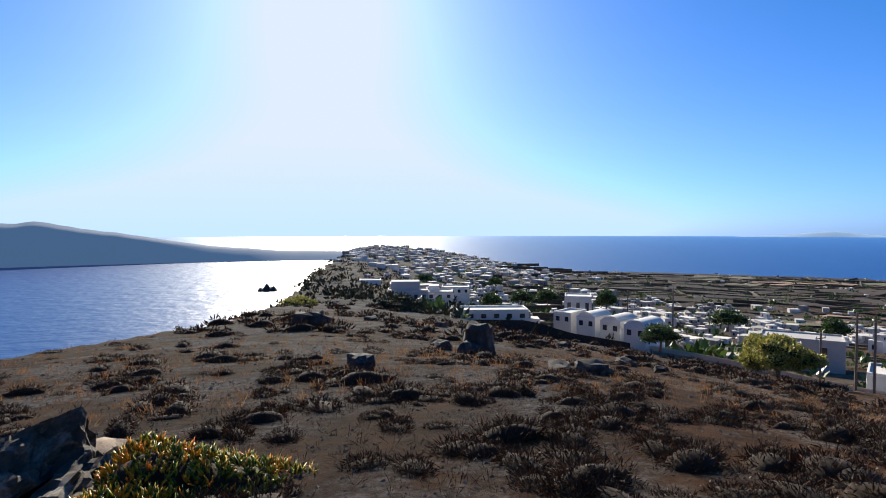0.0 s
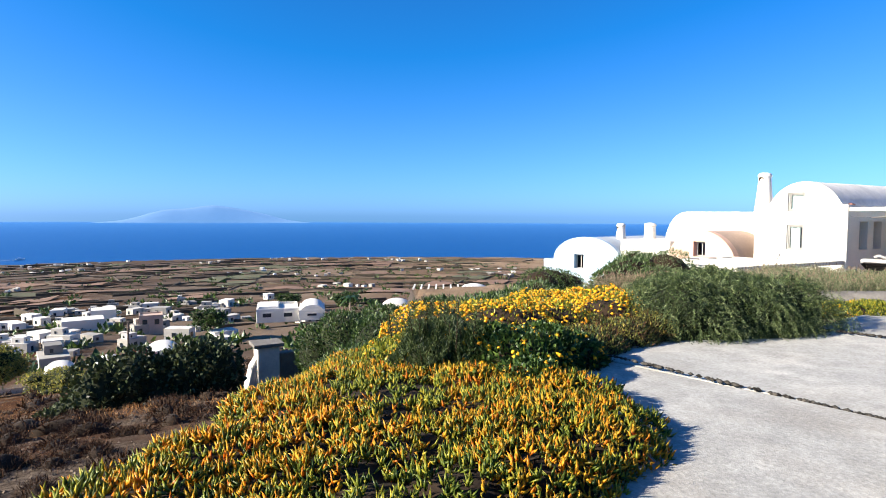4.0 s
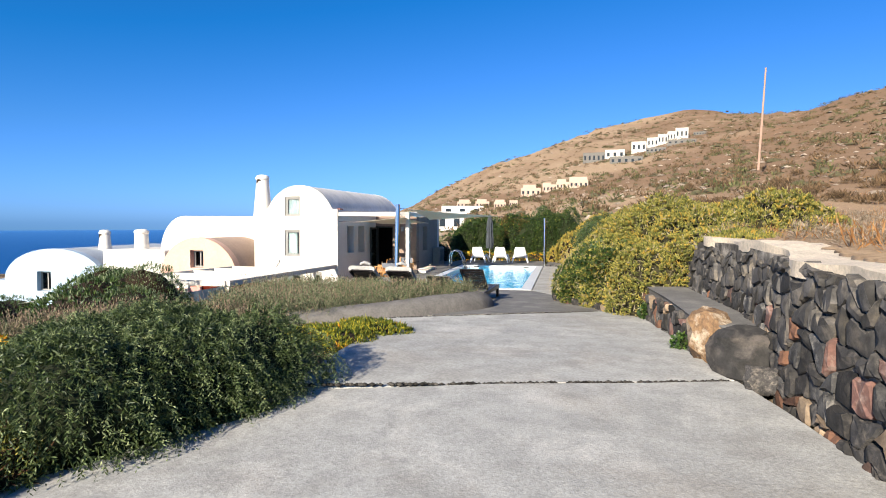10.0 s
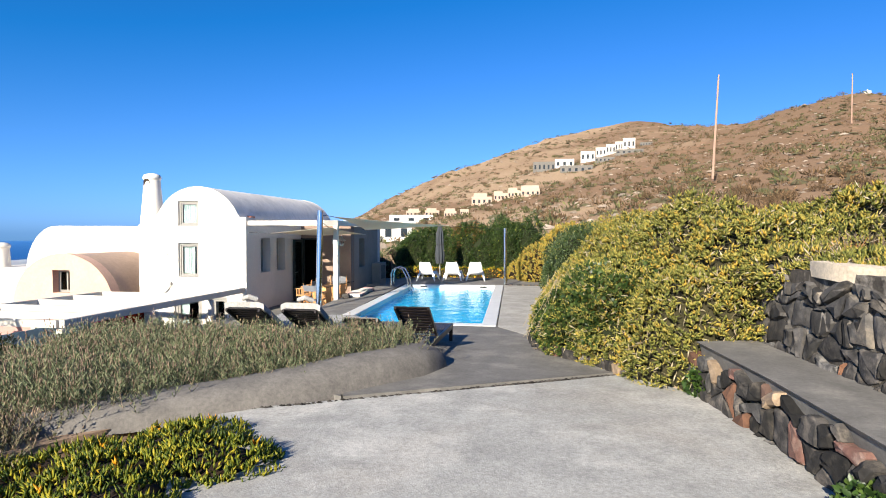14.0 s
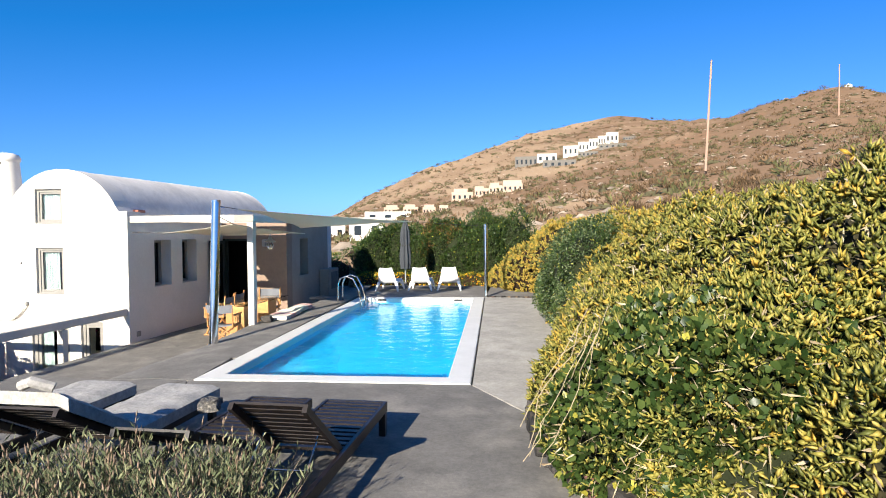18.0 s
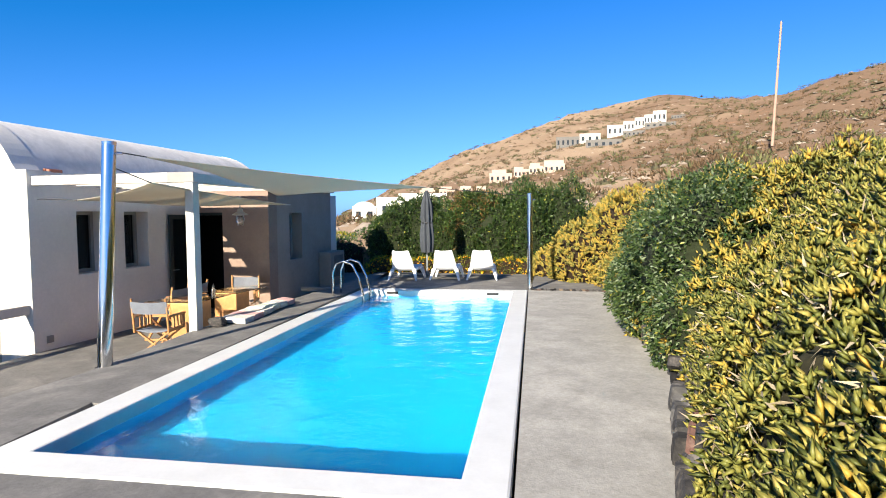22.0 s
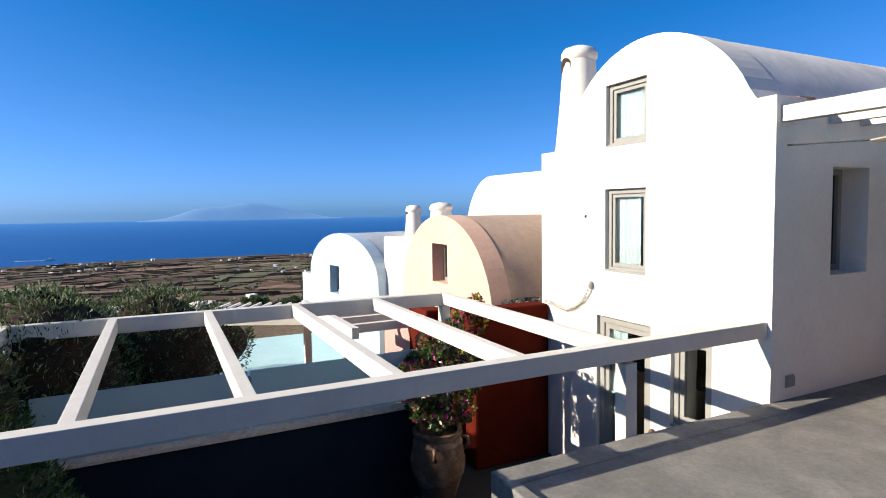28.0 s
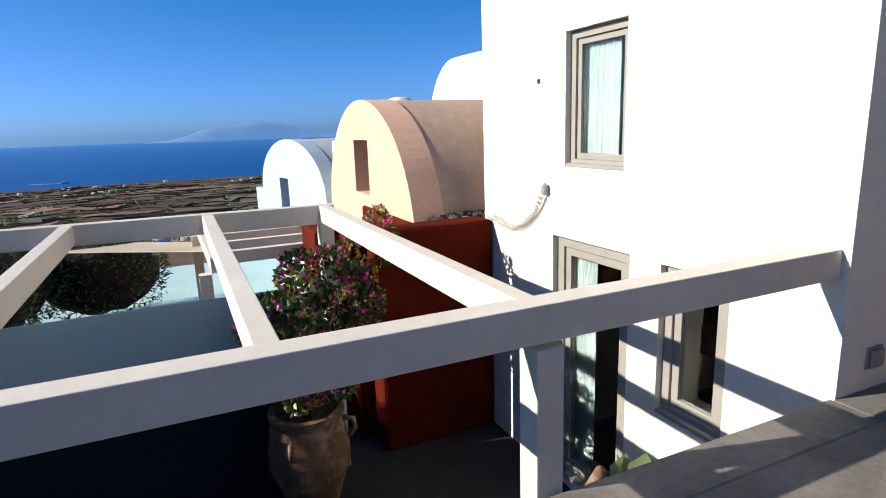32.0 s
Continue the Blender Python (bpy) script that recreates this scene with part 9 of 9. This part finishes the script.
palm = thing("palm_tree", "small palm tree beside the cottages", "palm tree")
pp = spot(110.5, -0.165, 52)
part("trunk", Shape().tube([(pp.x, pp.y, pp.z - 1), (pp.x + 0.1, pp.y, pp.z + 1.3)], [0.14, 0.1], 8), M_BARK, palm, smooth=True)
for i in range(14):
    a, e = i * 2.4, rng.uniform(0.2, 0.9)
    pts = [Vector((pp.x + 0.1 + r * math.cos(a), pp.y + r * math.sin(a), pp.z + 1.35 + r * e - 0.75 * r * r)) for r in (0, 0.25, 0.5, 0.8, 1.05)]
    part("frond", Shape().grid([[tuple(q + Vector((-math.sin(a), math.cos(a), 0)) * wd), tuple(q + Vector((0, 0, 0.04))), tuple(q - Vector((-math.sin(a), math.cos(a), 0)) * wd)] for q, wd in zip(pts, (0.02, 0.12, 0.15, 0.1, 0.01))]), L_DEEP, palm, smooth=True)
# red car parked on the road, and a boat drawing a wake over the sea
car = thing("parked_car", "small red car parked on the road below the slope", "car")
M_CAR = mat("red_car_paint", (0.22, 0.008, 0.006), (0.18, 0.006, 0.005), 3, 0.45, 0.0, spec=0.3)
part("body", Shape().box(-0.82, 0.82, -1.9, 1.9, 0.32, 0.86), M_CAR, car, bevel=0.12, seg=3)
part("cabin", Shape().add([(-0.74, -1.5, 0.85), (0.74, -1.5, 0.85), (0.74, 0.9, 0.85), (-0.74, 0.9, 0.85), (-0.6, -1.15, 1.42), (0.6, -1.15, 1.42), (0.6, 0.25, 1.42), (-0.6, 0.25, 1.42)], [(4, 5, 6, 7), (0, 1, 5, 4), (1, 2, 6, 5), (2, 3, 7, 6), (3, 0, 4, 7)]), M_CAR, car, bevel=0.05)
part("rear_window", Shape().add([(-0.58, -1.46, 0.95), (0.58, -1.46, 0.95), (0.5, -1.22, 1.34), (-0.5, -1.22, 1.34)], [(0, 1, 2, 3)]), M_PANE, car, "dark rear window")
for cx in (-0.78, 0.78):
    part("side_window", Shape().box(cx - 0.02 * (cx > 0) - 0.06, cx + 0.02 * (cx < 0) + 0.06, -1.0, 0.35, 0.95, 1.3), M_PANE, car)
    part("tail_lamp", Shape().box(cx * 0.8 - 0.1, cx * 0.8 + 0.1, -1.93, -1.86, 0.62, 0.76), mat("red_lamp_lens", (0.5, 0.01, 0.01), (0.4, 0.01, 0.01), 5, 0.2, 0.0), car)
    for cy in (-1.2, 1.25):
        wl = part("wheel", Shape().tube([(cx - 0.1, cy, 0.31), (cx + 0.1, cy, 0.31)], 0.31, 18), M_BLACK, car, "black tyre")
        part("rim", Shape().tube([(cx - 0.11, cy, 0.31), (cx + 0.11, cy, 0.31)], 0.18, 14), M_ZINC, wl)
cp = spot(74.0, -0.2563, 57)
car.matrix_world = pose(cp.x, cp.y, cp.z, 0, 0, -66)
boat = thing("motor_boat", "small white motor boat far out on the sea", "boat")
bp = spot(83.1, 0, 818)
part("hull", Shape().add([(-1.2, -4, 0), (1.2, -4, 0), (1.2, 2, 0), (0, 5, 0.3), (-1.2, 2, 0), (-1.6, -4, 1.3), (1.6, -4, 1.3), (1.6, 2, 1.5), (0, 6, 1.9), (-1.6, 2, 1.5)], [(5, 6, 7, 8, 9), (0, 1, 6, 5), (1, 2, 7, 6), (2, 3, 8, 7), (3, 4, 9, 8), (4, 0, 5, 9)]), M_PLASTIC, boat)
part("cabin", Shape().box(-1.0, 1.0, -1.5, 1.5, 1.3, 2.5), M_PLASTIC, boat, bevel=0.2)
boat.matrix_world = pose(bp.x, bp.y, SEA + 0.1, 0, 0, 186)
foam = [[(bp.x - 30 * math.sin(radians(-6)) * k - 0 + w * 0.7, bp.y + 34 * k, SEA + 0.25) for w in (-0.6 - 2.2 * k, 0.0, 0.6 + 2.2 * k)] for k in (0.0, 0.25, 0.5, 0.75, 1.0)]
tagged(part("boat_wake", Shape().grid(foam), mat("white_sea_foam", (0.75, 0.78, 0.80), (0.45, 0.55, 0.62), 0.5, 0.9, 0.2, 2)), "white foam wake behind the boat", "wake", "", "structure")
# rocks over the hillside
gv = Shape()
for x, y, z, r in spots(5200, -10, 104, 3.0, 12, 0.008, 0.032, 0, 0, 0.9, in_beds) + spots(900, -14, 104, 8, 26, 0.02, 0.07, 0, 0, 1.0, in_beds):
    a, b = rng.uniform(0, 6.28), rng.uniform(0.5, 1.0)
    q = [(1, 0, 0), (0.2, 0.8, 0), (-0.9, 0.4, 0), (-0.5, -0.8, 0), (0.6, -0.7, 0), (0.3, 0.1, 0.7), (-0.3, -0.1, 0.6)]
    gv.add([(x + r * (p[0] * math.cos(a) - b * p[1] * math.sin(a)), y + r * (p[0] * math.sin(a) + b * p[1] * math.cos(a)), z + 0.025 + r * p[2]) for p in q], [(0, 1, 5), (1, 2, 6, 5), (2, 3, 6), (3, 4, 6), (4, 0, 5, 6)])
tagged(part("slope_gravel", gv, mat("pumice_gravel", (0.20, 0.15, 0.105), (0.085, 0.06, 0.04), 12, 0.95, 0.4, 30, island=0.5)), "loose pale gravel over the dry slope", "gravel", "", "stuff")
rk = Shape()
for x, y, z, r in spots(2200, 152, 225, 30, 250, 0.15, 0.85, 2, -13, 0.9):
    r *= 0.6 + 0.4 * (rng.random() > 0.8)
    q = [Vector(p) for p in ((1, 0, 0.1), (0.2, 0.9, 0), (-0.9, 0.3, 0.1), (-0.4, -0.9, 0), (0.5, -0.8, 0.1), (0.35, 0.2, 0.5), (-0.3, -0.1, 0.55))]
    a = rng.uniform(0, 6.28)
    rk.add([(x + r * (p.x * math.cos(a) - p.y * math.sin(a)), y + r * (p.x * math.sin(a) + p.y * math.cos(a)), z + r * p.z * rng.uniform(0.7, 1.1)) for p in q], [(0, 1, 5), (1, 2, 6, 5), (2, 3, 6), (3, 4, 6), (4, 0, 5, 6)])
tagged(part("hillside_rocks", rk, mat("pale_hill_rock", (0.32, 0.26, 0.20), (0.21, 0.165, 0.125), 1.5, 0.95, 0.4, 8, island=0.3)), "pale rocks strewn over the hillside", "rocks", "", "stuff")
